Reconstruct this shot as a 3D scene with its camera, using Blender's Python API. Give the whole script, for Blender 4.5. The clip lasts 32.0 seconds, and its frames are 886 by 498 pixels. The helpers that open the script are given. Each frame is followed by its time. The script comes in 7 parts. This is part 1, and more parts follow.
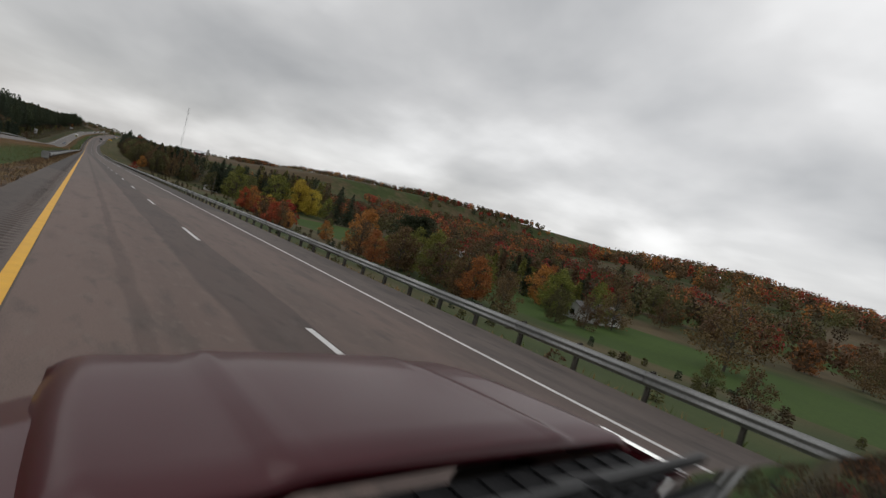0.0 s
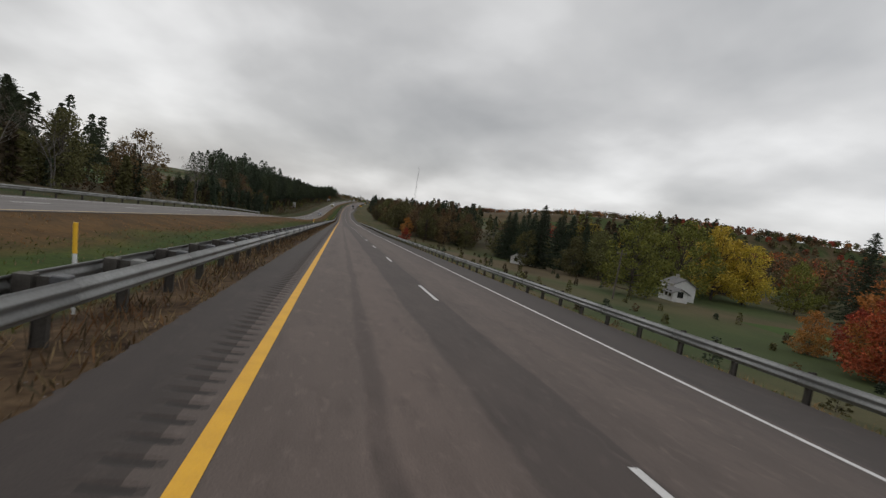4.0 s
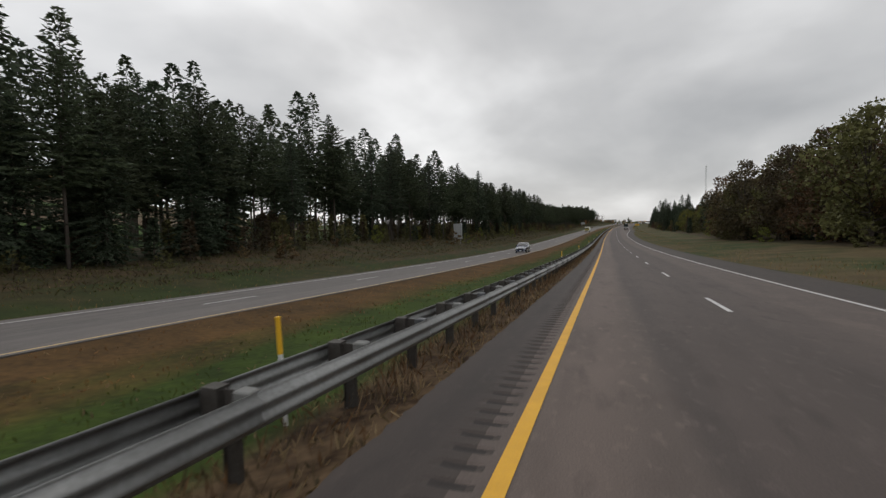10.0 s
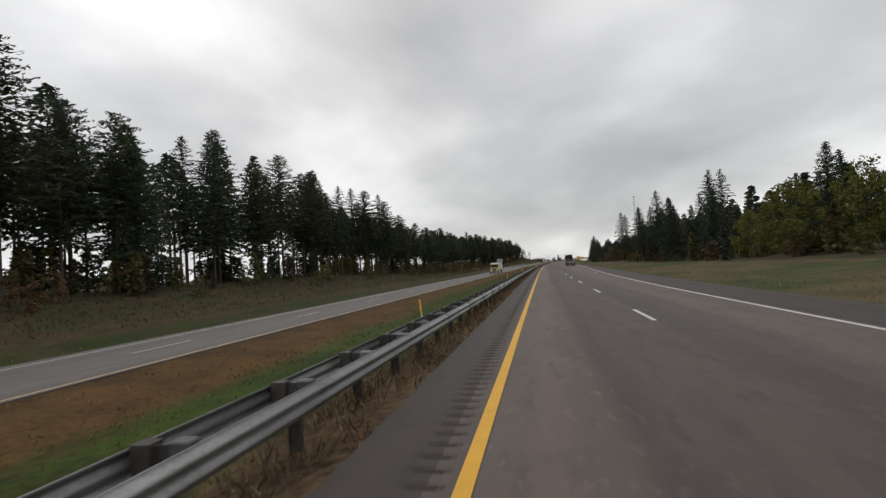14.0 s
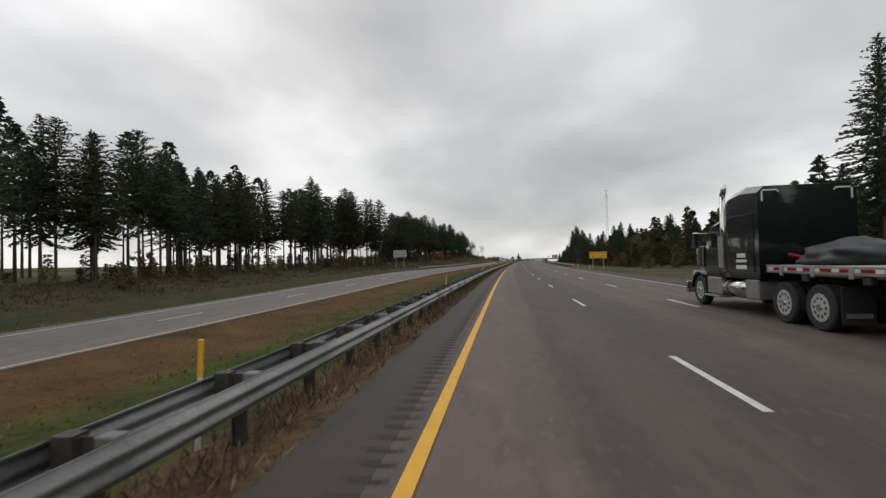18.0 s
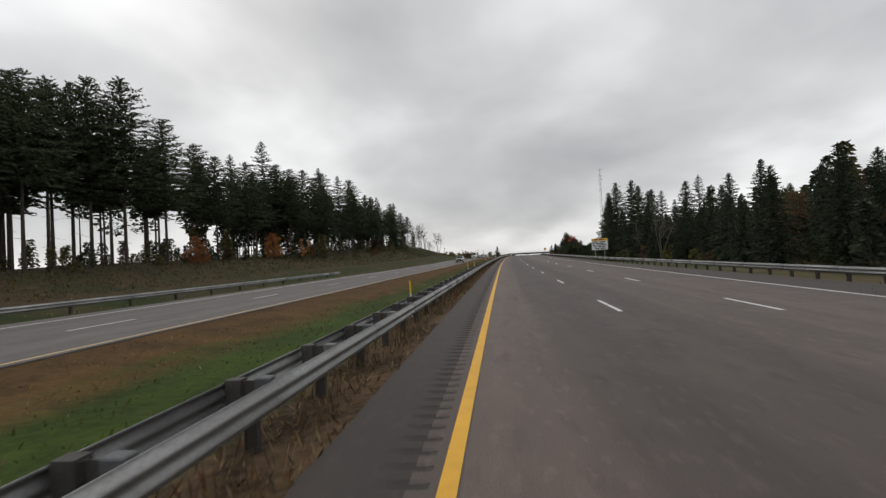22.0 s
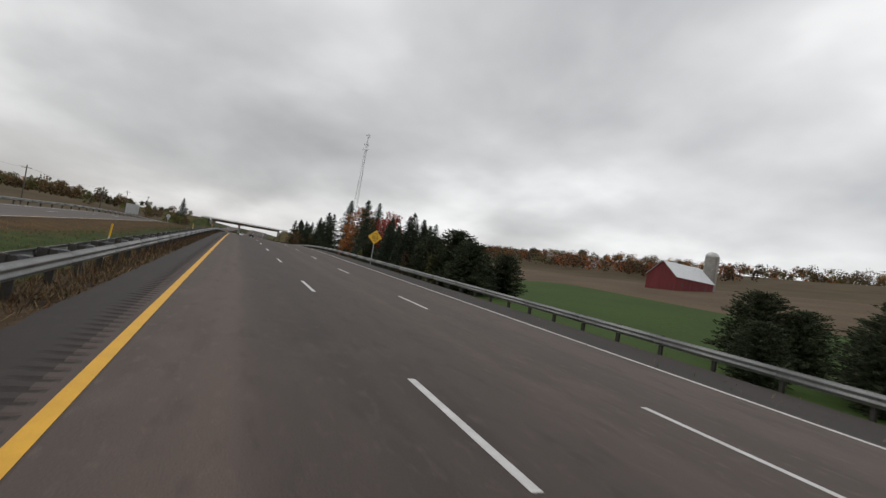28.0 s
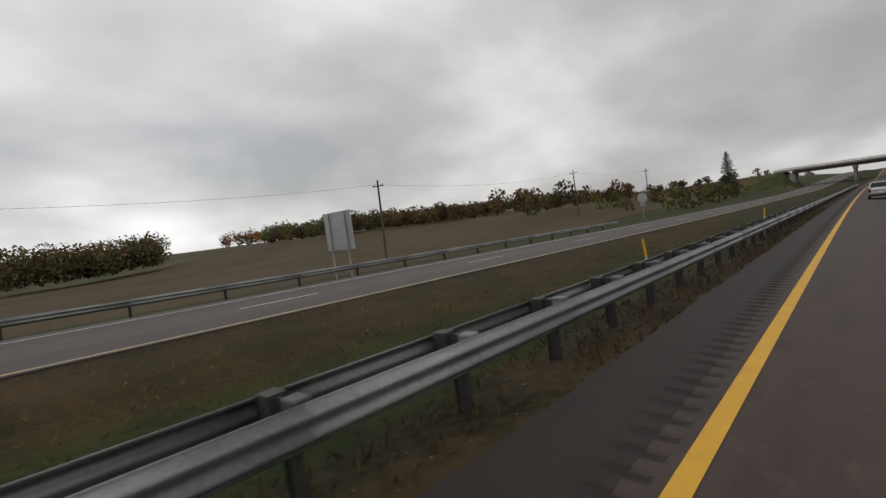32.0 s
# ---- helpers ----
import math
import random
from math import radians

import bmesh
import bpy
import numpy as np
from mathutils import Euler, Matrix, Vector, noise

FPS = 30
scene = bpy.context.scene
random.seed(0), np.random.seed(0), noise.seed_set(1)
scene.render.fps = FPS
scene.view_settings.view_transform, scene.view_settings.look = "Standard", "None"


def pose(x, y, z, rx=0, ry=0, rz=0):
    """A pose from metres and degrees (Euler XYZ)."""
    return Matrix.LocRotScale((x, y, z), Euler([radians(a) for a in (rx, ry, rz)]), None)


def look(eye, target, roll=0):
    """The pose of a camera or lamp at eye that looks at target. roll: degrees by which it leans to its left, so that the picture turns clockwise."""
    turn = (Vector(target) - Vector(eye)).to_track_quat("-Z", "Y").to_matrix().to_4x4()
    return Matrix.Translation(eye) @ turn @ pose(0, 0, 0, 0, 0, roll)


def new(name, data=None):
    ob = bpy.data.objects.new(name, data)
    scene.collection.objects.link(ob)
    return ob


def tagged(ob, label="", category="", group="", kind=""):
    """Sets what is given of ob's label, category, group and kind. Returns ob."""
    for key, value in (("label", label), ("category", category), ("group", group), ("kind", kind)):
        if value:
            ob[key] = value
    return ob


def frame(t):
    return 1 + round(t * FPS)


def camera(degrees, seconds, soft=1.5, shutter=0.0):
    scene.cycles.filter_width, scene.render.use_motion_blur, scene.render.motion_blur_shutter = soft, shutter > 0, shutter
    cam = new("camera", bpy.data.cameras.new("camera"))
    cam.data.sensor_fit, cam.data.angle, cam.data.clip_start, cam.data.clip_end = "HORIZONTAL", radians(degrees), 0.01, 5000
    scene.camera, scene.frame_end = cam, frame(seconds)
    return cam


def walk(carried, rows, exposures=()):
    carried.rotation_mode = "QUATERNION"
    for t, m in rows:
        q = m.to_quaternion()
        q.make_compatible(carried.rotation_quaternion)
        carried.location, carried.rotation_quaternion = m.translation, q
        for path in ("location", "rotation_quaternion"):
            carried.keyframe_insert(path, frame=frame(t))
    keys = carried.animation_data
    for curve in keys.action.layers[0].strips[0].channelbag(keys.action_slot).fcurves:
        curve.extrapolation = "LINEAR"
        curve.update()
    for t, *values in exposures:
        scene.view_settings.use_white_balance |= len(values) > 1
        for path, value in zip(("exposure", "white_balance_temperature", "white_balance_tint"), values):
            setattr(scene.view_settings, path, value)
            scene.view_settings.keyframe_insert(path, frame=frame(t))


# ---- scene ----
# ---- the road's line: heading, grade and cross fall along it, in metres and degrees ----
HEADING = [(0, 0), (480, 0), (578, -0.9), (693, -1.5), (807, -3.2), (880, -4.0), (954, -5.0), (1079, -7.5), (1130, -7.6), (1440, -10.5)]
GRADE = [(0, -3.2), (290, -3.2), (590, 0), (760, 0.1), (950, 0.5), (1110, 0.1), (1190, -1.6), (1320, -0.9), (1440, 0.7), (1500, 0.9), (1750, -1.6)]
BANK = [(0, 3.3), (230, 3.3), (335, 0), (1125, 0), (1205, 3.2)]
STEP = 5.0


def ease(table, s):
    """A value of a table of (place, value), eased between its rows."""
    if s <= table[0][0]:
        return table[0][1]
    for (a, u), (b, v) in zip(table, table[1:]):
        if s <= b:
            k = (s - a) / (b - a)
            return u + (v - u) * k * k * (3 - 2 * k)
    return table[-1][1]


def lay_line():
    pts, x, y, z = [(0.0, 0.0, 0.0)], 0.0, 0.0, 0.0
    for i in range(1000):
        s = (i + 0.5) * STEP
        a, g = radians(ease(HEADING, s)), radians(ease(GRADE, s))
        x, y, z = x - math.sin(a) * STEP, y + math.cos(a) * STEP, z + math.tan(g) * STEP
        pts.append((x, y, z))
    return pts


LINE = lay_line()


def base(s):
    if s < 0:
        return 0.0, s, math.tan(radians(GRADE[0][1])) * s
    i = min(int(s / STEP), len(LINE) - 2)
    k = s / STEP - i
    return tuple(u + (v - u) * k for u, v in zip(LINE[i], LINE[i + 1]))


def P(s, d, h=0.0):
    """The place s metres along the yellow line, d to its right, h above its height."""
    x, y, z = base(s)
    a = radians(ease(HEADING, s))
    return Vector((x + math.cos(a) * d, y + math.sin(a) * d, z + h))


def turn(s):
    """The road's own axes at s: right, ahead, up."""
    return (Matrix.Rotation(radians(ease(HEADING, s)), 3, "Z") @ Matrix.Rotation(radians(ease(GRADE, s)), 3, "X")
            @ Matrix.Rotation(radians(ease(BANK, s)), 3, "Y"))


# ---- camera: seconds, metres along, metres right of the yellow line, yaw, pitch, roll against the road ----
EYE = 1.747
ROWS = [
    (0, 0.00, 0.37, -38.61, 0.51, -16.22),
    (0.5, 18.74, 0.45, -34.94, -1.52, -16.36),
    (1, 37.48, 0.52, -32.73, -2.92, -16.38),
    (1.5, 56.21, 0.54, -30.70, -3.44, -16.48),
    (2, 74.90, 0.56, -25.76, -4.94, -15.99),
    (2.5, 93.54, 0.64, -21.06, -4.52, -13.62),
    (3, 112.15, 0.73, -18.50, -2.66, -12.48),
    (3.5, 130.76, 0.66, -15.21, -2.14, -11.67),
    (4, 149.40, 0.60, -12.56, -1.21, -11.50),
    (4.5, 168.11, 0.56, -7.11, -1.54, -10.25),
    (6.5, 243.86, 0.39, 5.24, -5.75, -6.74),
    (7, 263.10, 0.35, 10.77, -6.28, -4.64),
    (7.5, 282.48, 0.42, 26.46, -5.18, -1.22),
    (8, 301.97, 0.48, 35.12, -5.49, -1.40),
    (8.5, 321.56, 0.60, 34.07, -5.16, -1.02),
    (9, 341.20, 0.72, 26.36, -3.32, -1.45),
    (9.5, 360.87, 0.70, 21.20, -1.65, -0.74),
    (10, 380.57, 0.74, 19.33, -0.61, 0.28),
    (10.5, 400.28, 0.70, 17.44, -0.38, 1.39),
    (11, 420.00, 0.66, 15.41, 0.35, 2.89),
    (11.5, 439.73, 0.63, 14.49, 0.85, 3.80),
    (12, 459.46, 0.61, 14.07, 1.54, 4.76),
    (12.5, 479.22, 0.63, 13.70, 1.93, 5.22),
    (13, 499.00, 0.66, 13.58, 2.23, 5.20),
    (13.5, 518.81, 0.69, 13.03, 2.48, 4.60),
    (14, 538.61, 0.73, 11.81, 2.65, 3.73),
    (14.5, 558.36, 0.76, 11.45, 2.70, 3.24),
    (15, 578.00, 0.79, 11.28, 2.65, 2.88),
    (17.5, 674.15, 0.81, 8.73, 1.84, 1.30),
    (18, 693.00, 0.82, 7.63, 1.62, 1.43),
    (18.5, 711.76, 0.80, 7.49, 1.61, 2.03),
    (19, 730.60, 0.78, 7.76, 1.61, 2.81),
    (19.5, 749.64, 0.67, 8.08, 1.81, 3.30),
    (20, 768.79, 0.56, 7.90, 1.80, 3.90),
    (20.5, 787.89, 0.51, 7.79, 1.69, 3.80),
    (21, 806.80, 0.48, 7.38, 1.67, 3.51),
    (21.5, 825.41, 0.47, 7.36, 1.53, 3.29),
    (22, 843.80, 0.49, 7.03, 0.98, 2.98),
    (22.5, 862.12, 0.58, 6.41, 0.53, 2.68),
    (23, 880.50, 0.73, 6.09, 0.39, 2.56),
    (23.5, 899.03, 0.90, 5.64, -0.04, 2.36),
    (24, 917.61, 1.06, 5.10, -0.36, 2.26),
    (24.5, 936.05, 1.12, 4.66, -0.49, 2.26),
    (25, 954.20, 1.15, 4.11, -0.61, 2.25),
    (25.5, 971.97, 1.13, 3.59, -0.33, 2.61),
    (26, 989.60, 1.15, -4.98, 0.21, 0.53),
    (26.5, 1007.34, 1.12, -13.03, 0.76, -3.34),
    (28.5, 1079.40, 1.02, -24.98, 0.94, -10.69),
    (29, 1097.55, 0.99, -24.35, 0.39, -11.45),
    (29.5, 1115.60, 1.04, -18.89, -0.92, -9.41),
    (30, 1133.50, 0.96, 12.71, -5.26, 0.27),
    (30.5, 1151.37, 0.88, 27.11, -5.73, 2.88),
    (31, 1169.25, 0.85, 35.84, -4.21, 4.36),
    (31.5, 1187.12, 0.83, 41.59, -3.91, 4.85),
    (32, 1205.00, 0.82, 41.68, -4.18, 4.20),
]


def camera_pose(s, d, yaw, pitch, roll):
    m = turn(s)
    eye = Vector(base(s)) + m @ Vector((d, 0, EYE))
    return Matrix.Translation(eye) @ m.to_4x4() @ pose(0, 0, 0, 90 + pitch, roll, yaw)


cam = camera(87.0, 32.0, soft=1.4, shutter=0.03)
walk(cam, [(t, camera_pose(s, d, yaw, pitch, roll)) for t, s, d, yaw, pitch, roll in ROWS], exposures=[(0, -0.14), (1, -0.2), (2, -0.14), (4, -0.16), (7, 0.08), (9, -0.08), (11, 0.0), (13, 0.02), (25, 0.0), (26, -0.12), (28.5, -0.05), (30, -0.12), (31, -0.3), (32, -0.3)])

# ---- light: an overcast sky and a very soft sun ----
world = bpy.data.worlds.new("sky")
scene.world = world
world.use_nodes = True


def sky_nodes(nt):
    n, link = nt.nodes, nt.links.new
    n.clear()
    out, bg = n.new("ShaderNodeOutputWorld"), n.new("ShaderNodeBackground")
    sky = n.new("ShaderNodeTexSky")
    sky.sky_type, sky.sun_disc, sky.sun_elevation, sky.sun_rotation = "NISHITA", False, radians(38), radians(-25)
    dim = n.new("ShaderNodeMix")
    dim.data_type, dim.blend_type = "RGBA", "MULTIPLY"
    dim.inputs["Factor"].default_value = 1.0
    dim.inputs[7].default_value = (0.08, 0.08, 0.08, 1)
    link(sky.outputs[0], dim.inputs[6])
    co = n.new("ShaderNodeTexCoord")
    sep = n.new("ShaderNodeSeparateXYZ")
    link(co.outputs["Generated"], sep.inputs[0])
    up = n.new("ShaderNodeMath")
    up.operation = "MAXIMUM"
    up.inputs[1].default_value = 0.0
    link(sep.outputs["Z"], up.inputs[0])
    lift = n.new("ShaderNodeMath")
    lift.operation = "ADD"
    lift.inputs[1].default_value = 0.34
    link(up.outputs[0], lift.inputs[0])
    flat = n.new("ShaderNodeVectorMath")
    flat.operation = "SCALE"
    inv = n.new("ShaderNodeMath")
    inv.operation = "DIVIDE"
    inv.inputs[0].default_value = 1.0
    link(lift.outputs[0], inv.inputs[1])
    link(co.outputs["Generated"], flat.inputs[0])
    link(inv.outputs[0], flat.inputs["Scale"])
    stretch = n.new("ShaderNodeMapping")
    stretch.inputs["Rotation"].default_value = (0, 0, radians(12))
    stretch.inputs["Scale"].default_value = (0.85, 0.75, 0.0)
    stretch.inputs["Location"].default_value = (3.1, 1.7, 0)
    link(flat.outputs[0], stretch.inputs[0])
    tex = n.new("ShaderNodeTexNoise")
    tex.inputs["Scale"].default_value, tex.inputs["Detail"].default_value, tex.inputs["Roughness"].default_value = 1.5, 5, 0.46
    tex.inputs["Distortion"].default_value = 0.15
    link(stretch.outputs[0], tex.inputs[0])
    ramp = n.new("ShaderNodeValToRGB")
    e = ramp.color_ramp.elements
    e[0].position, e[0].color = 0.30, (0.425, 0.432, 0.442, 1)
    e[1].position, e[1].color = 0.70, (0.985, 0.985, 0.985, 1)
    mid = ramp.color_ramp.elements.new(0.5)
    mid.color = (0.648, 0.648, 0.650, 1)
    link(tex.outputs[0], ramp.inputs[0])
    mix = n.new("ShaderNodeMix")
    mix.data_type = "RGBA"
    mix.inputs["Factor"].default_value = 0.94
    link(dim.outputs[2], mix.inputs[6])
    link(ramp.outputs[0], mix.inputs[7])
    ahead, side_light = n.new("ShaderNodeMapRange"), n.new("ShaderNodeMix")
    ahead.inputs["From Min"].default_value, ahead.inputs["From Max"].default_value = 0.50, 1.0
    ahead.inputs["To Min"].default_value, ahead.inputs["To Max"].default_value = 1.30, 0.90
    link(sep.outputs["Y"], ahead.inputs["Value"])
    side_light.data_type, side_light.blend_type = "RGBA", "MULTIPLY"
    side_light.inputs["Factor"].default_value = 1.0
    link(mix.outputs[2], side_light.inputs[6])
    link(ahead.outputs[0], side_light.inputs[7])
    link(side_light.outputs[2], bg.inputs[0])
    bg.inputs[1].default_value = 1.0
    link(bg.outputs[0], out.inputs[0])


sky_nodes(world.node_tree)
sun = new("sun", bpy.data.lights.new("sun", "SUN"))
sun.data.energy, sun.data.angle, sun.data.color = 0.35, radians(40), (1.0, 0.97, 0.93)
sun.matrix_world = look((0, 0, 0), (0.35, -0.6, -0.9))

# ---- materials ----


def material(name, colour, rough=0.8, metal=0.0, second=None, scale=1.0, fine=None, bump=0.0, coat=0.0, spread=0.0, spec=0.5, space="Object",
             stretch=(1, 1, 1), emit=0.0):
    """A surface whose colour wanders between two tones at a large and a fine scale, with relief and, per object, a shift of tone."""
    m = bpy.data.materials.new(name)
    m.use_nodes = True
    nt = m.node_tree
    n, link = nt.nodes, nt.links.new
    b = n["Principled BSDF"]
    b.inputs["Roughness"].default_value, b.inputs["Metallic"].default_value = rough, metal
    b.inputs["Coat Weight"].default_value, b.inputs["Coat Roughness"].default_value = coat, 0.03
    b.inputs["Specular IOR Level"].default_value = spec
    second = second or tuple(0.72 * c for c in colour)
    co = n.new("ShaderNodeTexCoord")
    mp = n.new("ShaderNodeMapping")
    mp.inputs["Scale"].default_value = stretch
    link(co.outputs[space], mp.inputs[0])
    big, small = n.new("ShaderNodeTexNoise"), n.new("ShaderNodeTexNoise")
    big.inputs["Scale"].default_value, big.inputs["Detail"].default_value = scale, 4
    small.inputs["Scale"].default_value, small.inputs["Detail"].default_value = fine or scale * 14, 3
    link(mp.outputs[0], big.inputs[0])
    link(mp.outputs[0], small.inputs[0])
    add = n.new("ShaderNodeMath")
    add.operation = "MULTIPLY_ADD"
    add.inputs[1].default_value = 0.45
    link(small.outputs[0], add.inputs[0])
    part_big = n.new("ShaderNodeMath")
    part_big.operation = "MULTIPLY"
    part_big.inputs[1].default_value = 0.55
    link(big.outputs[0], part_big.inputs[0])
    link(part_big.outputs[0], add.inputs[2])
    ramp = n.new("ShaderNodeValToRGB")
    ramp.color_ramp.elements[0].position, ramp.color_ramp.elements[1].position = 0.36, 0.64
    ramp.color_ramp.elements[0].color, ramp.color_ramp.elements[1].color = (*second, 1), (*colour, 1)
    link(add.outputs[0], ramp.inputs[0])
    last = ramp.outputs[0]
    if spread:
        info, hsv = n.new("ShaderNodeObjectInfo"), n.new("ShaderNodeHueSaturation")
        for k, socket in ((spread, "Value"), (0.06 * spread, "Hue")):
            r = n.new("ShaderNodeMapRange")
            mid = 1.0 if socket == "Value" else 0.5
            r.inputs["To Min"].default_value, r.inputs["To Max"].default_value = mid - k, mid + k
            link(info.outputs["Random"], r.inputs["Value"])
            link(r.outputs[0], hsv.inputs[socket])
        link(last, hsv.inputs["Color"])
        last = hsv.outputs[0]
    link(last, b.inputs["Base Color"])
    if bump:
        bp = n.new("ShaderNodeBump")
        bp.inputs["Strength"].default_value, bp.inputs["Distance"].default_value = min(1.0, bump), 0.02
        link(small.outputs[0], bp.inputs["Height"])
        link(bp.outputs[0], b.inputs["Normal"])
    if emit:
        link(last, b.inputs["Emission Color"])
        b.inputs["Emission Strength"].default_value = emit
    return m


def asphalt(name, tone, other, old=None, band=None, late_dim=None, seed=0.0, first=None):
    """Asphalt with aggregate, long wheel-track streaks and blotches; the map runs across (u) and along (v) the road in metres."""
    m = bpy.data.materials.new(name)
    m.use_nodes = True
    nt = m.node_tree
    n, link = nt.nodes, nt.links.new
    b = n["Principled BSDF"]
    b.inputs["Roughness"].default_value, b.inputs["Specular IOR Level"].default_value = 0.75, 0.35
    uv = n.new("ShaderNodeUVMap")
    uv.uv_map = "road"

    def tex(sx, sy, detail=3):
        mp, t = n.new("ShaderNodeMapping"), n.new("ShaderNodeTexNoise")
        mp.inputs["Scale"].default_value = (sx, sy, 1)
        mp.inputs["Location"].default_value = (seed, seed * 3, 0)
        t.inputs["Scale"].default_value, t.inputs["Detail"].default_value = 1.0, detail
        link(uv.outputs[0], mp.inputs[0])
        link(mp.outputs[0], t.inputs[0])
        return t.outputs[0]

    def blend(a, k, lo, hi, colour):
        r, mx = n.new("ShaderNodeMapRange"), n.new("ShaderNodeMix")
        mx.data_type = "RGBA"
        r.inputs["From Min"].default_value, r.inputs["From Max"].default_value = lo, hi
        link(k, r.inputs["Value"])
        link(r.outputs[0], mx.inputs["Factor"])
        if isinstance(a, tuple):
            mx.inputs[6].default_value = (*a, 1)
        else:
            link(a, mx.inputs[6])
        mx.inputs[7].default_value = (*colour, 1)
        return mx.outputs[2]

    c = blend(tone, tex(0.9, 0.006, 2), 0.42, 0.62, other)
    if old:
        sep = n.new("ShaderNodeSeparateXYZ")
        link(uv.outputs[0], sep.inputs[0])
        c2 = blend(old, tex(0.8, 0.01, 2), 0.45, 0.7, tuple(0.75 * v for v in old))
        r, mx = n.new("ShaderNodeMapRange"), n.new("ShaderNodeMix")
        mx.data_type = "RGBA"
        r.inputs["From Min"].default_value, r.inputs["From Max"].default_value = 38.0, 39.0
        link(sep.outputs[1], r.inputs["Value"])
        link(r.outputs[0], mx.inputs["Factor"])
        link(c2, mx.inputs[6])
        link(c, mx.inputs[7])
        c = mx.outputs[2]
    c = blend(c, tex(1.4, 0.25, 4), 0.53, 0.80, tuple(0.60 * v for v in tone))
    c = blend(c, tex(0.35, 0.03, 5), 0.50, 0.74, tuple(0.76 * v for v in tone))
    c = blend(c, tex(1.1, 0.5, 6), 0.54, 0.80, tuple(1.16 * v for v in tone))
    c = blend(c, tex(3.2, 0.9, 5), 0.55, 0.72, tuple(0.70 * v for v in tone))
    c = blend(c, tex(7.0, 2.6, 4), 0.56, 0.76, tuple(1.22 * v for v in tone))
    sep2 = n.new("ShaderNodeSeparateXYZ")
    link(uv.outputs[0], sep2.inputs[0])

    def wobble(amount, sx, sy):
        w = n.new("ShaderNodeMath")
        w.operation = "MULTIPLY_ADD"
        w.inputs[1].default_value = amount
        link(tex(sx, sy, 4), w.inputs[0])
        link(sep2.outputs[0], w.inputs[2])
        return w.outputs[0]

    def tint_rows(colour, rows):
        for value, lo, hi, tint in rows:
            r, mx = n.new("ShaderNodeMapRange"), n.new("ShaderNodeMix")
            r.interpolation_type = "SMOOTHSTEP"
            mx.data_type, mx.blend_type = "RGBA", "MULTIPLY"
            r.inputs["From Min"].default_value, r.inputs["From Max"].default_value = lo, hi
            link(value, r.inputs["Value"])
            link(r.outputs[0], mx.inputs["Factor"])
            link(colour, mx.inputs[6])
            mx.inputs[7].default_value = (*tint, 1)
            colour = mx.outputs[2]
        return colour

    plain = c
    if band:
        w = wobble(0.9, 0.5, 0.05)
        c = tint_rows(c, [(w, lo, hi, tint) for lo, hi, tint in band])
    if first:
        w = wobble(0.3, 1.5, 0.35)
        c1 = tint_rows(plain, [(w, lo, hi, tint) for lo, hi, tint in first])
        r, mx = n.new("ShaderNodeMapRange"), n.new("ShaderNodeMix")
        mx.data_type = "RGBA"
        r.inputs["From Min"].default_value, r.inputs["From Max"].default_value = 255.0, 262.0
        link(sep2.outputs[1], r.inputs["Value"])
        link(r.outputs[0], mx.inputs["Factor"])
        link(c1, mx.inputs[6])
        link(c, mx.inputs[7])
        c = mx.outputs[2]
    # dims the asphalt's colour far along the road, in place of lower exposure
    if late_dim:
        c = tint_rows(c, [(sep2.outputs[1], *late_dim)])
    grain = tex(60, 60, 2)
    hsv, r = n.new("ShaderNodeHueSaturation"), n.new("ShaderNodeMapRange")
    r.inputs["From Min"].default_value, r.inputs["From Max"].default_value = 0.25, 0.75
    r.inputs["To Min"].default_value, r.inputs["To Max"].default_value = 0.75, 1.25
    link(grain, r.inputs["Value"])
    link(r.outputs[0], hsv.inputs["Value"])
    link(c, hsv.inputs["Color"])
    link(hsv.outputs[0], b.inputs["Base Color"])
    bp = n.new("ShaderNodeBump")
    bp.inputs["Strength"].default_value, bp.inputs["Distance"].default_value = 0.35, 0.006
    link(grain, bp.inputs["Height"])
    link(bp.outputs[0], b.inputs["Normal"])
    return m


def grass_material(name, greens, browns, scale, low=0.42, high=0.58, fine=9.0):
    m = material(name, greens[0], 0.95, second=greens[1], scale=scale * 4, fine=fine, bump=0.8, spec=0.15)
    nt = m.node_tree
    n, link = nt.nodes, nt.links.new
    ramp = next(x for x in n if x.type == "VALTORGB")
    co = next(x for x in n if x.type == "TEX_COORD")
    t, r2, r = n.new("ShaderNodeTexNoise"), n.new("ShaderNodeValToRGB"), n.new("ShaderNodeMapRange")
    t.inputs["Scale"].default_value, t.inputs["Detail"].default_value = scale, 5
    link(co.outputs["Object"], t.inputs[0])
    add = next(x for x in n if x.type == "MATH" and x.operation == "MULTIPLY_ADD")
    r2.color_ramp.elements[0].position, r2.color_ramp.elements[1].position = 0.36, 0.64
    r2.color_ramp.elements[0].color, r2.color_ramp.elements[1].color = (*browns[1], 1), (*browns[0], 1)
    link(add.outputs[0], r2.inputs[0])
    r.inputs["From Min"].default_value, r.inputs["From Max"].default_value = low, high
    link(t.outputs[0], r.inputs["Value"])
    mx = n.new("ShaderNodeMix")
    mx.data_type = "RGBA"
    link(r.outputs[0], mx.inputs["Factor"])
    link(ramp.outputs[0], mx.inputs[6])
    link(r2.outputs[0], mx.inputs[7])
    link(mx.outputs[2], n["Principled BSDF"].inputs["Base Color"])
    return m


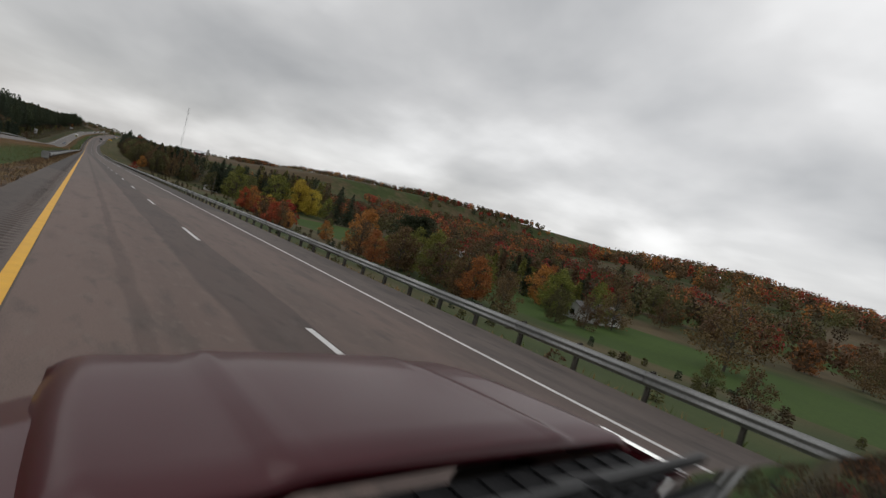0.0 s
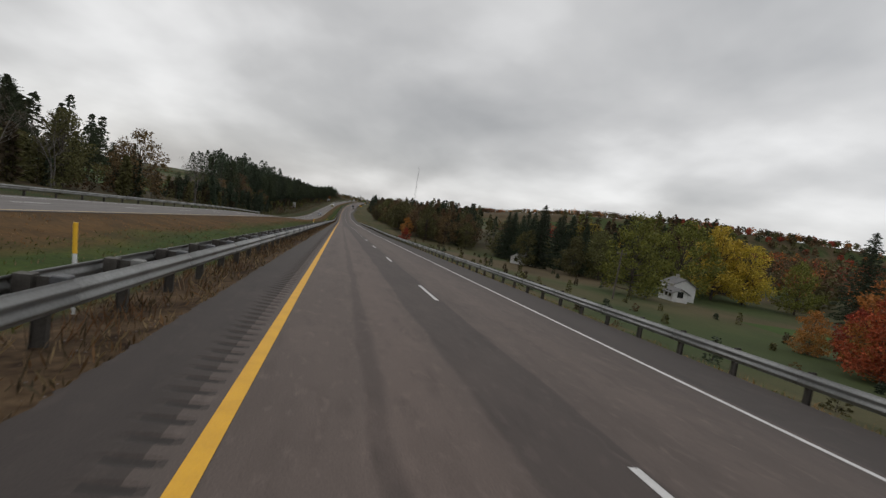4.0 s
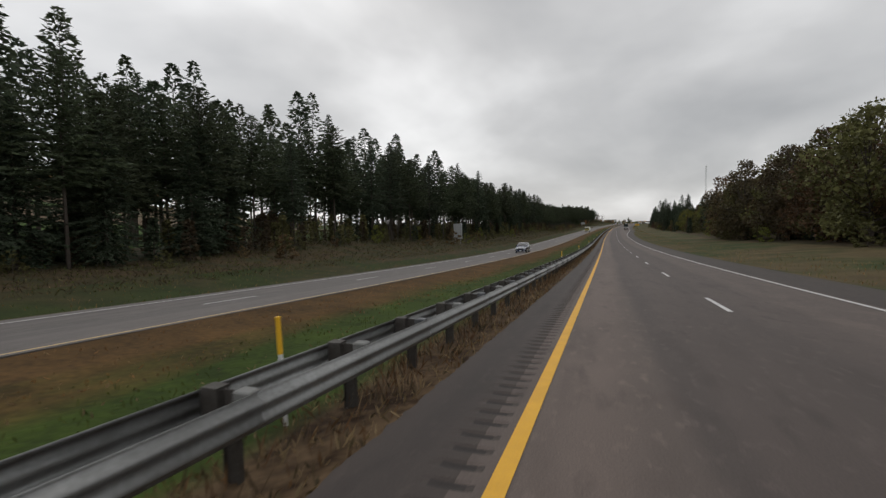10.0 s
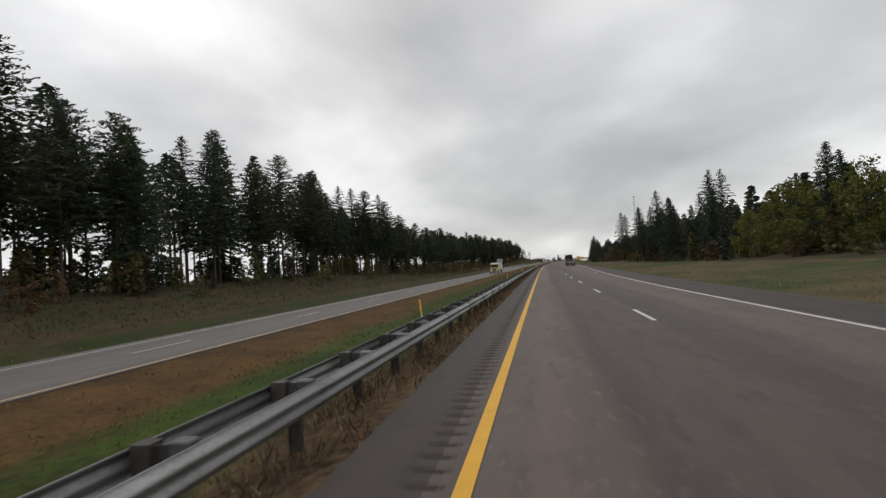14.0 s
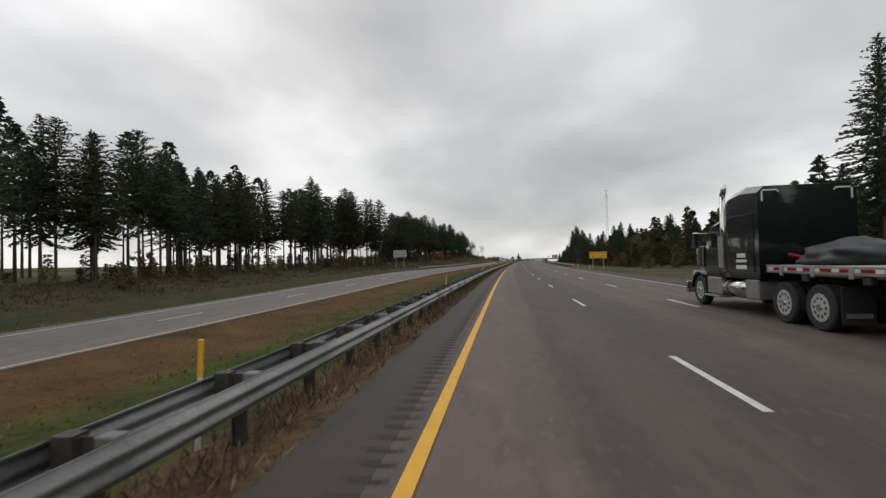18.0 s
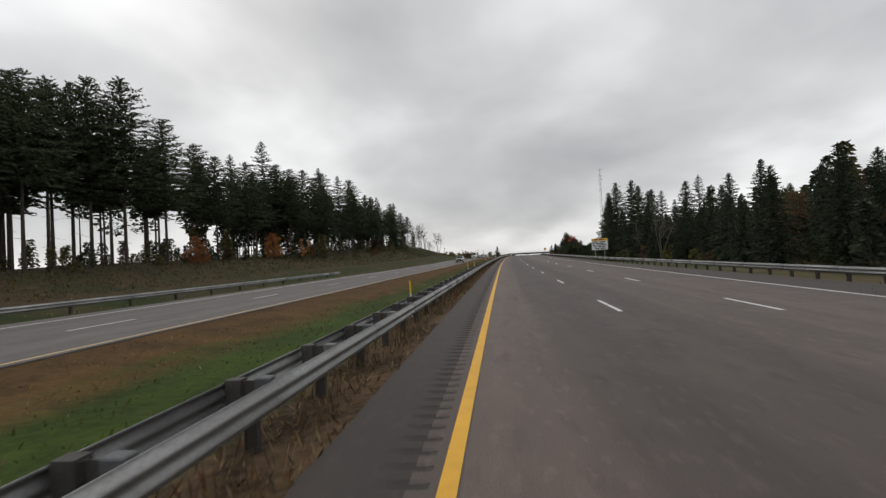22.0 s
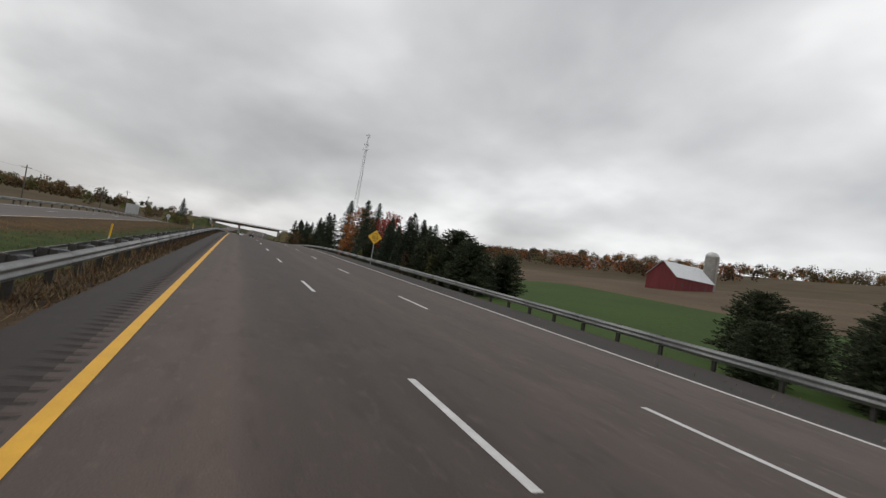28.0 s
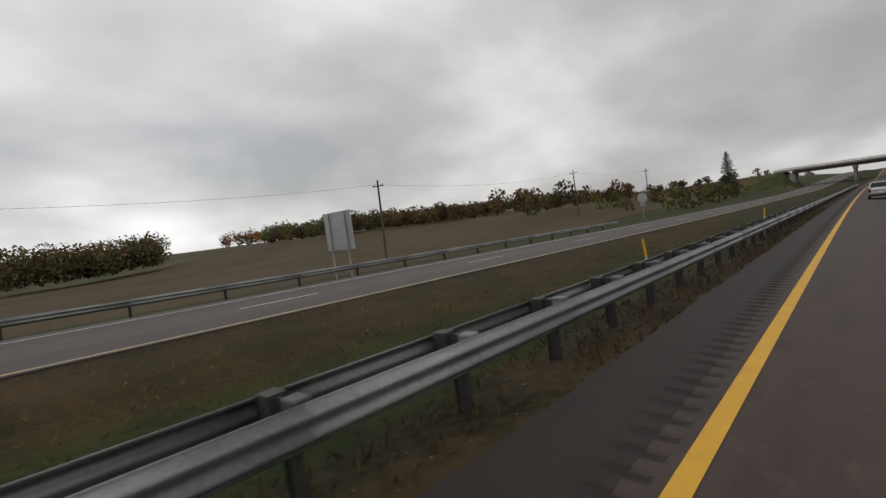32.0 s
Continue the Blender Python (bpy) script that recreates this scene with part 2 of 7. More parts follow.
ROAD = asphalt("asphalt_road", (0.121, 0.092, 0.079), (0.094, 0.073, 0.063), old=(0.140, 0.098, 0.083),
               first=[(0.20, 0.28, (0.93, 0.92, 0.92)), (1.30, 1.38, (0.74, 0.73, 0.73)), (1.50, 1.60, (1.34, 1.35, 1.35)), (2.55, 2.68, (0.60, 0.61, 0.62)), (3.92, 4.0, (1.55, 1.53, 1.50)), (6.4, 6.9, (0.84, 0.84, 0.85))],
               band=[(1.7, 2.1, (0.66, 0.67, 0.69)), (5.4, 6.0, (1.38, 1.37, 1.35))], late_dim=(970, 1170, (0.52, 0.45, 0.41)))
SHOULDER = asphalt("asphalt_shoulder", (0.047, 0.036, 0.031), (0.035, 0.027, 0.024), old=(0.085, 0.064, 0.055), late_dim=(960, 1130, (0.46, 0.41, 0.385)), seed=7)
FAR_ROAD = asphalt("asphalt_far_carriageway", (0.134, 0.120, 0.112), (0.100, 0.091, 0.086), late_dim=(1010, 1130, (0.62, 0.57, 0.54)), seed=3)
YELLOW = material("yellow_road_paint", (0.70, 0.37, 0.012), 0.6, second=(0.58, 0.30, 0.012), scale=3, fine=60, bump=0.2)
WHITE = material("white_road_paint", (0.62, 0.61, 0.60), 0.6, second=(0.45, 0.44, 0.43), scale=3, fine=60, bump=0.2)
FAR_YELLOW = material("faded_yellow_road_paint", (0.66, 0.44, 0.17), 0.7, second=(0.42, 0.33, 0.2), scale=3)
STEEL = material("galvanised_steel", (0.27, 0.275, 0.27), 0.42, 0.35, second=(0.16, 0.16, 0.155), scale=1.2, fine=25, bump=0.06, spread=0.10)
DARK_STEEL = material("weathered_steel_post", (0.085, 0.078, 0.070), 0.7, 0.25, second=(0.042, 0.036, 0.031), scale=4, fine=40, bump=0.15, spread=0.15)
BLOCK = material("black_plastic_block", (0.10, 0.105, 0.11), 0.6, second=(0.06, 0.06, 0.065), scale=4, spread=0.2)
BLOCK_GREY = material("grey_weathered_block", (0.20, 0.20, 0.19), 0.7, second=(0.13, 0.13, 0.125), scale=4, spread=0.2)


def median_material():
    """The median: a dry gravelly strip by the shoulder, green grass along the rail, brown seeded grass beyond, with ragged limits."""
    m = material("median_grass", (0.050, 0.076, 0.013), 0.95, second=(0.020, 0.033, 0.007), scale=0.7, fine=6.0, bump=1.0, spec=0.12)
    nt = m.node_tree
    n, link = nt.nodes, nt.links.new
    b = n["Principled BSDF"]
    add = next(x for x in n if x.type == "MATH" and x.operation == "MULTIPLY_ADD")
    uv, sep = n.new("ShaderNodeUVMap"), n.new("ShaderNodeSeparateXYZ")
    uv.uv_map = "road"
    link(uv.outputs[0], sep.inputs[0])
    mp, t = n.new("ShaderNodeMapping"), n.new("ShaderNodeTexNoise")
    mp.inputs["Scale"].default_value = (0.7, 0.10, 1)
    t.inputs["Scale"].default_value, t.inputs["Detail"].default_value = 1.0, 5
    link(uv.outputs[0], mp.inputs[0])
    link(mp.outputs[0], t.inputs[0])
    wob = n.new("ShaderNodeMath")
    wob.operation = "MULTIPLY_ADD"
    wob.inputs[1].default_value = 5.0
    link(t.outputs[0], wob.inputs[0])
    mp2, t2, drift = n.new("ShaderNodeMapping"), n.new("ShaderNodeTexNoise"), n.new("ShaderNodeMath")
    mp2.inputs["Scale"].default_value = (0.0, 0.016, 1)
    t2.inputs["Scale"].default_value, t2.inputs["Detail"].default_value = 1.0, 2
    link(uv.outputs[0], mp2.inputs[0])
    link(mp2.outputs[0], t2.inputs[0])
    drift.operation = "MULTIPLY_ADD"
    drift.inputs[1].default_value = 6.0
    link(t2.outputs[0], drift.inputs[0])
    link(sep.outputs[0], drift.inputs[2])
    link(drift.outputs[0], wob.inputs[2])
    last = next(x for x in n if x.type == "VALTORGB").outputs[0]
    for lo, hi, light, dark in ((-0.8, -2.8, (0.118, 0.066, 0.024), (0.048, 0.029, 0.012)),):
        ramp, r, mx = n.new("ShaderNodeValToRGB"), n.new("ShaderNodeMapRange"), n.new("ShaderNodeMix")
        ramp.color_ramp.elements[0].position, ramp.color_ramp.elements[1].position = 0.36, 0.64
        ramp.color_ramp.elements[0].color, ramp.color_ramp.elements[1].color = (*dark, 1), (*light, 1)
        link(add.outputs[0], ramp.inputs[0])
        r.inputs["From Min"].default_value, r.inputs["From Max"].default_value = lo, hi
        link(wob.outputs[0], r.inputs["Value"])
        mx.data_type = "RGBA"
        link(r.outputs[0], mx.inputs["Factor"])
        link(last, mx.inputs[6])
        link(ramp.outputs[0], mx.inputs[7])
        last = mx.outputs[2]
    # the dry strip between the asphalt and the rail
    edge_ramp, r, mx, rag = n.new("ShaderNodeValToRGB"), n.new("ShaderNodeMapRange"), n.new("ShaderNodeMix"), n.new("ShaderNodeMath")
    edge_ramp.color_ramp.elements[0].position, edge_ramp.color_ramp.elements[1].position = 0.38, 0.62
    edge_ramp.color_ramp.elements[0].color, edge_ramp.color_ramp.elements[1].color = (0.030, 0.018, 0.011, 1), (0.135, 0.090, 0.052, 1)
    link(add.outputs[0], edge_ramp.inputs[0])
    rag.operation = "MULTIPLY_ADD"
    rag.inputs[1].default_value = 1.6
    link(t.outputs[0], rag.inputs[0])
    link(sep.outputs[0], rag.inputs[2])
    r.inputs["From Min"].default_value, r.inputs["From Max"].default_value = -2.3, -1.8
    link(rag.outputs[0], r.inputs["Value"])
    mx.data_type = "RGBA"
    link(r.outputs[0], mx.inputs["Factor"])
    link(last, mx.inputs[6])
    link(edge_ramp.outputs[0], mx.inputs[7])
    last = mx.outputs[2]
    r, mx = n.new("ShaderNodeMapRange"), n.new("ShaderNodeMix")
    r.inputs["From Min"].default_value, r.inputs["From Max"].default_value = 1060.0, 1190.0
    r.inputs["To Max"].default_value = 0.68
    link(sep.outputs[1], r.inputs["Value"])
    mx.data_type = "RGBA"
    link(r.outputs[0], mx.inputs["Factor"])
    link(last, mx.inputs[6])
    rough_grass = n.new("ShaderNodeValToRGB")
    rough_grass.color_ramp.elements[0].position, rough_grass.color_ramp.elements[1].position = 0.40, 0.60
    rough_grass.color_ramp.elements[0].color, rough_grass.color_ramp.elements[1].color = (0.012, 0.018, 0.005, 1), (0.033, 0.026, 0.011, 1)
    link(add.outputs[0], rough_grass.inputs[0])
    link(rough_grass.outputs[0], mx.inputs[7])
    link(mx.outputs[2], b.inputs["Base Color"])
    return m


MEDIAN = median_material()
VERGE = grass_material("verge_grass", ((0.052, 0.066, 0.020), (0.030, 0.040, 0.014)), ((0.115, 0.088, 0.042), (0.062, 0.046, 0.024)), 0.10)
DRY = grass_material("dry_gravelly_verge", ((0.150, 0.108, 0.075), (0.085, 0.060, 0.040)), ((0.105, 0.062, 0.032), (0.052, 0.032, 0.018)), 0.35)
LITTER = grass_material("dark_leaf_litter_and_scrub", ((0.054, 0.050, 0.022), (0.030, 0.030, 0.015)), ((0.078, 0.055, 0.028), (0.042, 0.030, 0.017)), 0.25)
GREEN_VERGE = grass_material("green_mown_verge", ((0.037, 0.050, 0.013), (0.021, 0.030, 0.009)), ((0.056, 0.050, 0.021), (0.032, 0.030, 0.014)), 0.16)
LAND = grass_material("open_land", ((0.052, 0.070, 0.022), (0.034, 0.046, 0.016)), ((0.100, 0.078, 0.042), (0.062, 0.046, 0.026)), 0.02, fine=3.0)
# ---- mesh helpers ----


def mesh_of(name, verts, faces, mats=(), index=None, smooth=False):
    me = bpy.data.meshes.new(name)
    me.from_pydata([tuple(v) for v in verts], [], faces)
    for m in mats:
        me.materials.append(m)
    if index is not None:
        me.polygons.foreach_set("material_index", index)
    if smooth:
        me.polygons.foreach_set("use_smooth", [True] * len(me.polygons))
    me.update()
    return me


def put(name, me, parent=None, m=None, label=""):
    """One mesh object, under a thing or a part where one is given."""
    ob = new(name, me)
    ob.parent = parent
    if m is not None:
        ob.matrix_basis = m
    if label:
        ob["label"] = label
    return ob


def part(name, bm, material, parent, label="", smooth=False):
    me = bpy.data.meshes.new(name)
    bm.to_mesh(me)
    bm.free()
    me.materials.append(material)
    if smooth:
        me.polygons.foreach_set("use_smooth", [True] * len(me.polygons))
    return put(name, me, parent, None, label)


def box_bm(x0, x1, y0, y1, z0, z1, bevel=0.0, segments=1):
    bm = bmesh.new()
    bmesh.ops.create_cube(bm, size=1.0, matrix=Matrix.Translation(((x0 + x1) / 2, (y0 + y1) / 2, (z0 + z1) / 2)) @ Matrix.Diagonal((x1 - x0, y1 - y0, z1 - z0, 1)))
    if bevel:
        bmesh.ops.bevel(bm, geom=bm.edges[:], offset=bevel, segments=segments, profile=0.5, affect="EDGES")
    return bm


def tube_bm(a, b, r0, r1=None, sides=10, bm=None):
    """A round bar from a to b."""
    bm = bm or bmesh.new()
    a, b = Vector(a), Vector(b)
    m = Matrix.Translation((a + b) / 2) @ (b - a).to_track_quat("Z", "Y").to_matrix().to_4x4()
    bmesh.ops.create_cone(bm, cap_ends=True, segments=sides, radius1=r0, radius2=r0 if r1 is None else r1, depth=(b - a).length, matrix=m)
    return bm


def loft_bm(rings, closed=True, caps=True):
    """A skin over rings of points."""
    bm = bmesh.new()
    rows = [[bm.verts.new(p) for p in ring] for ring in rings]
    n = len(rows[0])
    for a, b in zip(rows, rows[1:]):
        for i in range(n if closed else n - 1):
            bm.faces.new((a[i], a[(i + 1) % n], b[(i + 1) % n], b[i]))
    if caps and closed:
        bm.faces.new(rows[0][::-1])
        bm.faces.new(rows[-1])
    bmesh.ops.recalc_face_normals(bm, faces=bm.faces[:])
    return bm


def here(s, d, h=0.0, spin=0.0):
    """A pose on the road's line, upright, facing along it."""
    return Matrix.Translation(P(s, d, h)) @ Matrix.Rotation(radians(ease(HEADING, s) + spin), 4, "Z")


def along(s, d, h=0.0):
    """The same, tilted with the road's grade."""
    return here(s, d, h) @ Matrix.Rotation(radians(ease(GRADE, s)), 4, "X")


# ---- the lie of the land, as height above the yellow line ----
EDGE = [(0, 7.32), (560, 7.32), (690, 10.98)]


def edge(s):
    return ease(EDGE, s)


def fall(s, d):
    """The cross fall of the near carriageway."""
    return -math.tan(radians(ease(BANK, s))) * d


# the opposite carriageway: its inner line's height against the near road, and its slope outwards
FAR_RISE = [(240, -0.345), (345, -0.49), (600, -0.47), (700, -0.48), (778, -0.05), (816, -0.11), (890, -0.28), (930, -0.39), (965, -0.40), (1005, -0.13), (1145, -0.19), (1172, -0.36), (1212, -0.62)]
FAR_SLOPE = [(240, -0.015), (345, -0.05), (510, -0.045), (700, -0.03), (778, 0.02), (970, 0.012), (1100, -0.015)]


def far_height(s, d):
    return fall(s, -11.0) + ease(FAR_RISE, s) + ease(FAR_SLOPE, s) * (-11.0 - d)


def profile(table, d):
    for (a, u), (b, v) in zip(table, table[1:]):
        if d <= b:
            return u + (v - u) * (d - a) / (b - a)
    return table[-1][1]


# distance from the carriageway's edge and height, at stations along the road
RIGHT = [
    (0, [(0, 0), (1.5, -0.4), (14, -4.0), (45, -7.5), (100, -9.5), (230, -9), (420, -3), (650, 8), (1000, 16), (3000, 40)]),
    (300, [(0, 0), (1.5, -0.4), (14, -3.0), (45, -4.5), (100, -4.0), (230, -1), (420, 12), (650, 34), (1000, 46), (3000, 60)]),
    (420, [(0, 0), (1.5, -0.1), (14, 0.6), (45, 2.5), (100, 4), (230, 4), (420, 6), (650, 14), (1000, 20), (3000, 35)]),
    (700, [(0, 0), (1.5, -0.1), (14, 0.0), (45, 1.5), (100, 2), (230, 0), (420, 0), (650, 6), (1000, 12), (3000, 25)]),
    (900, [(0, 0), (1.5, -0.4), (14, -1.2), (45, -1.0), (100, 0), (230, 2), (420, 8), (650, 14), (1000, 20), (3000, 50)]),
    (1020, [(0, 0), (1.5, -0.6), (14, -2.6), (45, -2.6), (100, 4), (150, 9), (230, 17), (420, 44), (650, 56), (1000, 60), (3000, 80)]),
    (1300, [(0, 0), (1.5, -0.6), (14, -2.0), (45, -1.6), (100, 4), (150, 9), (230, 17), (420, 44), (650, 54), (1000, 58), (3000, 80)]),
]
LEFT = [
    (-200, [(0, 0), (2.5, -0.5), (10, 0.4), (40, 4), (100, 11), (230, 26), (380, 46), (600, 66), (3000, 90)]),
    (330, [(0, 0), (2.5, -0.5), (10, 0.2), (40, 2.5), (100, 9), (230, 24), (380, 42), (600, 52), (3000, 80)]),
    (395, [(0, 0), (2.5, -0.4), (10, 0.3), (18, 0.9), (40, 1.4), (100, 6), (230, 26), (380, 56), (600, 76), (3000, 100)]),
    (450, [(0, 0), (2.5, -0.3), (6, 0.2), (12, 1.5), (18, 2.6), (40, 2.9), (100, 3), (230, 26), (380, 62), (600, 86), (3000, 105)]),
    (640, [(0, 0), (2.5, -0.3), (6, 0.2), (12, 1.5), (18, 2.6), (40, 2.8), (100, 1.5), (230, 8), (380, 38), (600, 66), (3000, 90)]),
    (715, [(0, 0), (2.5, -0.3), (6, 0.1), (12, 0.8), (18, 1.3), (40, 1.3), (100, 0), (230, 2), (380, 10), (600, 20), (3000, 40)]),
    (790, [(0, 0), (2.5, -0.2), (6, 0.1), (12, 0.6), (18, 0.9), (40, 0.6), (100, 0.0), (230, 1.0), (380, 2.5), (600, 5), (3000, 20)]),
    (860, [(0, 0), (2.5, -0.1), (6, 0.4), (12, 1.4), (18, 2.2), (40, 2.3), (100, 0.8), (230, 1.2), (380, 2.5), (600, 5), (3000, 20)]),
    (915, [(0, 0), (2.5, 0.1), (10, 2.0), (18, 3.4), (40, 3.6), (100, 2), (230, 0), (380, -2), (600, 0), (3000, 20)]),
    (1020, [(0, 0), (2.5, 0.2), (10, 3.4), (18, 6.0), (40, 6.3), (100, 2), (230, 0), (380, 0), (600, 2), (3000, 24)]),
    (1062, [(0, 0), (2.5, 0.0), (10, 2.2), (18, 3.6), (40, 3.6), (100, 0), (230, -4), (380, -8), (600, -12), (3000, 6)]),
    (1130, [(0, 0), (2.5, -0.5), (10, -1.0), (40, -2.0), (100, -4.5), (230, -16), (380, -26), (600, -30), (3000, -4)]),
    (1230, [(0, 0), (2.5, -0.5), (10, -1.0), (40, -1.4), (100, -1.8), (130, -1.6), (205, -1.8), (250, -7), (380, -20), (600, -26), (3000, 0)]),
    (1330, [(0, 0), (2.5, -0.3), (10, 0.6), (40, 3.6), (100, 4), (230, 6), (380, 7), (600, 9), (3000, 30)]),
]


def side(table, s, q):
    if s <= table[0][0]:
        return profile(table[0][1], q)
    for (a, u), (b, v) in zip(table, table[1:]):
        if s <= b:
            k = (s - a) / (b - a)
            k = k * k * (3 - 2 * k)
            return profile(u, q) * (1 - k) + profile(v, q) * k
    return profile(table[-1][1], q)


def ground(s, d):
    """The ground's height over the yellow line."""
    right = edge(s) + 2.6
    if d >= right:
        h = fall(s, right) - 0.05 + side(RIGHT, s, d - right)
    elif d > -1.2:
        return fall(s, d) - 0.14
    elif d >= -10.74:
        a, b = fall(s, -1.1) - 0.02, far_height(s, -10.74) + 0.02
        k = (-1.1 - d) / 9.64
        h = a + (b - a) * k - 0.42 * math.sin(math.pi * k) - 0.04
    elif d >= -19.65:
        return far_height(s, d) - 0.14
    else:
        h = far_height(s, -19.65) - 0.02 + side(LEFT, s, -19.65 - d)
    w = min(1.0, max(0.0, (abs(d + 4) - 12) / 60))
    return h + 0.05 * noise.noise((s * 0.35, d * 0.5, 0)) + w * 1.2 * noise.noise((s * 0.02, d * 0.02, 3.0))


CROPS = [material("ripe_maize_field", (0.098, 0.073, 0.041), 0.95, second=(0.060, 0.045, 0.026), scale=0.05, fine=1.2, bump=0.8, spec=0.1),
         material("green_hay_field", (0.052, 0.085, 0.021), 0.95, second=(0.036, 0.060, 0.016), scale=0.04, fine=1.5, bump=0.6, spec=0.1),
         material("brown_stubble_field", (0.125, 0.090, 0.058), 0.95, second=(0.085, 0.060, 0.038), scale=0.05, fine=1.2, bump=0.8, spec=0.1)]


def land_kind(s, d):
    """Which surface covers the ground there."""
    if -10.6 < d < 0:
        return 1
    if -20.5 < d < 13.8:
        return 3
    if d < 0:
        if 200 < s < 600 and d < -55 or s < 200 and d < -110:
            band = (-d - 48) / 34
            return (5, 4, 5, 6, 4, 5, 4, 6)[int(band)] if band < 8 else 0
        if 600 < s < 880 and d < -60:
            return 4 if d > -330 else 0
        if s > 1085 and d < -34:
            return 4 if d > -260 else 0
        return 8 if d > -25 or s < 430 and d > -29 or s > 900 and d > -27 or s > 985 and d > -60 else 7 if d > -110 else 0
    if d < 27:
        return 3
    if 345 < s < 1000 and d < 120:
        return 7
    if s < 330:
        return 5 if 190 < d < 330 or 64 < d < 112 and s < 215 else 4 if 330 < d < 430 else 0
    if s > 970:
        return 5 if d < 100 else 4 if 190 < d < 420 else 6 if d < 300 else 0
    return 0


def build_ground():
    ss = [-900, -500, -300, -200, -140] + [-100 + 6 * i for i in range(268)] + [1520, 1570, 1650, 1800, 2050, 2400, 2900, 3600, 4600]
    right = [0, 0.7, 1.5, 2.5, 4, 6, 9, 12, 16, 22, 30, 40, 55, 75, 100, 130, 170, 220, 290, 380, 500, 650, 900, 1300, 1900, 2800]
    left = [-2800, -1900, -1300, -900, -650, -500, -420, -354, -320, -286, -252, -218, -184, -150, -116, -96, -82, -65, -55, -48, -40, -34, -29, -25, -22.5, -20.9, -19.66]
    near = [-19.6, -10.76, -10.73, -8.6, -7, -5.7, -4.4, -3.2, -2.2, -1.7, -1.22, -0.8]
    verts, faces, index = [], [], []
    cols = len(left) + len(near) + len(right)
    for s in ss:
        e = edge(s) + 2.6
        for d in left + near + [e + r for r in right]:
            verts.append(P(s, d, ground(s, d)))
    for i in range(len(ss) - 1):
        sm = (ss[i] + ss[i + 1]) / 2
        ds = left + near + [edge(sm) + 2.6 + r for r in right]
        for j in range(cols - 1):
            a = i * cols + j
            faces.append((a, a + 1, a + cols + 1, a + cols))
            index.append(land_kind(sm, (ds[j] + ds[j + 1]) / 2))
    flat = []
    for s in ss:
        flat += [(d, s) for d in left + near + [edge(s) + 2.6 + r for r in right]]
    me = mesh_of("ground", verts, faces, [LAND, MEDIAN, DRY, VERGE, *CROPS, LITTER, GREEN_VERGE], index, smooth=True)
    layer = me.uv_layers.new(name="road")
    layer.data.foreach_set("uv", [c for lp in me.loops for c in flat[lp.vertex_index]])
    tagged(put("ground", me), "rolling farmland with mown verges, fields and dry grass", "ground", kind="structure")


build_ground()


def ribbon(name, mat, d0, d1, s0, s1, lift, step=5.0, cols=1, height=fall, thick=0.1):
    """A strip laid along the road between two edges, with a real thickness; its map is metres across and along."""
    n = max(1, int(round((s1 - s0) / step)))
    verts, faces, uvs = [], [], []
    for i in range(n + 1):
        s = s0 + (s1 - s0) * i / n
        a, b = (f(s) if callable(f) else f for f in (d0, d1))
        for j in range(cols + 1):
            d = a + (b - a) * j / cols
            verts.append(P(s, d, height(s, d) + lift))
            uvs.append((d, s))
    w = cols + 1
    for i in range(n):
        for j in range(cols):
            a = i * w + j
            faces.append((a, a + 1, a + w + 1, a + w))
    top = len(verts)
    for i in range(n + 1):
        for j in (0, cols):
            verts.append(verts[i * w + j] - Vector((0, 0, thick)))
            uvs.append(uvs[i * w + j])
    for i in range(n):
        a, b = i * w, (i + 1) * w
        u, v = top + 2 * i, top + 2 * i + 2
        faces.append((u, a, b, v))
        faces.append((a + cols, u + 1, v + 1, b + cols))
    me = mesh_of(name, verts, faces, [mat])
    layer = me.uv_layers.new(name="road")
    layer.data.foreach_set("uv", [c for lp in me.loops for c in uvs[lp.vertex_index]])
    return me


END = 2300.0
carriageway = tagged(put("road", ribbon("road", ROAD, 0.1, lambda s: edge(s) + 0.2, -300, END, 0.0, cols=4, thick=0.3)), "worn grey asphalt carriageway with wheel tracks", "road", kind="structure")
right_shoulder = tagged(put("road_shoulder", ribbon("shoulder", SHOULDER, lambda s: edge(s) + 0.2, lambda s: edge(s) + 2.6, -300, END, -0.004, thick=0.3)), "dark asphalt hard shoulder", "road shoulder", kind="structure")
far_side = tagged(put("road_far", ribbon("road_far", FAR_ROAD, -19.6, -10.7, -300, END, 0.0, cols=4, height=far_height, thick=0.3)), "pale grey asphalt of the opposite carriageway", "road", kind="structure")


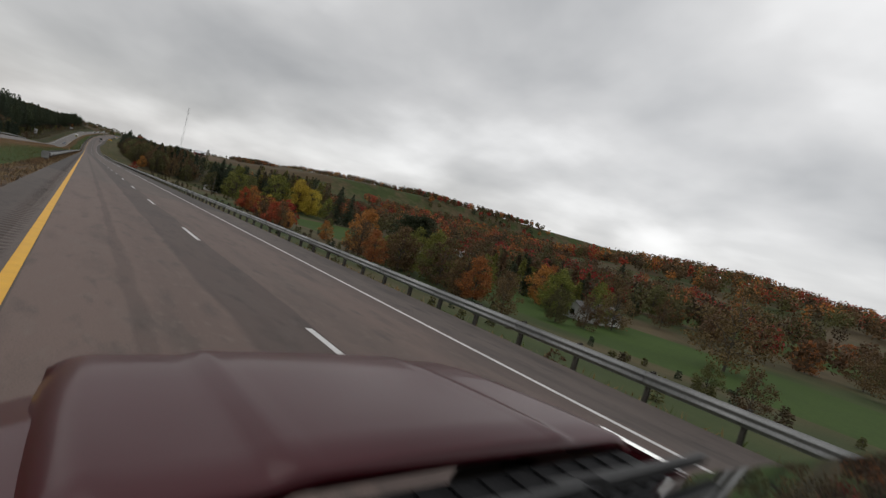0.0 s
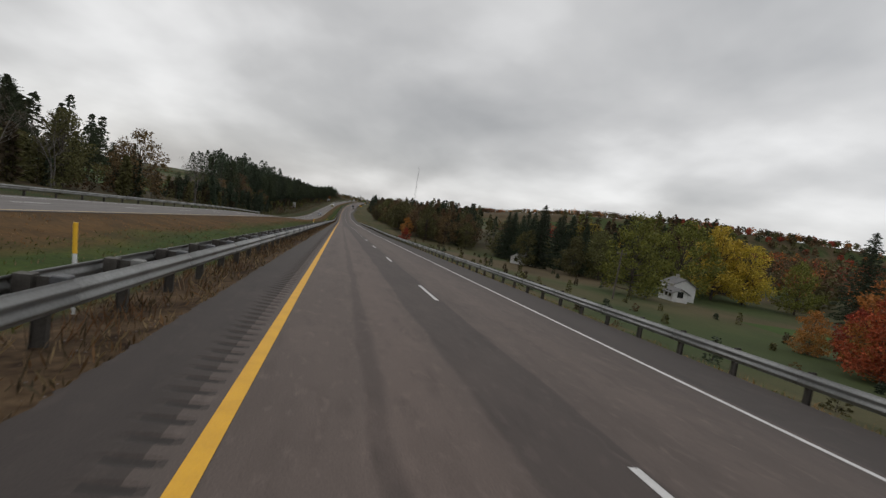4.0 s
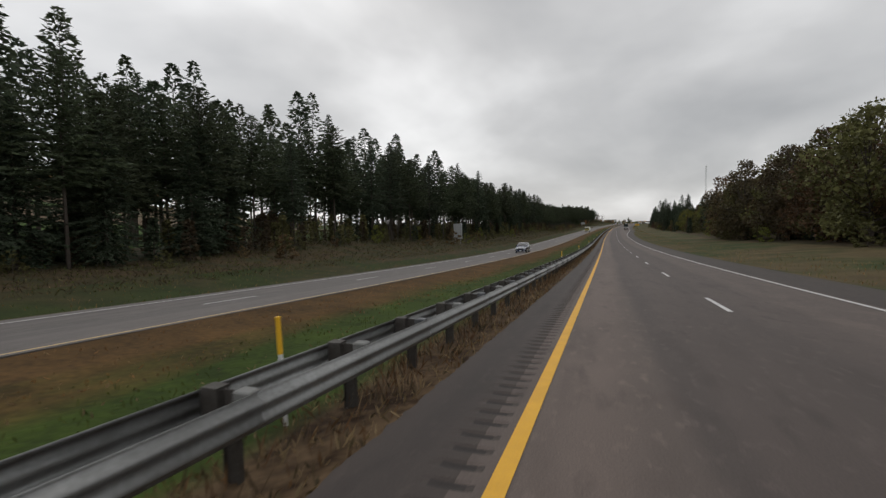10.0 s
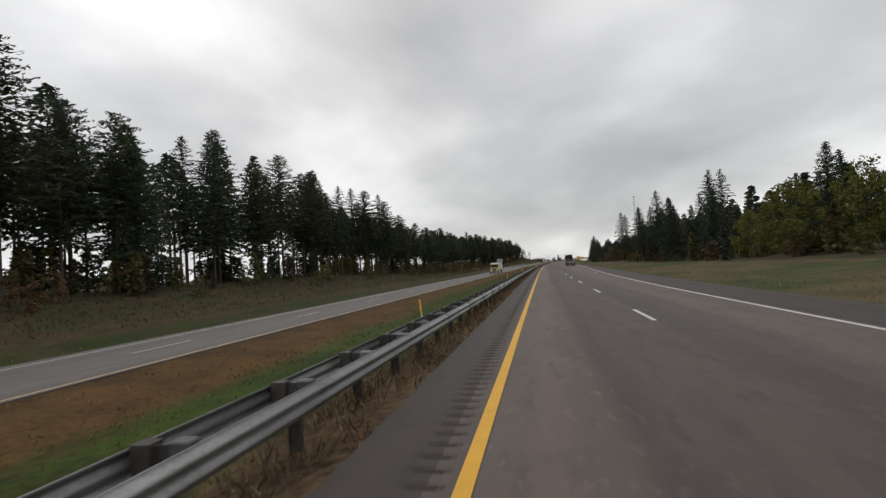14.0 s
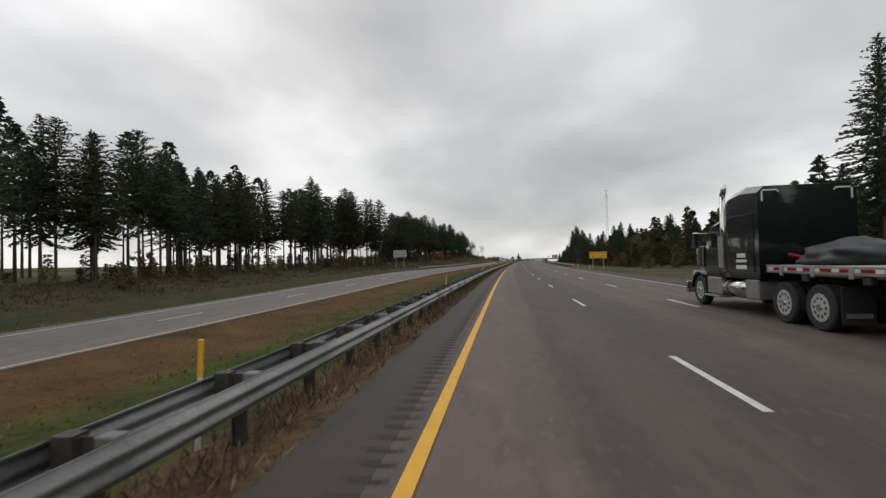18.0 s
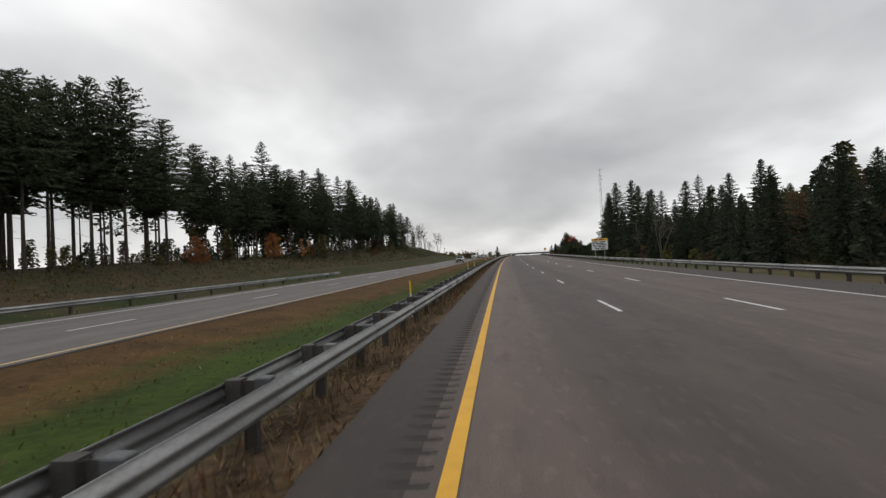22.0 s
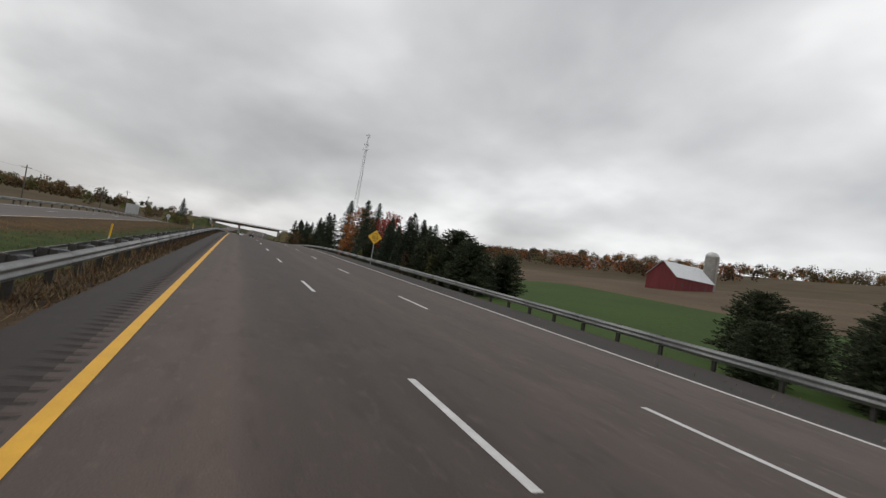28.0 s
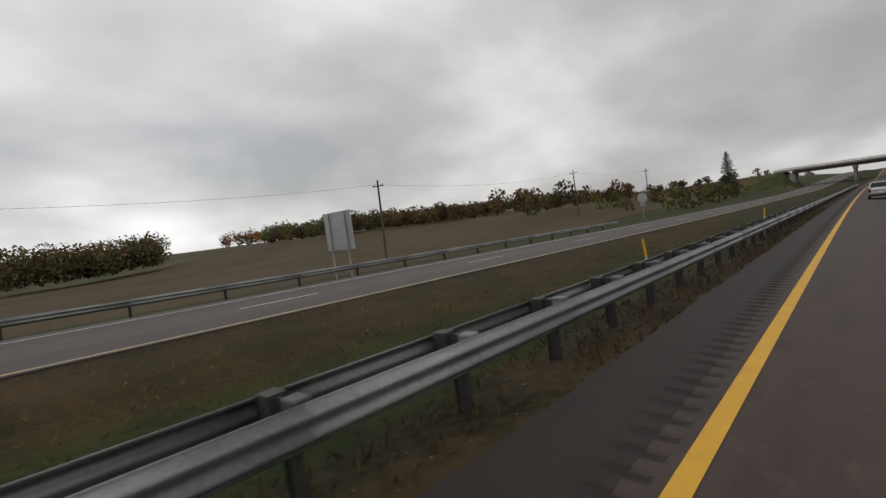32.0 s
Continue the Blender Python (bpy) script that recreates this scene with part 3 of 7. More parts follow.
def rumble_strip():
    """The inner shoulder with its milled grooves, cut in shape and shaded by a darker colour."""
    prof = [(-1.22, 0), (-0.62, 0), (-0.52, 0.5), (-0.42, 1), (-0.32, 1), (-0.23, 0.8), (-0.16, 0), (0.1, 0)]
    verts, faces, uvs, index = [], [], [], []
    stations = [(-300.0, 0, 0), (-2.0, 0, 0)]
    s = 0.0
    while s < 1330:
        wander = 0.07 * noise.noise((s * 3.1, 7, 0))
        stations += [(s + k, deep, wander) for k, deep in ((0, 0), (0.025, 0.6), (0.075, 1), (0.13, 0.7), (0.17, 0))]
        s += 0.305
    stations += [(1400, 0, 0), (END, 0, 0)]
    for s, deep, wander in stations:
        ragged = -0.06 * abs(noise.noise((s * 0.9, 0, 0))) - 0.08 * abs(noise.noise((s * 5.3, 3, 0)))
        for i, (d, k) in enumerate(prof):
            d += wander if 0 < i < 4 else 0.3 * wander if i in (5, 6) else 0.0 if i else ragged
            verts.append(P(s, d, fall(s, d) - 0.002 - 0.024 * deep * k))
            uvs.append((d, s))
    w = len(prof)
    for i in range(len(stations) - 1):
        for j in range(w - 1):
            a = i * w + j
            faces.append((a, a + 1, a + w + 1, a + w))
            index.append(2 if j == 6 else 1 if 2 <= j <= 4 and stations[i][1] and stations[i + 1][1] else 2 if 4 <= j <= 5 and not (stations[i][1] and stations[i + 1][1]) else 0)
    me = mesh_of("inner_shoulder", verts, faces, [SHOULDER, GROOVE_SHADE, RIDGE], index)
    layer = me.uv_layers.new(name="road")
    layer.data.foreach_set("uv", [c for lp in me.loops for c in uvs[lp.vertex_index]])
    return me


RIDGE = asphalt("asphalt_worn_ridge", (0.098, 0.076, 0.066), (0.076, 0.060, 0.052), late_dim=(960, 1130, (0.56, 0.50, 0.47)), seed=13)
# darker than the shoulder: the shade in the cuts, put into the colour
GROOVE_SHADE = asphalt("asphalt_milled_groove_shade", (0.030, 0.024, 0.021), (0.023, 0.018, 0.016), late_dim=(960, 1130, (0.6, 0.54, 0.51)), seed=11)
tagged(put("road_inner_shoulder", rumble_strip()), "dark asphalt inner shoulder with milled rumble grooves, their shade put into the colour", "road shoulder", kind="structure")

# ---- road markings ----
tagged(put("yellow_edge_line", ribbon("yellow_edge_line", YELLOW, -0.076, 0.076, -300, END, 0.004, thick=0.004)), "solid yellow painted edge line", "road marking", kind="structure")
tagged(put("white_edge_line", ribbon("white_edge_line", WHITE, lambda s: edge(s) - 0.06, lambda s: edge(s) + 0.06, -300, END, 0.004, thick=0.004)), "solid white painted edge line", "road marking", kind="structure")
tagged(put("far_yellow_line", ribbon("far_yellow_line", FAR_YELLOW, -11.055, -10.945, -300, END, 0.004, height=far_height, thick=0.004)), "faded yellow edge line of the opposite carriageway", "road marking", kind="structure")
tagged(put("far_white_line", ribbon("far_white_line", WHITE, -18.4, -18.27, -300, END, 0.004, height=far_height, thick=0.004)), "white edge line of the opposite carriageway", "road marking", kind="structure")


def dashes(parent, d, s0, s1, phase, height):
    s = phase
    while s < s1:
        if s >= s0:
            put("lane_dash", ribbon("lane_dash", WHITE, d - 0.06, d + 0.06, s, s + 3.05, 0.004, step=3.05, height=height, thick=0.004), parent)
        s += 12.19


for name, d, s0, s1, phase, h in (("lane_line_near", 3.66, -70, 1500, 16.0 - 8 * 12.19, fall), ("lane_line_outer", 7.32, 600, 1500, 16.0 - 8 * 12.19 - 0.8, fall),
                                  ("lane_line_far", -14.65, -70, 1500, 5.0 - 7 * 12.19, far_height)):
    line = tagged(new(name), "broken white lane line of painted dashes", "road marking", kind="structure")
    dashes(line, d, s0, s1, phase, h)

# ---- guard rails ----
W_BEAM = [(0.0, 0.0), (0.0, 0.014)] + [(0.041 - 0.041 * math.cos(4 * math.pi * i / 24) if 6 > i or i > 18 else 0.062 - 0.018 * math.cos(4 * math.pi * i / 24), 0.014 + 0.284 * i / 24) for i in range(1, 24)] + [(0.0, 0.298), (0.0, 0.312)]
PANEL = 3.81


def w_beam_mesh(facing):
    loop = [(facing * x, z) for x, z in W_BEAM] + [(facing * (x - 0.006), z) for x, z in reversed(W_BEAM)]
    rings = [[(x, y, z) for x, z in loop] for y in (0.0, PANEL + 0.02)]
    bm = loft_bm(rings)
    me = bpy.data.meshes.new("w_beam")
    bm.to_mesh(me)
    bm.free()
    me.materials.append(STEEL)
    me.polygons.foreach_set("use_smooth", [len(p.vertices) == 4 for p in me.polygons])
    return me


def bm_mesh(name, bm, mat):
    me = bpy.data.meshes.new(name)
    bm.to_mesh(me)
    bm.free()
    me.materials.append(mat)
    return me


def i_post(height, deep):
    bm = bmesh.new()
    for x0, x1, y0, y1 in ((-0.075, -0.068, -0.038, 0.038), (0.068, 0.075, -0.038, 0.038), (-0.068, 0.068, -0.004, 0.004)):
        bmesh.ops.create_cube(bm, size=1.0, matrix=Matrix.Translation(((x0 + x1) / 2, (y0 + y1) / 2, (height - deep) / 2)) @ Matrix.Diagonal((x1 - x0, y1 - y0, height + deep, 1)))
    return bm


RAIL_R, RAIL_L = w_beam_mesh(1), w_beam_mesh(-1)
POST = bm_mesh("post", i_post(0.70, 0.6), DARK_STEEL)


def post_with_back_block():
    bm = i_post(0.70, 0.6)
    bmesh.ops.create_cube(bm, size=1.0, matrix=Matrix.Translation((-0.168, 0, 0.56)) @ Matrix.Diagonal((0.17, 0.15, 0.32, 1)))
    return bm


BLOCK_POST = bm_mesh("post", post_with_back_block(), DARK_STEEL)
BLOCKS = [bm_mesh("block", box_bm(-0.085, 0.085, -0.075, 0.075, 0.41, 0.73, 0.012), m) for m in (BLOCK, BLOCK_GREY)]
rnd = random.Random(5)


def guard_rail(name, label, d, s0, s1, level, double=False, facing=-1, blocks=True):
    """A run of steel beam on posts; level gives the beam's top."""
    thing = tagged(new(name), label, "guard rail", group="guard rails along the motorway")
    n = int((s1 - s0) / PANEL)
    sides = (1, -1) if double else (facing,)
    for i in range(n):
        s = s0 + i * PANEL
        top = level(s)
        for f in sides:
            off = d + f * 0.26
            a, b = P(s, off, top - 0.312), P(s + PANEL, off, level(s + PANEL) - 0.312)
            v = b - a
            m = Matrix.Translation(a) @ Matrix.Rotation(math.atan2(-v.x, v.y), 4, "Z") @ Matrix.Rotation(math.atan2(v.z, v.xy.length), 4, "X")
            put("rail", RAIL_R if f > 0 else RAIL_L, thing, m)
        for k in range(2 if abs(d) < 20 else 1):
            q = s + k * PANEL / 2
            lean = Matrix.Rotation(radians(rnd.uniform(-1.2, 1.2)), 4, "X")
            t = level(q)
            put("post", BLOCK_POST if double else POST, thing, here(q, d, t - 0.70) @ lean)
            if blocks:
                for f in (1,):
                    put("block", BLOCKS[rnd.random() < 0.22], thing, here(q, d + f * 0.168, t - 0.70 + rnd.uniform(-0.012, 0.012)))
    return thing


def median_top(s):
    return fall(s, -2.1) + 0.54


def right_top(s):
    return fall(s, edge(s) + 3.2) + 0.53


def outer_top(s):
    return far_height(s, -19.65) + 0.62


for a in (56.0, 56.0 + 85 * PANEL, 56.0 + 170 * PANEL, 56.0 + 255 * PANEL):
    guard_rail("median_guard_rail", "double-sided galvanised steel guard rail on posts with dark blocks", -2.22, a, a + 85 * PANEL + 0.01, median_top, True)
guard_rail("guard_rail", "galvanised steel guard rail on posts beside the hard shoulder", edge(0) + 3.46, -60, 402, right_top, facing=-1, blocks=False)
guard_rail("guard_rail", "galvanised steel guard rail on posts beside the hard shoulder", edge(900) + 3.46, 800, 1000, right_top, facing=-1, blocks=False)
guard_rail("guard_rail", "galvanised steel guard rail on posts above the field", edge(900) + 3.46, 1000, 1330, right_top, facing=-1, blocks=False)
guard_rail("outer_guard_rail", "steel guard rail beyond the opposite carriageway", -21.2, 150, 284, outer_top, facing=1, blocks=False)
guard_rail("outer_guard_rail", "steel guard rail beyond the opposite carriageway", -21.2, 800, 906, outer_top, facing=1, blocks=False)
guard_rail("outer_guard_rail", "steel guard rail beyond the opposite carriageway", -21.2, 1096, 1262, outer_top, facing=1, blocks=False)

# ---- trees ----
BARK = material("grey_brown_bark", (0.10, 0.085, 0.07), 0.95, second=(0.055, 0.045, 0.038), scale=2, fine=18, bump=0.8, stretch=(1, 1, 0.25), spread=0.25, spec=0.2)
PALE_BARK = material("pale_bark", (0.17, 0.155, 0.135), 0.9, second=(0.09, 0.08, 0.07), scale=2, fine=14, bump=0.6, stretch=(1, 1, 0.3), spread=0.2, spec=0.2)


def leaf_material(name, colour, second, spread=0.22):
    m = material(name, colour, 0.75, second=second, scale=0.35, fine=2.2, spread=spread, spec=0.25)
    nt = m.node_tree
    n, link = nt.nodes, nt.links.new
    b = n["Principled BSDF"]
    geo, hsv, r = n.new("ShaderNodeNewGeometry"), n.new("ShaderNodeHueSaturation"), n.new("ShaderNodeMapRange")
    r.inputs["To Min"].default_value, r.inputs["To Max"].default_value = 0.6, 1.4
    link(geo.outputs["Random Per Island"], r.inputs["Value"])
    link(r.outputs[0], hsv.inputs["Value"])
    link(b.inputs["Base Color"].links[0].from_socket, hsv.inputs["Color"])
    link(hsv.outputs[0], b.inputs["Base Color"])
    b.inputs["Subsurface Weight"].default_value = 0.0
    tr, mixer = n.new("ShaderNodeBsdfTranslucent"), n.new("ShaderNodeMixShader")
    link(hsv.outputs[0], tr.inputs["Color"])
    mixer.inputs[0].default_value = 0.25
    out = n["Material Output"]
    link(b.outputs[0], mixer.inputs[1])
    link(tr.outputs[0], mixer.inputs[2])
    link(mixer.outputs[0], out.inputs[0])
    return m


PINE = leaf_material("dark_pine_needles", (0.064, 0.078, 0.040), (0.038, 0.048, 0.026))
SPRUCE = leaf_material("spruce_needles", (0.058, 0.074, 0.045), (0.034, 0.047, 0.028))
LEAVES = {
    "green": leaf_material("green_leaves", (0.20, 0.20, 0.042), (0.11, 0.12, 0.030)),
    "yellow": leaf_material("yellow_autumn_leaves", (0.52, 0.37, 0.05), (0.31, 0.23, 0.04)),
    "orange": leaf_material("orange_autumn_leaves", (0.42, 0.175, 0.045), (0.25, 0.105, 0.036)),
    "red": leaf_material("red_autumn_leaves", (0.38, 0.065, 0.034), (0.21, 0.045, 0.026)),
    "brown": leaf_material("brown_autumn_leaves", (0.160, 0.101, 0.048), (0.090, 0.058, 0.031)),
    "dull": leaf_material("withered_brown_leaves", (0.085, 0.062, 0.034), (0.046, 0.036, 0.021)),
    "olive": leaf_material("olive_leaves", (0.137, 0.130, 0.049), (0.078, 0.075, 0.031)),
}


def cards(centres, ways, lengths, widths, gen):
    """Rhombic leaf sprays: arrays of middles, directions, lengths and widths to vertices and faces."""
    c, w = np.asarray(centres), np.asarray(ways)
    w = w / (np.linalg.norm(w, axis=1, keepdims=True) + 1e-9)
    r = gen.normal(size=c.shape)
    side_way = np.cross(w, r)
    side_way /= np.linalg.norm(side_way, axis=1, keepdims=True) + 1e-9
    l, b = np.asarray(lengths)[:, None] * 0.5, np.asarray(widths)[:, None] * 0.5
    v = np.stack([c - w * l, c + side_way * b, c + w * l, c - side_way * b], axis=1).reshape(-1, 3)
    f = np.arange(len(v)).reshape(-1, 4)
    return v, f


def fast_mesh(name, v, f, mat):
    me = bpy.data.meshes.new(name)
    me.vertices.add(len(v))
    me.vertices.foreach_set("co", np.asarray(v, dtype=np.float32).ravel())
    me.loops.add(f.size)
    me.loops.foreach_set("vertex_index", f.ravel().astype(np.int32))
    me.polygons.add(len(f))
    me.polygons.foreach_set("loop_start", np.arange(0, f.size, f.shape[1], dtype=np.int32))
    me.materials.append(mat)
    me.update(calc_edges=True)
    return me


def sticks(rods, sides=5):
    """Tapered bars: rows of start, end, start radius, end radius."""
    verts, faces = [], []
    for a, b, r0, r1 in rods:
        a, b = Vector(a), Vector(b)
        q = (b - a).to_track_quat("Z", "Y")
        k = len(verts)
        for p, r in ((a, r0), (b, r1)):
            for i in range(sides):
                t = 2 * math.pi * i / sides
                verts.append(p + q @ Vector((r * math.cos(t), r * math.sin(t), 0)))
        for i in range(sides):
            j = (i + 1) % sides
            faces.append((k + i, k + j, k + sides + j, k + sides + i))
    return verts, faces


def conifer(seed, height, bare, reach, dense, needles, droop=0.25, pole=0.0125, full=0.58):
    """Trunk and crown meshes of a pine or spruce: whorls of branches with needle sprays, bare below a share of its height."""
    g, rd = np.random.default_rng(seed), random.Random(seed)
    bend = rd.uniform(-0.25, 0.25), rd.uniform(-0.25, 0.25)

    def axis(z):
        k = (z / height) ** 2
        return np.array([bend[0] * k, bend[1] * k, z])

    rods = []
    for i in range(6):
        z0, z1 = height * i / 6, height * (i + 1) / 6
        rods.append((axis(z0), axis(z1), max(0.02, pole * height * (1 - z0 / height) ** 0.8 + 0.015), max(0.015, pole * height * (1 - z1 / height) ** 0.8 + 0.01)))
    centres, ways, lens, wids = [], [], [], []
    branches = int(dense * (1 - bare) * 150)
    for i in range(branches):
        u = (i + rd.random()) / branches
        z = height * (bare + (0.985 - bare) * u)
        taper = (1 - u) ** full * (0.45 + 0.55 * min(1.0, u / 0.18))
        long = (reach * height * taper + 0.14) * rd.uniform(0.62, 1.1)
        a = i * 2.39996 + rd.uniform(-0.5, 0.5)
        tilt = 0.35 * u - droop * (1 - u) + rd.uniform(-0.14, 0.14)
        way = np.array([math.cos(a), math.sin(a), tilt])
        if rd.random() < 0.4:
            rods.append((axis(z), axis(z) + way * long * 0.85, 0.03 * (1 - u) + 0.012, 0.008))
        m = max(2, int(2 + long * 2.8))
        for j in range(m):
            f = (j + 0.8) / m
            p = axis(z) + way * long * f + np.array([0, 0, -0.3 * droop * long * f * f])
            for _ in range(3):
                centres.append(p + g.normal(size=3) * np.array([0.12, 0.12, 0.07]))
                ways.append(way + g.normal(size=3) * np.array([0.55, 0.55, 0.30]))
                lens.append(rd.uniform(0.40, 0.90) * (1.1 - 0.45 * u))
                wids.append(rd.uniform(0.10, 0.25) * (1.1 - 0.35 * u))
    if bare > 0.2:
        for i in range(int(10 * bare * height / 12)):
            z = height * bare * rd.uniform(0.25, 1.0)
            a = rd.random() * 6.3
            long = rd.uniform(0.5, 1.6)
            rods.append((axis(z), axis(z) + np.array([math.cos(a), math.sin(a), rd.uniform(-0.3, 0.25)]) * long, 0.022, 0.006))
    v, f = cards(centres, ways, lens, wids, g)
    tv, tf = sticks(rods)
    return mesh_of("trunk", tv, tf, [BARK]), fast_mesh("crown", v, f, needles)


def twigs(seed, height):
    """A nearly bare tree: two or three leaders run up through an open oval crown of ever finer forks, with a haze of last small leaves."""
    rd, rods, tips = random.Random(seed), [], []
    g = np.random.default_rng(seed)

    def fork(p, way, long, r, n_):
        q = p + way * long
        rods.append((p, q, r, r * 0.7))
        if n_ == 0:
            tips.append(q)
            return
        for _ in range(2 if rd.random() < 0.55 else 3):
            w = (way + Vector((rd.uniform(-1, 1), rd.uniform(-1, 1), rd.uniform(-0.15, 0.55))) * 0.52).normalized()
            fork(q, w, long * rd.uniform(0.6, 0.85), max(0.008, r * 0.6), n_ - 1)

    for _ in range(rd.choice((2, 3))):
        way = Vector((rd.uniform(-0.2, 0.2), rd.uniform(-0.2, 0.2), 1)).normalized()
        p = Vector((rd.uniform(-0.25, 0.25), rd.uniform(-0.25, 0.25), 0))
        top = height * rd.uniform(0.8, 0.97)
        for i in range(14):
            u = i / 14
            q = p + way * top / 14
            rods.append((p, q, height * (0.0125 - 0.0105 * u), height * (0.0125 - 0.0105 * (u + 1 / 14))))
            if u > 0.36:
                for _ in range(rd.choice((1, 2, 2))):
                    a = rd.random() * 6.283
                    up = 0.5 + 0.7 * u
                    side_way = Vector((math.cos(a), math.sin(a), up)).normalized()
                    fork(q, side_way, height * (0.105 - 0.075 * abs(u - 0.55)) * rd.uniform(0.7, 1.1), height * 0.0042 * (1.2 - u), 3)
            p = q
            way = (way + Vector((rd.uniform(-1, 1), rd.uniform(-1, 1), 0.4)) * 0.12).normalized()
        tips.append(p)
    v, f = sticks(rods, 4)
    c = np.array([tuple(q) for q in tips for _ in range(3)])
    c = c + g.normal(size=c.shape) * 0.16
    lv, lf = cards(c, g.normal(size=c.shape), g.uniform(0.06, 0.16, len(c)), g.uniform(0.04, 0.09, len(c)), g)
    return mesh_of("trunk", v, f, [PALE_BARK]), fast_mesh("crown", lv, lf, LEAVES["dull"])


def broadleaf(seed, height, mat, leaves=2200, bark=None, low=0.12, reach=0.36, leaf=0.21, clumps=34):
    """A trunk with limbs that end in clumps of leaf sprays, filling an uneven egg-shaped crown with gaps."""
    g, rd = np.random.default_rng(seed), random.Random(seed)
    rods, heart = [], []
    lean = Vector((rd.uniform(-0.06, 0.06), rd.uniform(-0.06, 0.06), 1))
    for i in range(4):
        rods.append((lean * height * 0.18 * i, lean * height * 0.18 * (i + 1), height * 0.018 * (1 - 0.2 * i), height * 0.018 * (0.8 - 0.2 * i)))
    for i in range(clumps):
        u = low + (0.94 - low) * ((i + rd.random()) / clumps)
        k = (u - low) / (0.96 - low)
        wide = reach * height * (math.sin(math.pi * min(1.0, 0.16 + 0.84 * k ** 0.85)) ** 0.7) * rd.uniform(0.35, 1.1)
        a = i * 2.39996 + rd.uniform(-0.6, 0.6)
        c = lean * height * u + Vector((math.cos(a) * wide, math.sin(a) * wide, rd.uniform(-0.03, 0.03) * height))
        foot = lean * height * max(0.08, u * rd.uniform(0.45, 0.75))
        foot.z = min(foot.z, height * 0.70)
        mid = foot.lerp(c, 0.5) + Vector((0, 0, -0.03 * height))
        rods += [(foot, mid, height * 0.006, height * 0.004), (mid, c, height * 0.004, height * 0.0015)]
        heart.append((*c, height * rd.uniform(0.075, 0.15) * (1.15 - 0.4 * k)))
    tv, tf = sticks(rods, 5)
    trunk = mesh_of("trunk", tv, tf, [bark or BARK])
    heart = np.array(heart)
    weight = heart[:, 3] ** 2
    pick = g.choice(len(heart), leaves, p=weight / weight.sum())
    size = np.clip(g.normal(1.0, 0.3, leaves), 0.4, 1.8)
    puff = g.normal(size=(leaves, 3))
    puff /= np.linalg.norm(puff, axis=1, keepdims=True)
    c = heart[pick, :3] + puff * np.array([1, 1, 0.75]) * heart[pick, 3:] * (g.random((leaves, 1)) ** 0.38) * g.uniform(0.8, 1.25, (leaves, 1))
    v, f = cards(c, g.normal(size=(leaves, 3)) + puff * 0.4, leaf * size * 1.6, leaf * size, g)
    return trunk, fast_mesh("crown", v, f, mat)


def plant(kind, s, d, size=1.0, spin=0.0, group="", sink=0.1):
    label, category, (trunk, crown) = kind
    t = tagged(new(category.replace(" ", "_"), crown if category == "bush" else None), label, category, group=group)
    t.matrix_basis = here(s, d, ground(s, d) - sink, spin) @ Matrix.Diagonal((size, size, size, 1))
    if category != "bush":
        put("trunk", trunk, t)
        put("crown", crown, t)
    return t


PINES = [("tall dark green pine with a long bare trunk", "pine tree", conifer(10 + i, 21.5, 0.30 + 0.035 * i, 0.29, 2.1, PINE, 0.12, 0.0095, full=0.62)) for i in range(5)]
FULL_PINES = [("dark green conifer with drooping branches almost to the ground", "conifer tree", conifer(30 + i, 18.5, 0.05, 0.30, 2.1, SPRUCE, 0.30, full=0.80)) for i in range(4)]
THIN_SPRUCES = [("thin tall spruce with sparse ragged branches", "spruce tree", conifer(50 + i, 23.0, 0.24, 0.25, 1.5, SPRUCE, 0.22, 0.009, full=0.8)) for i in range(4)]
WIDE_PINES = [("broad dense dark pine with heavy spreading boughs", "pine tree", conifer(60 + i, 9.0, 0.02, 0.58, 3.2, PINE, 0.05, full=0.36)) for i in range(2)]
SPARSE_PINES = [("slender pine with a few tufted boughs near the top", "pine tree", conifer(65 + i, 13.0, 0.5, 0.24, 0.75, PINE, 0.05, 0.010)) for i in range(3)]
BUSH_SPRUCE = [("small dense dark spruce", "spruce tree", conifer(70 + i, 6.0, 0.02, 0.30, 0.8, SPRUCE, 0.2)) for i in range(2)]
BROAD = {}
for n_i, (tone, words) in enumerate((("green", "broad-leaved tree with green leaves turning yellow"), ("yellow", "broad-leaved tree in yellow autumn leaf"), ("orange", "broad-leaved tree in rusty orange autumn leaf"),
                                     ("red", "maple tree in deep red autumn leaf"), ("brown", "broad-leaved tree with thin brown autumn leaves"), ("olive", "broad-leaved tree with dull olive leaves"), ("dull", "small tree with withered dark brown leaves"))):
    BROAD[tone] = [(words, "broadleaf tree", broadleaf(100 + 10 * n_i + j, 13.0, LEAVES[tone], 5200 if tone != "brown" else 3400, low=0.10, reach=0.36, leaf=0.24)) for j in range(2)]
BARE = [("bare leafless tree with fine grey twigs", "bare tree", twigs(200 + j, 11.0)) for j in range(3)]


def one_mesh(pair):
    """Stems and leaves of a bush joined into one mesh."""
    bm = bmesh.new()
    bm.from_mesh(pair[0])
    for f in bm.faces:
        f.material_index = 1
    bm.from_mesh(pair[1])
    me = bpy.data.meshes.new("bush")
    bm.to_mesh(me)
    bm.free()
    me.materials.append(pair[1].materials[0])
    me.materials.append(pair[0].materials[0])
    return None, me


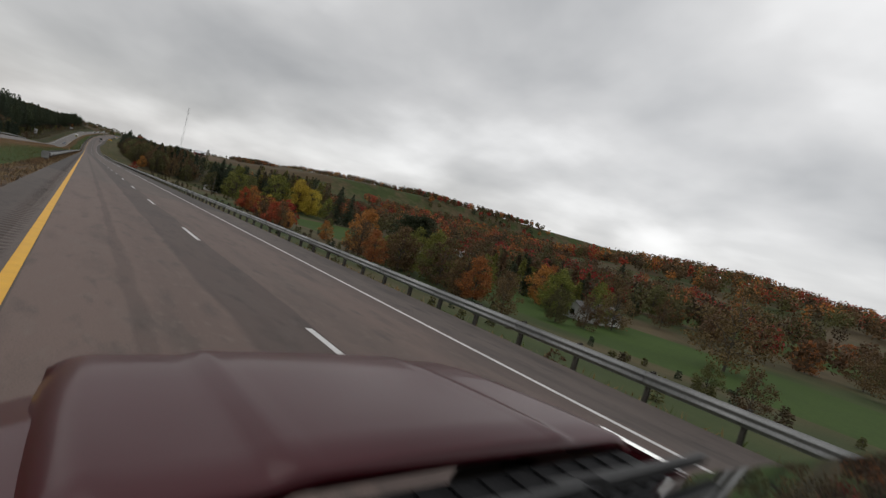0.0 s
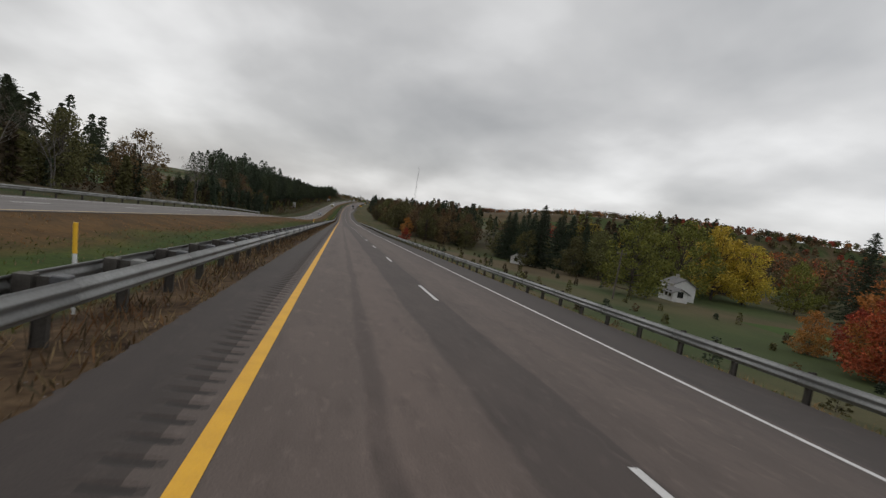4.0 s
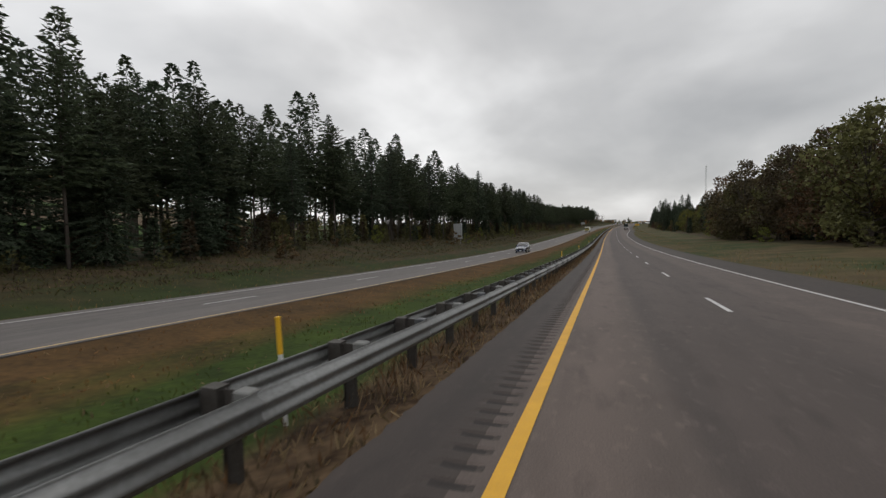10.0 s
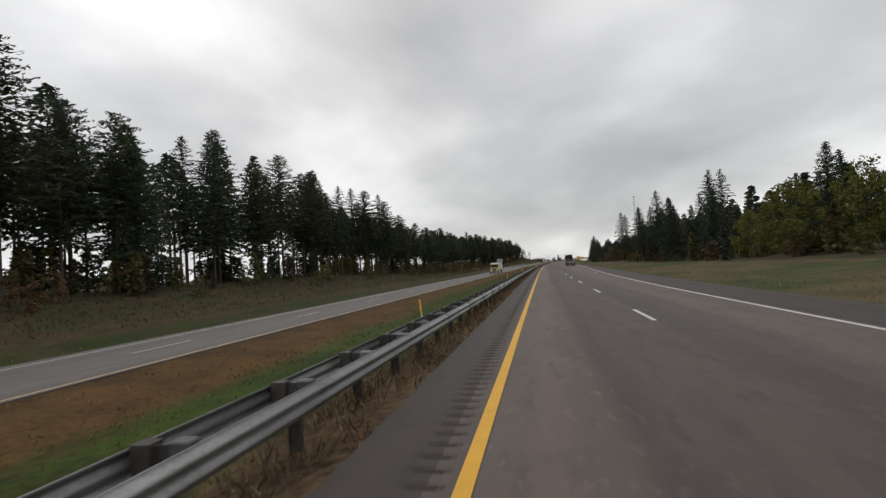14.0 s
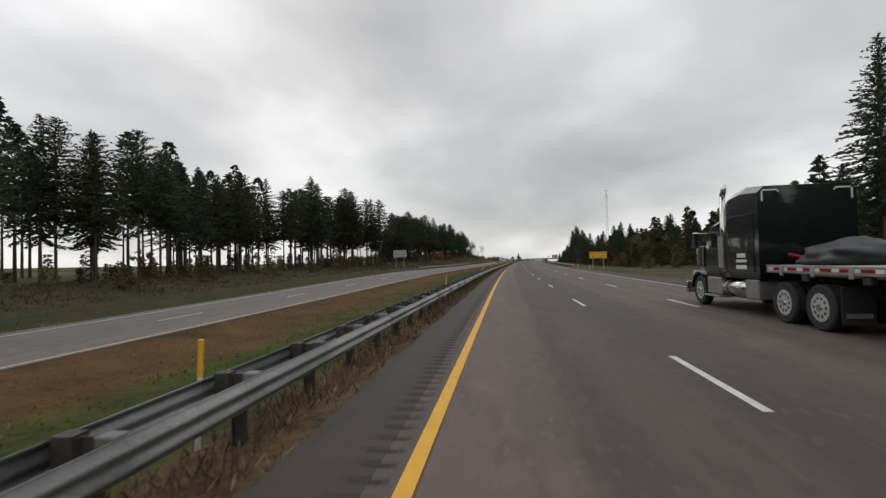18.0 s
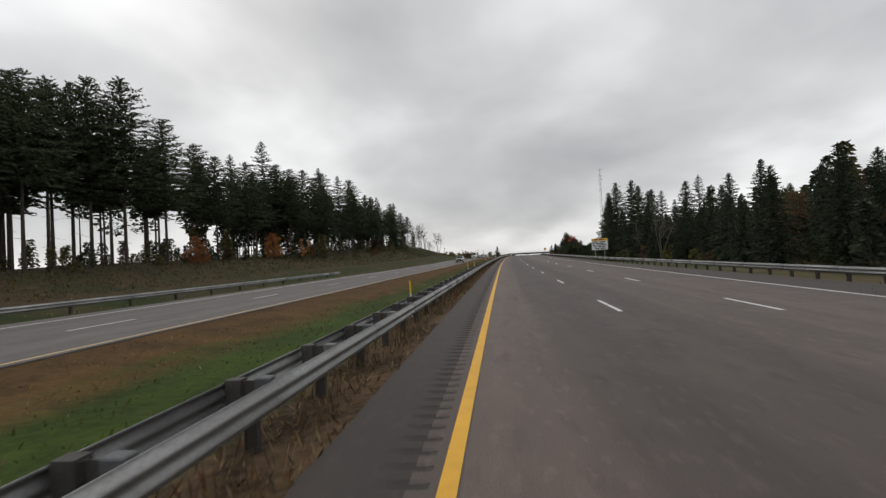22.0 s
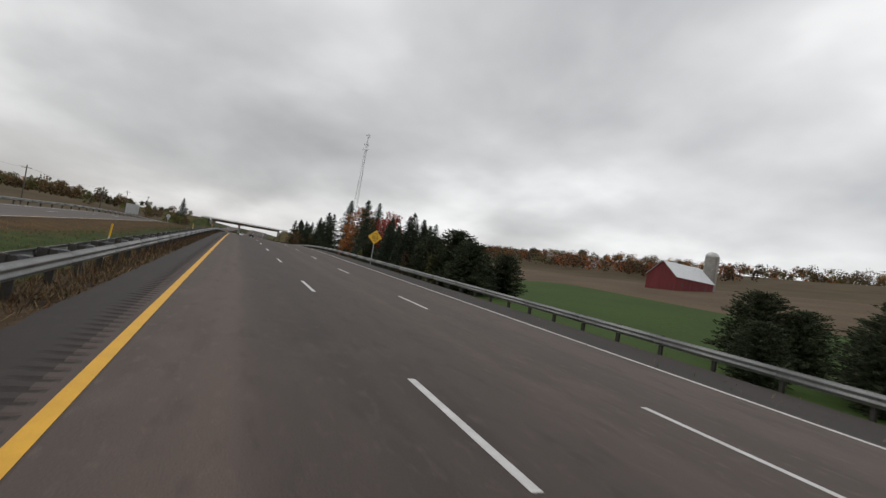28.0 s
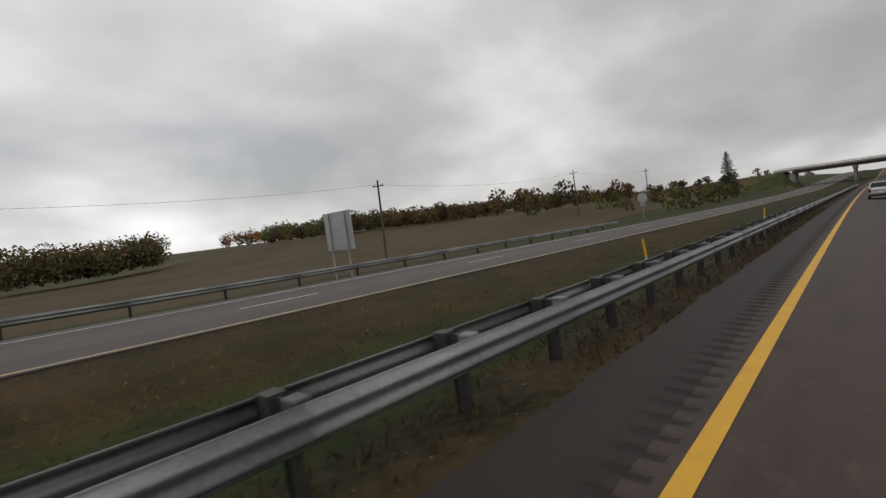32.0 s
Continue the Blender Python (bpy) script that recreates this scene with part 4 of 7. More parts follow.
BUSH = {tone: [("low ragged %s bush on the verge" % tone, "bush", one_mesh(broadleaf(300 + 7 * k + j, 3.0, LEAVES[tone], 900, low=0.05, reach=0.55, leaf=0.13, clumps=16))) for j in range(2)]
        for k, tone in enumerate(("olive", "brown", "green"))}
SCRUB = BUSH["olive"] + BUSH["brown"]

wood = random.Random(12)


def stand(kinds, s0, s1, d0, d1, count, lo=0.8, hi=1.15, group=""):
    """A belt of trees, evenly spread with some play."""
    for i in range(count):
        s = s0 + (s1 - s0) * (i + wood.random()) / count
        plant(wood.choice(kinds), s, wood.uniform(d0, d1), wood.uniform(lo, hi), wood.uniform(0, 360), group)


def mix(*tones):
    return [k for t in tones for k in BROAD[t]]


def thicket(name, label, spots, kinds, seed, fine=1.0):
    """A joined belt of background trees: coarse copies of trunk and crown."""
    g = np.random.default_rng(seed)
    vs, fs, idx, k = [], [], [], 0
    mats = [BARK]
    rods = []
    for s, d, z, bare in spots:
        b = np.array(P(s, d, ground(s, d)))
        rods.append((b - (0, 0, 0.3), b + (0, 0, z * 0.9), 0.012 * z, 0.03))
        n = int((220 + 140 * (1 - bare)) * fine * min(1.0, 0.2 + z / 7))
        u = g.random(n) ** 0.85
        span = (0.17 * z) * (1 - u) ** 0.7 * (0.4 + 0.6 * np.minimum(1, u / 0.2)) + 0.25
        a = g.random(n) * 6.283
        rr = span * np.sqrt(g.random(n))
        c = b + np.stack([np.cos(a) * rr, np.sin(a) * rr, z * (bare + (1 - bare) * u) - 0.15 * rr], axis=1)
        way = np.stack([np.cos(a), np.sin(a), g.normal(size=n) * 0.4 - 0.1], axis=1)
        k_size = min(1.0, max(0.3, z / 8))
        v, f = cards(c, way, g.uniform(0.6, 1.4, n) * k_size / fine ** 0.5, g.uniform(0.3, 0.65, n) * k_size / fine ** 0.7, g)
        vs.append(v)
        fs.append(f + k)
        k += len(v)
        idx += [1 + int(g.integers(0, len(kinds)))] * n
    tv, tf = sticks(rods, 5)
    tv, tf = np.array([tuple(v) for v in tv]), np.array(tf)
    me = fast_mesh(name, np.concatenate(vs + [tv]), np.concatenate(fs + [tf + k]), BARK)
    for m in kinds:
        me.materials.append(m)
    me.polygons.foreach_set("material_index", idx + [0] * len(tf))
    tagged(put(name, me), label, "woods", kind="stuff")


def belt(s0, s1, d0, d1, n, lo, hi, bare, seed):
    r = random.Random(seed)
    return [(r.uniform(s0, s1), r.uniform(d0, d1), r.uniform(lo, hi), bare * r.uniform(0.6, 1.2)) for _ in range(n)]


PINE_ROW, BANK_ROW, VALLEY, ROADSIDE = "pine wood beside the motorway", "pines on the grass bank", "autumn trees in the valley", "trees beside the motorway"
# beyond the opposite carriageway
stand(FULL_PINES + PINES, 165, 262, -60, -38, 34, 0.42, 0.60, PINE_ROW)
stand(mix("olive", "brown") + BARE, 120, 270, -38, -30, 14, 0.5, 0.9, "trees along the opposite carriageway")
stand(BARE + SPARSE_PINES, 266, 372, -46, -34, 18, 0.45, 0.75, "trees along the opposite carriageway")
stand(PINES + mix("brown", "olive") + BARE + SPARSE_PINES, 335, 394, -47, -36, 16, 0.55, 0.78, "trees along the opposite carriageway")
stand(BUSH_SPRUCE, 268, 372, -38, -29, 20, 0.8, 1.4, "small spruces along the opposite carriageway")
for s, d, k, z in ((296, -38, WIDE_PINES[0], 0.6), (289, -37, WIDE_PINES[1], 0.65), (303, -36, WIDE_PINES[0], 0.5), (316, -39, BROAD["brown"][1], 0.7), (362, -43, BROAD["brown"][1], 1.15), (366, -46, BROAD["olive"][0], 1.0), (378, -43, BROAD["olive"][1], 0.85), (390, -42, FULL_PINES[0], 1.15), (299, -40, BROAD["olive"][1], 0.66), (305, -38, BARE[1], 0.8), (345, -40, BARE[0], 0.9), (383, -39, FULL_PINES[2], 0.95)):
    plant(k, s, d, z, s * 7)
stand(FULL_PINES, 395, 425, -44, -37, 7, 0.62, 0.8, PINE_ROW)
stand(FULL_PINES, 430, 640, -46, -38, 8, 0.5, 0.8, PINE_ROW)
stand(PINES + PINES + THIN_SPRUCES, 392, 440, -48, -37, 20, 0.62, 0.82, PINE_ROW)
stand(PINES + PINES + THIN_SPRUCES, 440, 660, -48, -37, 78, 0.72, 0.95, PINE_ROW)
stand(THIN_SPRUCES + PINES + PINES + PINES, 660, 780, -46, -37, 46, 0.60, 0.80, PINE_ROW)
stand(THIN_SPRUCES + PINES + PINES + PINES, 780, 826, -46, -37, 22, 0.72, 0.9, PINE_ROW)
plant(PINES[0], 818, -37, 0.62, 50, PINE_ROW)
stand(PINES, 853, 888, -46, -36, 26, 0.76, 0.90, PINE_ROW)
stand(WIDE_PINES, 850, 856, -44, -36, 3, 1.0, 1.3, PINE_ROW)
stand(PINES, 888, 925, -44, -35, 16, 0.60, 0.78, PINE_ROW)
stand(PINES + PINES + THIN_SPRUCES, 915, 962, -46, -36, 18, 0.66, 0.90, BANK_ROW)
stand(PINES + PINES + FULL_PINES + THIN_SPRUCES, 962, 998, -46, -36, 20, 0.56, 0.80, BANK_ROW)
for s, d, k, z in ((1000, -40, PINES[1], 0.55), (1001, -38, FULL_PINES[2], 0.5), (1003, -42, PINES[3], 0.62), (1007, -40, THIN_SPRUCES[1], 0.70), (1009, -38, PINES[0], 0.58), (1010, -43, PINES[2], 0.6), (1018, -38, PINES[4], 0.54), (1019, -40, FULL_PINES[0], 0.45), (1023, -37, FULL_PINES[3], 0.36)):
    plant(k, s, d, z, s * 13, BANK_ROW)
for s, d, z in ((1014, -35, 0.62), (1028, -36, 0.7), (1032, -36, 0.75), (1040, -36, 1.0), (1040.5, -38, 0.85), (1042, -35, 0.5), (1045, -35, 0.38), (1047, -36, 0.3), (1051, -35, 0.3), (1055, -34, 0.8), (1060, -34, 0.86)):
    plant(wood.choice(BARE), s, d, z, s * 13, "bare trees on the grass bank")
stand(SCRUB, 120, 420, -37, -27, 34, 0.4, 0.9, "scrub along the opposite carriageway")
stand(SCRUB + SCRUB + BUSH["green"], 420, 830, -38, -30, 60, 0.5, 1.2, "scrub along the opposite carriageway")
stand(SCRUB, 900, 1002, -38, -30, 22, 0.3, 0.7, "scrub on the grass bank")
thicket("pine_thicket", "dense dark pines behind the front row", belt(390, 530, -76, -46, 105, 20, 26, 0.38, 3) + belt(530, 640, -72, -44, 66, 17, 22, 0.4, 33) + belt(640, 828, -66, -45, 130, 15, 19, 0.42, 30), [PINE, SPRUCE], 3, 1.5)
thicket("pine_thicket", "dark conifer wood on the slope above the opposite carriageway", belt(120, 190, -120, -60, 110, 13, 18, 0.08, 4) + belt(190, 284, -130, -58, 170, 13, 18, 0.08, 44), [PINE, SPRUCE, LEAVES["olive"]], 13, 0.8)
thicket("pine_thicket", "dense dark pines behind the front row", belt(856, 930, -60, -44, 26, 12, 15, 0.5, 5) + belt(925, 1005, -56, -42, 50, 9, 13, 0.3, 6), [PINE, SPRUCE], 4, 1.8)
thicket("scrub_thicket", "dark tangled undergrowth beneath the pines", belt(385, 690, -50, -35, 420, 1.6, 4.6, 0.0, 8) + belt(690, 832, -48, -35, 130, 0.8, 2.8, 0.0, 88) + belt(850, 905, -50, -35, 90, 0.8, 2.6, 0.0, 18) + belt(900, 1012, -46, -34, 90, 1.6, 4.5, 0.0, 9) + belt(120, 262, -46, -31, 90, 2, 6, 0.0, 10) + belt(262, 300, -46, -31, 50, 2, 6, 0.0, 35) + belt(300, 345, -42, -30, 50, 1, 3, 0.0, 37) + belt(345, 395, -48, -31, 80, 2, 8, 0.0, 38), [LEAVES["olive"], LEAVES["dull"], LEAVES["olive"], SPRUCE], 5)
for s, d, z in ((893, -34, 0.26), (914, -36, 0.32), (921, -35, 0.28), (930, -37, 0.25)):
    plant(BROAD["orange"][int(s) % 2], s, d, z, s * 17, BANK_ROW)
plant(FULL_PINES[1], 1400, -38.5, 0.85, 30)
stand(SCRUB + BUSH["green"], 1300, 1432, -62, -27, 34, 0.8, 1.8, "scrub on the bridge embankment")
stand(BARE + mix("brown"), 1345, 1430, -62, -32, 9, 0.35, 0.5, "small trees on the bridge embankment")
# beside the near carriageway
stand(mix("brown", "orange", "brown", "olive", "brown", "green"), 46, 98, 50, 96, 30, 0.52, 0.82, VALLEY)
stand(mix("brown", "olive", "orange", "brown"), 10, 110, 125, 210, 20, 0.6, 0.9, VALLEY)
stand(mix("red", "brown", "orange", "brown", "red"), 112, 137, 33, 46, 9, 0.38, 0.55, VALLEY)
stand(mix("orange", "red", "yellow", "red", "orange"), 160, 192, 46, 60, 12, 0.36, 0.66, VALLEY)
for s, d, k, z in ((28, 85, BROAD["brown"][0], 1.15), (13, 48, BROAD["brown"][1], 0.34), (16, 46, BROAD["olive"][1], 0.28), (74, 44, BROAD["orange"][0], 0.5), (102, 56, BROAD["orange"][1], 0.92), (114, 52, BROAD["orange"][0], 0.42), (155, 104, WIDE_PINES[0], 1.5), (151, 108, WIDE_PINES[1], 1.6),
                   (228, 56, BROAD["green"][0], 1.2), (243, 78, BROAD["green"][1], 1.4), (247, 92, BROAD["yellow"][0], 1.5), (222, 104, FULL_PINES[1], 1.1), (216, 108, FULL_PINES[3], 0.95), (182, 51, BROAD["orange"][0], 0.75), (201, 92, BROAD["dull"][0], 0.5), (192, 88, BROAD["olive"][1], 0.35), (112, 190, FULL_PINES[0], 0.9), (95, 142, BROAD["red"][1], 0.75)):
    plant(k, s, d, z, s * 9, VALLEY)
stand(FULL_PINES + FULL_PINES + mix("olive"), 262, 345, 56, 90, 30, 0.78, 1.1, VALLEY)
stand(mix("green", "yellow", "green", "olive"), 235, 330, 90, 112, 14, 1.0, 1.4, VALLEY)
stand(mix("brown", "olive", "olive"), 335, 420, 27, 60, 34, 0.85, 1.15, ROADSIDE)
stand(FULL_PINES, 335, 420, 27, 60, 12, 0.5, 0.75, ROADSIDE)
plant(BROAD["red"][0], 300, 21.5, 0.36, 40, VALLEY)
plant(BROAD["orange"][1], 350, 29, 0.62, 70, VALLEY)
stand(mix("brown", "olive", "dull", "olive", "brown", "brown"), 415, 525, 28, 38, 32, 0.95, 1.3, ROADSIDE)
stand(FULL_PINES + mix("olive", "green"), 520, 640, 32, 46, 36, 0.6, 0.85, ROADSIDE)
stand(FULL_PINES + THIN_SPRUCES, 640, 705, 28, 40, 20, 0.6, 0.85, ROADSIDE)
stand(mix("olive", "brown", "orange") + FULL_PINES + FULL_PINES + FULL_PINES, 705, 830, 38, 56, 34, 0.54, 0.76, ROADSIDE)
stand(mix("olive", "brown") + FULL_PINES + FULL_PINES + FULL_PINES, 830, 960, 36, 54, 44, 0.62, 0.86, ROADSIDE)
stand(FULL_PINES + THIN_SPRUCES + FULL_PINES, 890, 995, 30, 41, 32, 0.46, 0.68, ROADSIDE)
for s, d, k, z in ((735, 31, THIN_SPRUCES[0], 0.85), (738, 33, THIN_SPRUCES[2], 0.8), (992, 34, FULL_PINES[0], 1.3), (970, 33, FULL_PINES[2], 1.15), (975, 36, FULL_PINES[3], 1.1), (956, 33, FULL_PINES[1], 0.88), (963, 36, FULL_PINES[0], 0.95), (992, 32, FULL_PINES[1], 1.14), (998, 33, FULL_PINES[2], 1.08), (1009, 34, FULL_PINES[3], 1.0), (1004, 38, FULL_PINES[0], 0.9), (1003, 36, BROAD["red"][0], 0.7), (1032, 40, BARE[0], 0.8), (1001, 37, WIDE_PINES[0], 1.2), (1006, 38, WIDE_PINES[1], 1.0), (1050, 40, BARE[1], 0.6), (1040, 41, BROAD["brown"][0], 0.55),
                   (1062, 38, BUSH_SPRUCE[0], 1.0), (1072, 36, BUSH_SPRUCE[1], 1.2), (1054, 42, BROAD["brown"][1], 0.55), (938, 30, BARE[2], 0.9), (950, 30, BARE[0], 0.8)):
    plant(k, s, d, z, s * 5, ROADSIDE)
for s, d, k, z in ((1219, 34, FULL_PINES[0], 1.15), (1207, 36, BROAD["orange"][0], 1.4), (1194, 34, FULL_PINES[1], 1.05), (1182, 34, FULL_PINES[3], 0.95), (1176, 36, BROAD["red"][1], 1.15), (1213, 40, BROAD["red"][0], 1.25), (1256, 35, FULL_PINES[1], 1.0), (1263, 34, FULL_PINES[2], 1.05), (1270, 36, FULL_PINES[0], 1.0), (1278, 33, FULL_PINES[3], 0.95), (404, 29, BROAD["brown"][0], 1.2), (1154, 34, PINES[0], 0.5), (1150, 36, PINES[3], 0.48), (1146, 35, PINES[1], 0.5)):
    plant(k, s, d, z, s * 3, ROADSIDE)
for s, d, k, z in ((1119, 31, WIDE_PINES[0], 0.8), (1126, 32, WIDE_PINES[1], 0.98), (1133, 31, WIDE_PINES[0], 0.85), (1121, 38, WIDE_PINES[1], 0.7)):
    plant(k, s, d, z, s * 11, ROADSIDE)
stand(WIDE_PINES + WIDE_PINES + BUSH_SPRUCE, 1054, 1086, 33, 43, 13, 0.38, 0.85, ROADSIDE)
stand(FULL_PINES + FULL_PINES + WIDE_PINES, 1136, 1178, 27, 40, 30, 0.45, 0.68, ROADSIDE)
thicket("roadside_thicket", "low dark conifers between the rail and the field", belt(1118, 1180, 30, 42, 60, 2, 6, 0.0, 36), [PINE, SPRUCE], 17, 1.6)
stand(FULL_PINES + mix("brown"), 1285, 1335, 24, 40, 22, 0.7, 0.95, ROADSIDE)
stand(SCRUB + BUSH["green"], 380, 1000, 26, 34, 44, 0.6, 1.2, "scrub beside the motorway")
stand(SCRUB, 5, 330, 18, 44, 24, 0.2, 0.5, "scrub on the valley side")
thicket("roadside_thicket", "dense mixed wood behind the roadside trees", belt(345, 530, 40, 70, 110, 13, 18, 0.1, 11) + belt(530, 720, 40, 66, 120, 10, 14, 0.1, 31) + belt(700, 1000, 42, 66, 170, 10, 15, 0.1, 32), [PINE, SPRUCE, LEAVES["olive"], LEAVES["brown"]], 6)
thicket("valley_thicket", "mixed autumn wood below the road", belt(70, 135, 95, 140, 45, 7, 11, 0.0, 33) + belt(262, 340, 90, 125, 80, 16, 22, 0.0, 34), [LEAVES["olive"], LEAVES["brown"], LEAVES["dull"], LEAVES["green"], PINE], 16)
thicket("scrub_thicket", "dark tangled undergrowth beneath the roadside trees", belt(380, 1000, 28, 44, 230, 2, 6, 0.0, 12) + belt(1125, 1335, 25, 38, 80, 2, 5, 0.0, 13) + belt(-10, 330, 24, 62, 170, 0.6, 2.0, 0.0, 14), [LEAVES["olive"], LEAVES["dull"], SPRUCE], 7)


# ---- distant woods, joined ----
def far_wood(name, label, spots, tones, size, seed, n=62):
    """Distant trees as ragged clumps of sprays."""
    g = np.random.default_rng(seed)
    vs, fs, k = [], [], 0
    idx = []
    for s, d, z in spots:
        b = np.array(P(s, d, ground(s, d)))
        u = g.normal(size=(n, 3))
        u /= np.linalg.norm(u, axis=1, keepdims=True)
        c = b + u * np.array([0.36, 0.36, 0.42]) * z * (g.random((n, 1)) ** 0.4) + np.array([0, 0, 0.55 * z])
        v, f = cards(c, g.normal(size=(n, 3)), size * g.uniform(0.65, 1.45, n), size * g.uniform(0.5, 1.0, n), g)
        vs.append(v)
        fs.append(f + k)
        k += len(v)
        idx += [int(g.integers(0, len(tones)))] * n
    me = fast_mesh(name, np.concatenate(vs), np.concatenate(fs), tones[0])
    for t in tones[1:]:
        me.materials.append(t)
    me.polygons.foreach_set("material_index", idx)
    tagged(put(name, me), label, "woods", kind="stuff")


def scatter(s0, s1, d0, d1, n, lo, hi, seed):
    r = random.Random(seed)
    return [(r.uniform(s0, s1), r.uniform(d0, d1), r.uniform(lo, hi)) for _ in range(n)]


AUTUMN = [LEAVES[t] for t in ("brown", "orange", "brown", "olive", "red", "brown")]
far_wood("far_woods", "distant autumn woods on the hill across the valley", scatter(-300, 900, 440, 760, 2100, 13, 20, 1), AUTUMN + [LEAVES["dull"]], 2.4, 1)
far_wood("valley_woods", "autumn woods on the near slope of the valley", scatter(-100, 330, 120, 230, 200, 7, 12, 2) + scatter(60, 560, 130, 340, 520, 8, 14, 22), AUTUMN + [LEAVES["olive"], LEAVES["dull"]], 1.1, 21, 160)
far_wood("far_woods", "distant autumn woods along the far ridge", scatter(450, 1500, 620, 1050, 800, 13, 19, 23), AUTUMN + [LEAVES["olive"], PINE], 3.4, 9)
far_wood("far_woods", "distant wooded hilltop above the strip fields", scatter(-200, 900, -620, -325, 1300, 12, 18, 3), [LEAVES["olive"], LEAVES["brown"], LEAVES["brown"], PINE], 2.2, 2)
far_wood("far_woods", "autumn trees along the top of the sloping field", scatter(1260, 1900, 235, 330, 420, 9, 13, 61), [LEAVES[t] for t in ("brown", "orange", "dull", "brown", "olive")], 1.5, 31)
far_wood("far_woods", "distant autumn woods along the field edge", scatter(1000, 2600, 430, 560, 800, 9, 14, 4) + scatter(1330, 1900, -330, -240, 640, 8, 12, 5) + scatter(1330, 1900, -262, -236, 260, 4, 8, 57) + scatter(1900, 2600, -330, -240, 220, 8, 13, 55), [LEAVES[t] for t in ("brown", "dull", "orange", "brown", "dull", "olive")], 1.2, 3, 112)
far_wood("far_woods", "clump of brown trees out in the field", scatter(1310, 1470, -240, -150, 240, 7, 11, 25) + scatter(1212, 1262, -220, -184, 130, 10, 16, 15) + scatter(1320, 1400, -120, -60, 50, 5, 9, 16), [LEAVES["brown"], LEAVES["olive"], LEAVES["dull"], LEAVES["brown"]], 1.0, 8, 150)
far_wood("far_woods", "dark wood behind the roadside trees", scatter(420, 980, 66, 120, 160, 9, 13, 6), [PINE, LEAVES["olive"], LEAVES["brown"]], 1.4, 4)
far_wood("far_woods", "low trees along the horizon beyond the bridge", scatter(1500, 2600, -240, -60, 160, 5, 9, 8) + scatter(1500, 2600, 60, 240, 160, 5, 9, 9), [PINE, LEAVES["olive"], LEAVES["brown"]], 1.6, 5)


# ---- grass and weeds ----
def weeds(name, label, mats, count, s0, s1, ds, low, high, seed, lean=0.35, wide=0.035):
    """Upright blades and stalks scattered along a strip, denser in clumps."""
    g = np.random.default_rng(seed)
    s = g.uniform(s0, s1, count)
    d = ds[0] + (ds[1] - ds[0]) * g.random(count)
    keep = np.array([noise.noise((u * 0.9, v * 1.7, seed)) + 0.25 * noise.noise((u * 0.08, v, seed)) for u, v in zip(s, d)]) + g.normal(0, 0.22, count) > 0.0
    s, d = s[keep], d[keep]
    tall = g.uniform(low, high, len(s))
    base_at = np.array([tuple(P(u, v, ground(u, v))) for u, v in zip(s, d)])
    way = np.stack([g.normal(0, lean, len(s)), g.normal(0, lean, len(s)), np.ones(len(s))], axis=1)
    c = base_at + way / np.linalg.norm(way, axis=1, keepdims=True) * tall[:, None] * 0.42
    v, f = cards(c, way, tall, g.uniform(0.5, 1.3, len(s)) * wide, g)
    me = fast_mesh(name, v, f, mats[0])
    for m in mats[1:]:
        me.materials.append(m)
    me.polygons.foreach_set("material_index", g.integers(0, len(mats), len(f)).astype(np.int32))
    tagged(put(name, me), label, "grass", kind="stuff")


STRAW = leaf_material("straw_coloured_grass", (0.26, 0.185, 0.105), (0.17, 0.115, 0.062))
RUST = leaf_material("rusty_dead_weeds", (0.15, 0.078, 0.036), (0.09, 0.048, 0.024))
SEED = leaf_material("rusty_seed_heads", (0.245, 0.128, 0.052), (0.165, 0.088, 0.038))
BLADE = leaf_material("green_grass_blades", (0.088, 0.110, 0.024), (0.056, 0.072, 0.018))
weeds("dead_weeds", "dead brown weeds and straw under the guard rail", [STRAW, RUST, STRAW, LEAVES["dull"]], 172000, 20, 1085, (-2.9, -1.28), 0.06, 0.26, 1, 0.6, 0.026)
weeds("dead_weeds", "dark withered weeds under the guard rail", [RUST, LEAVES["dull"], LEAVES["dull"]], 30000, 1070, 1255, (-2.9, -1.28), 0.06, 0.26, 11, 0.6, 0.03)
weeds("median_grass", "green grass growing along the guard rail", [BLADE, BLADE, BLADE, STRAW], 170000, 40, 1255, (-8.0, -2.7), 0.06, 0.18, 2, 0.5, 0.028)
weeds("median_seed_grass", "rusty seed heads on the median grass", [SEED, SEED, STRAW], 90000, -20, 1255, (-10.4, -7.0), 0.05, 0.15, 3, 0.6, 0.026)
weeds("verge_grass", "pale grass on the verge beside the hard shoulder", [STRAW, BLADE, SEED], 70000, -20, 1255, (10.3, 17.5), 0.1, 0.32, 4, 0.45, 0.026)
weeds("bank_grass", "rough grass beyond the opposite carriageway", [BLADE, STRAW, BLADE, SEED], 70000, 100, 1255, (-29, -20), 0.1, 0.28, 5, 0.5, 0.03)
weeds("roadside_scrub", "brown and green scrub in front of the pines", [LEAVES["dull"], BLADE, LEAVES["olive"], LEAVES["dull"]], 165000, 270, 1000, (-38, -26), 0.12, 0.5, 6, 0.8, 0.06)
weeds("bank_weeds", "brown and green weeds on the grass bank", [LEAVES["dull"], BLADE, LEAVES["olive"], LEAVES["dull"]], 42000, 985, 1080, (-44, -26), 0.15, 0.55, 12, 0.8, 0.05)
weeds("rail_weeds", "rusty upright weeds between the rail posts", [RUST, LEAVES["dull"], RUST, STRAW], 90000, 40, 1110, (-2.6, -1.6), 0.14, 0.44, 7, 0.35, 0.020)


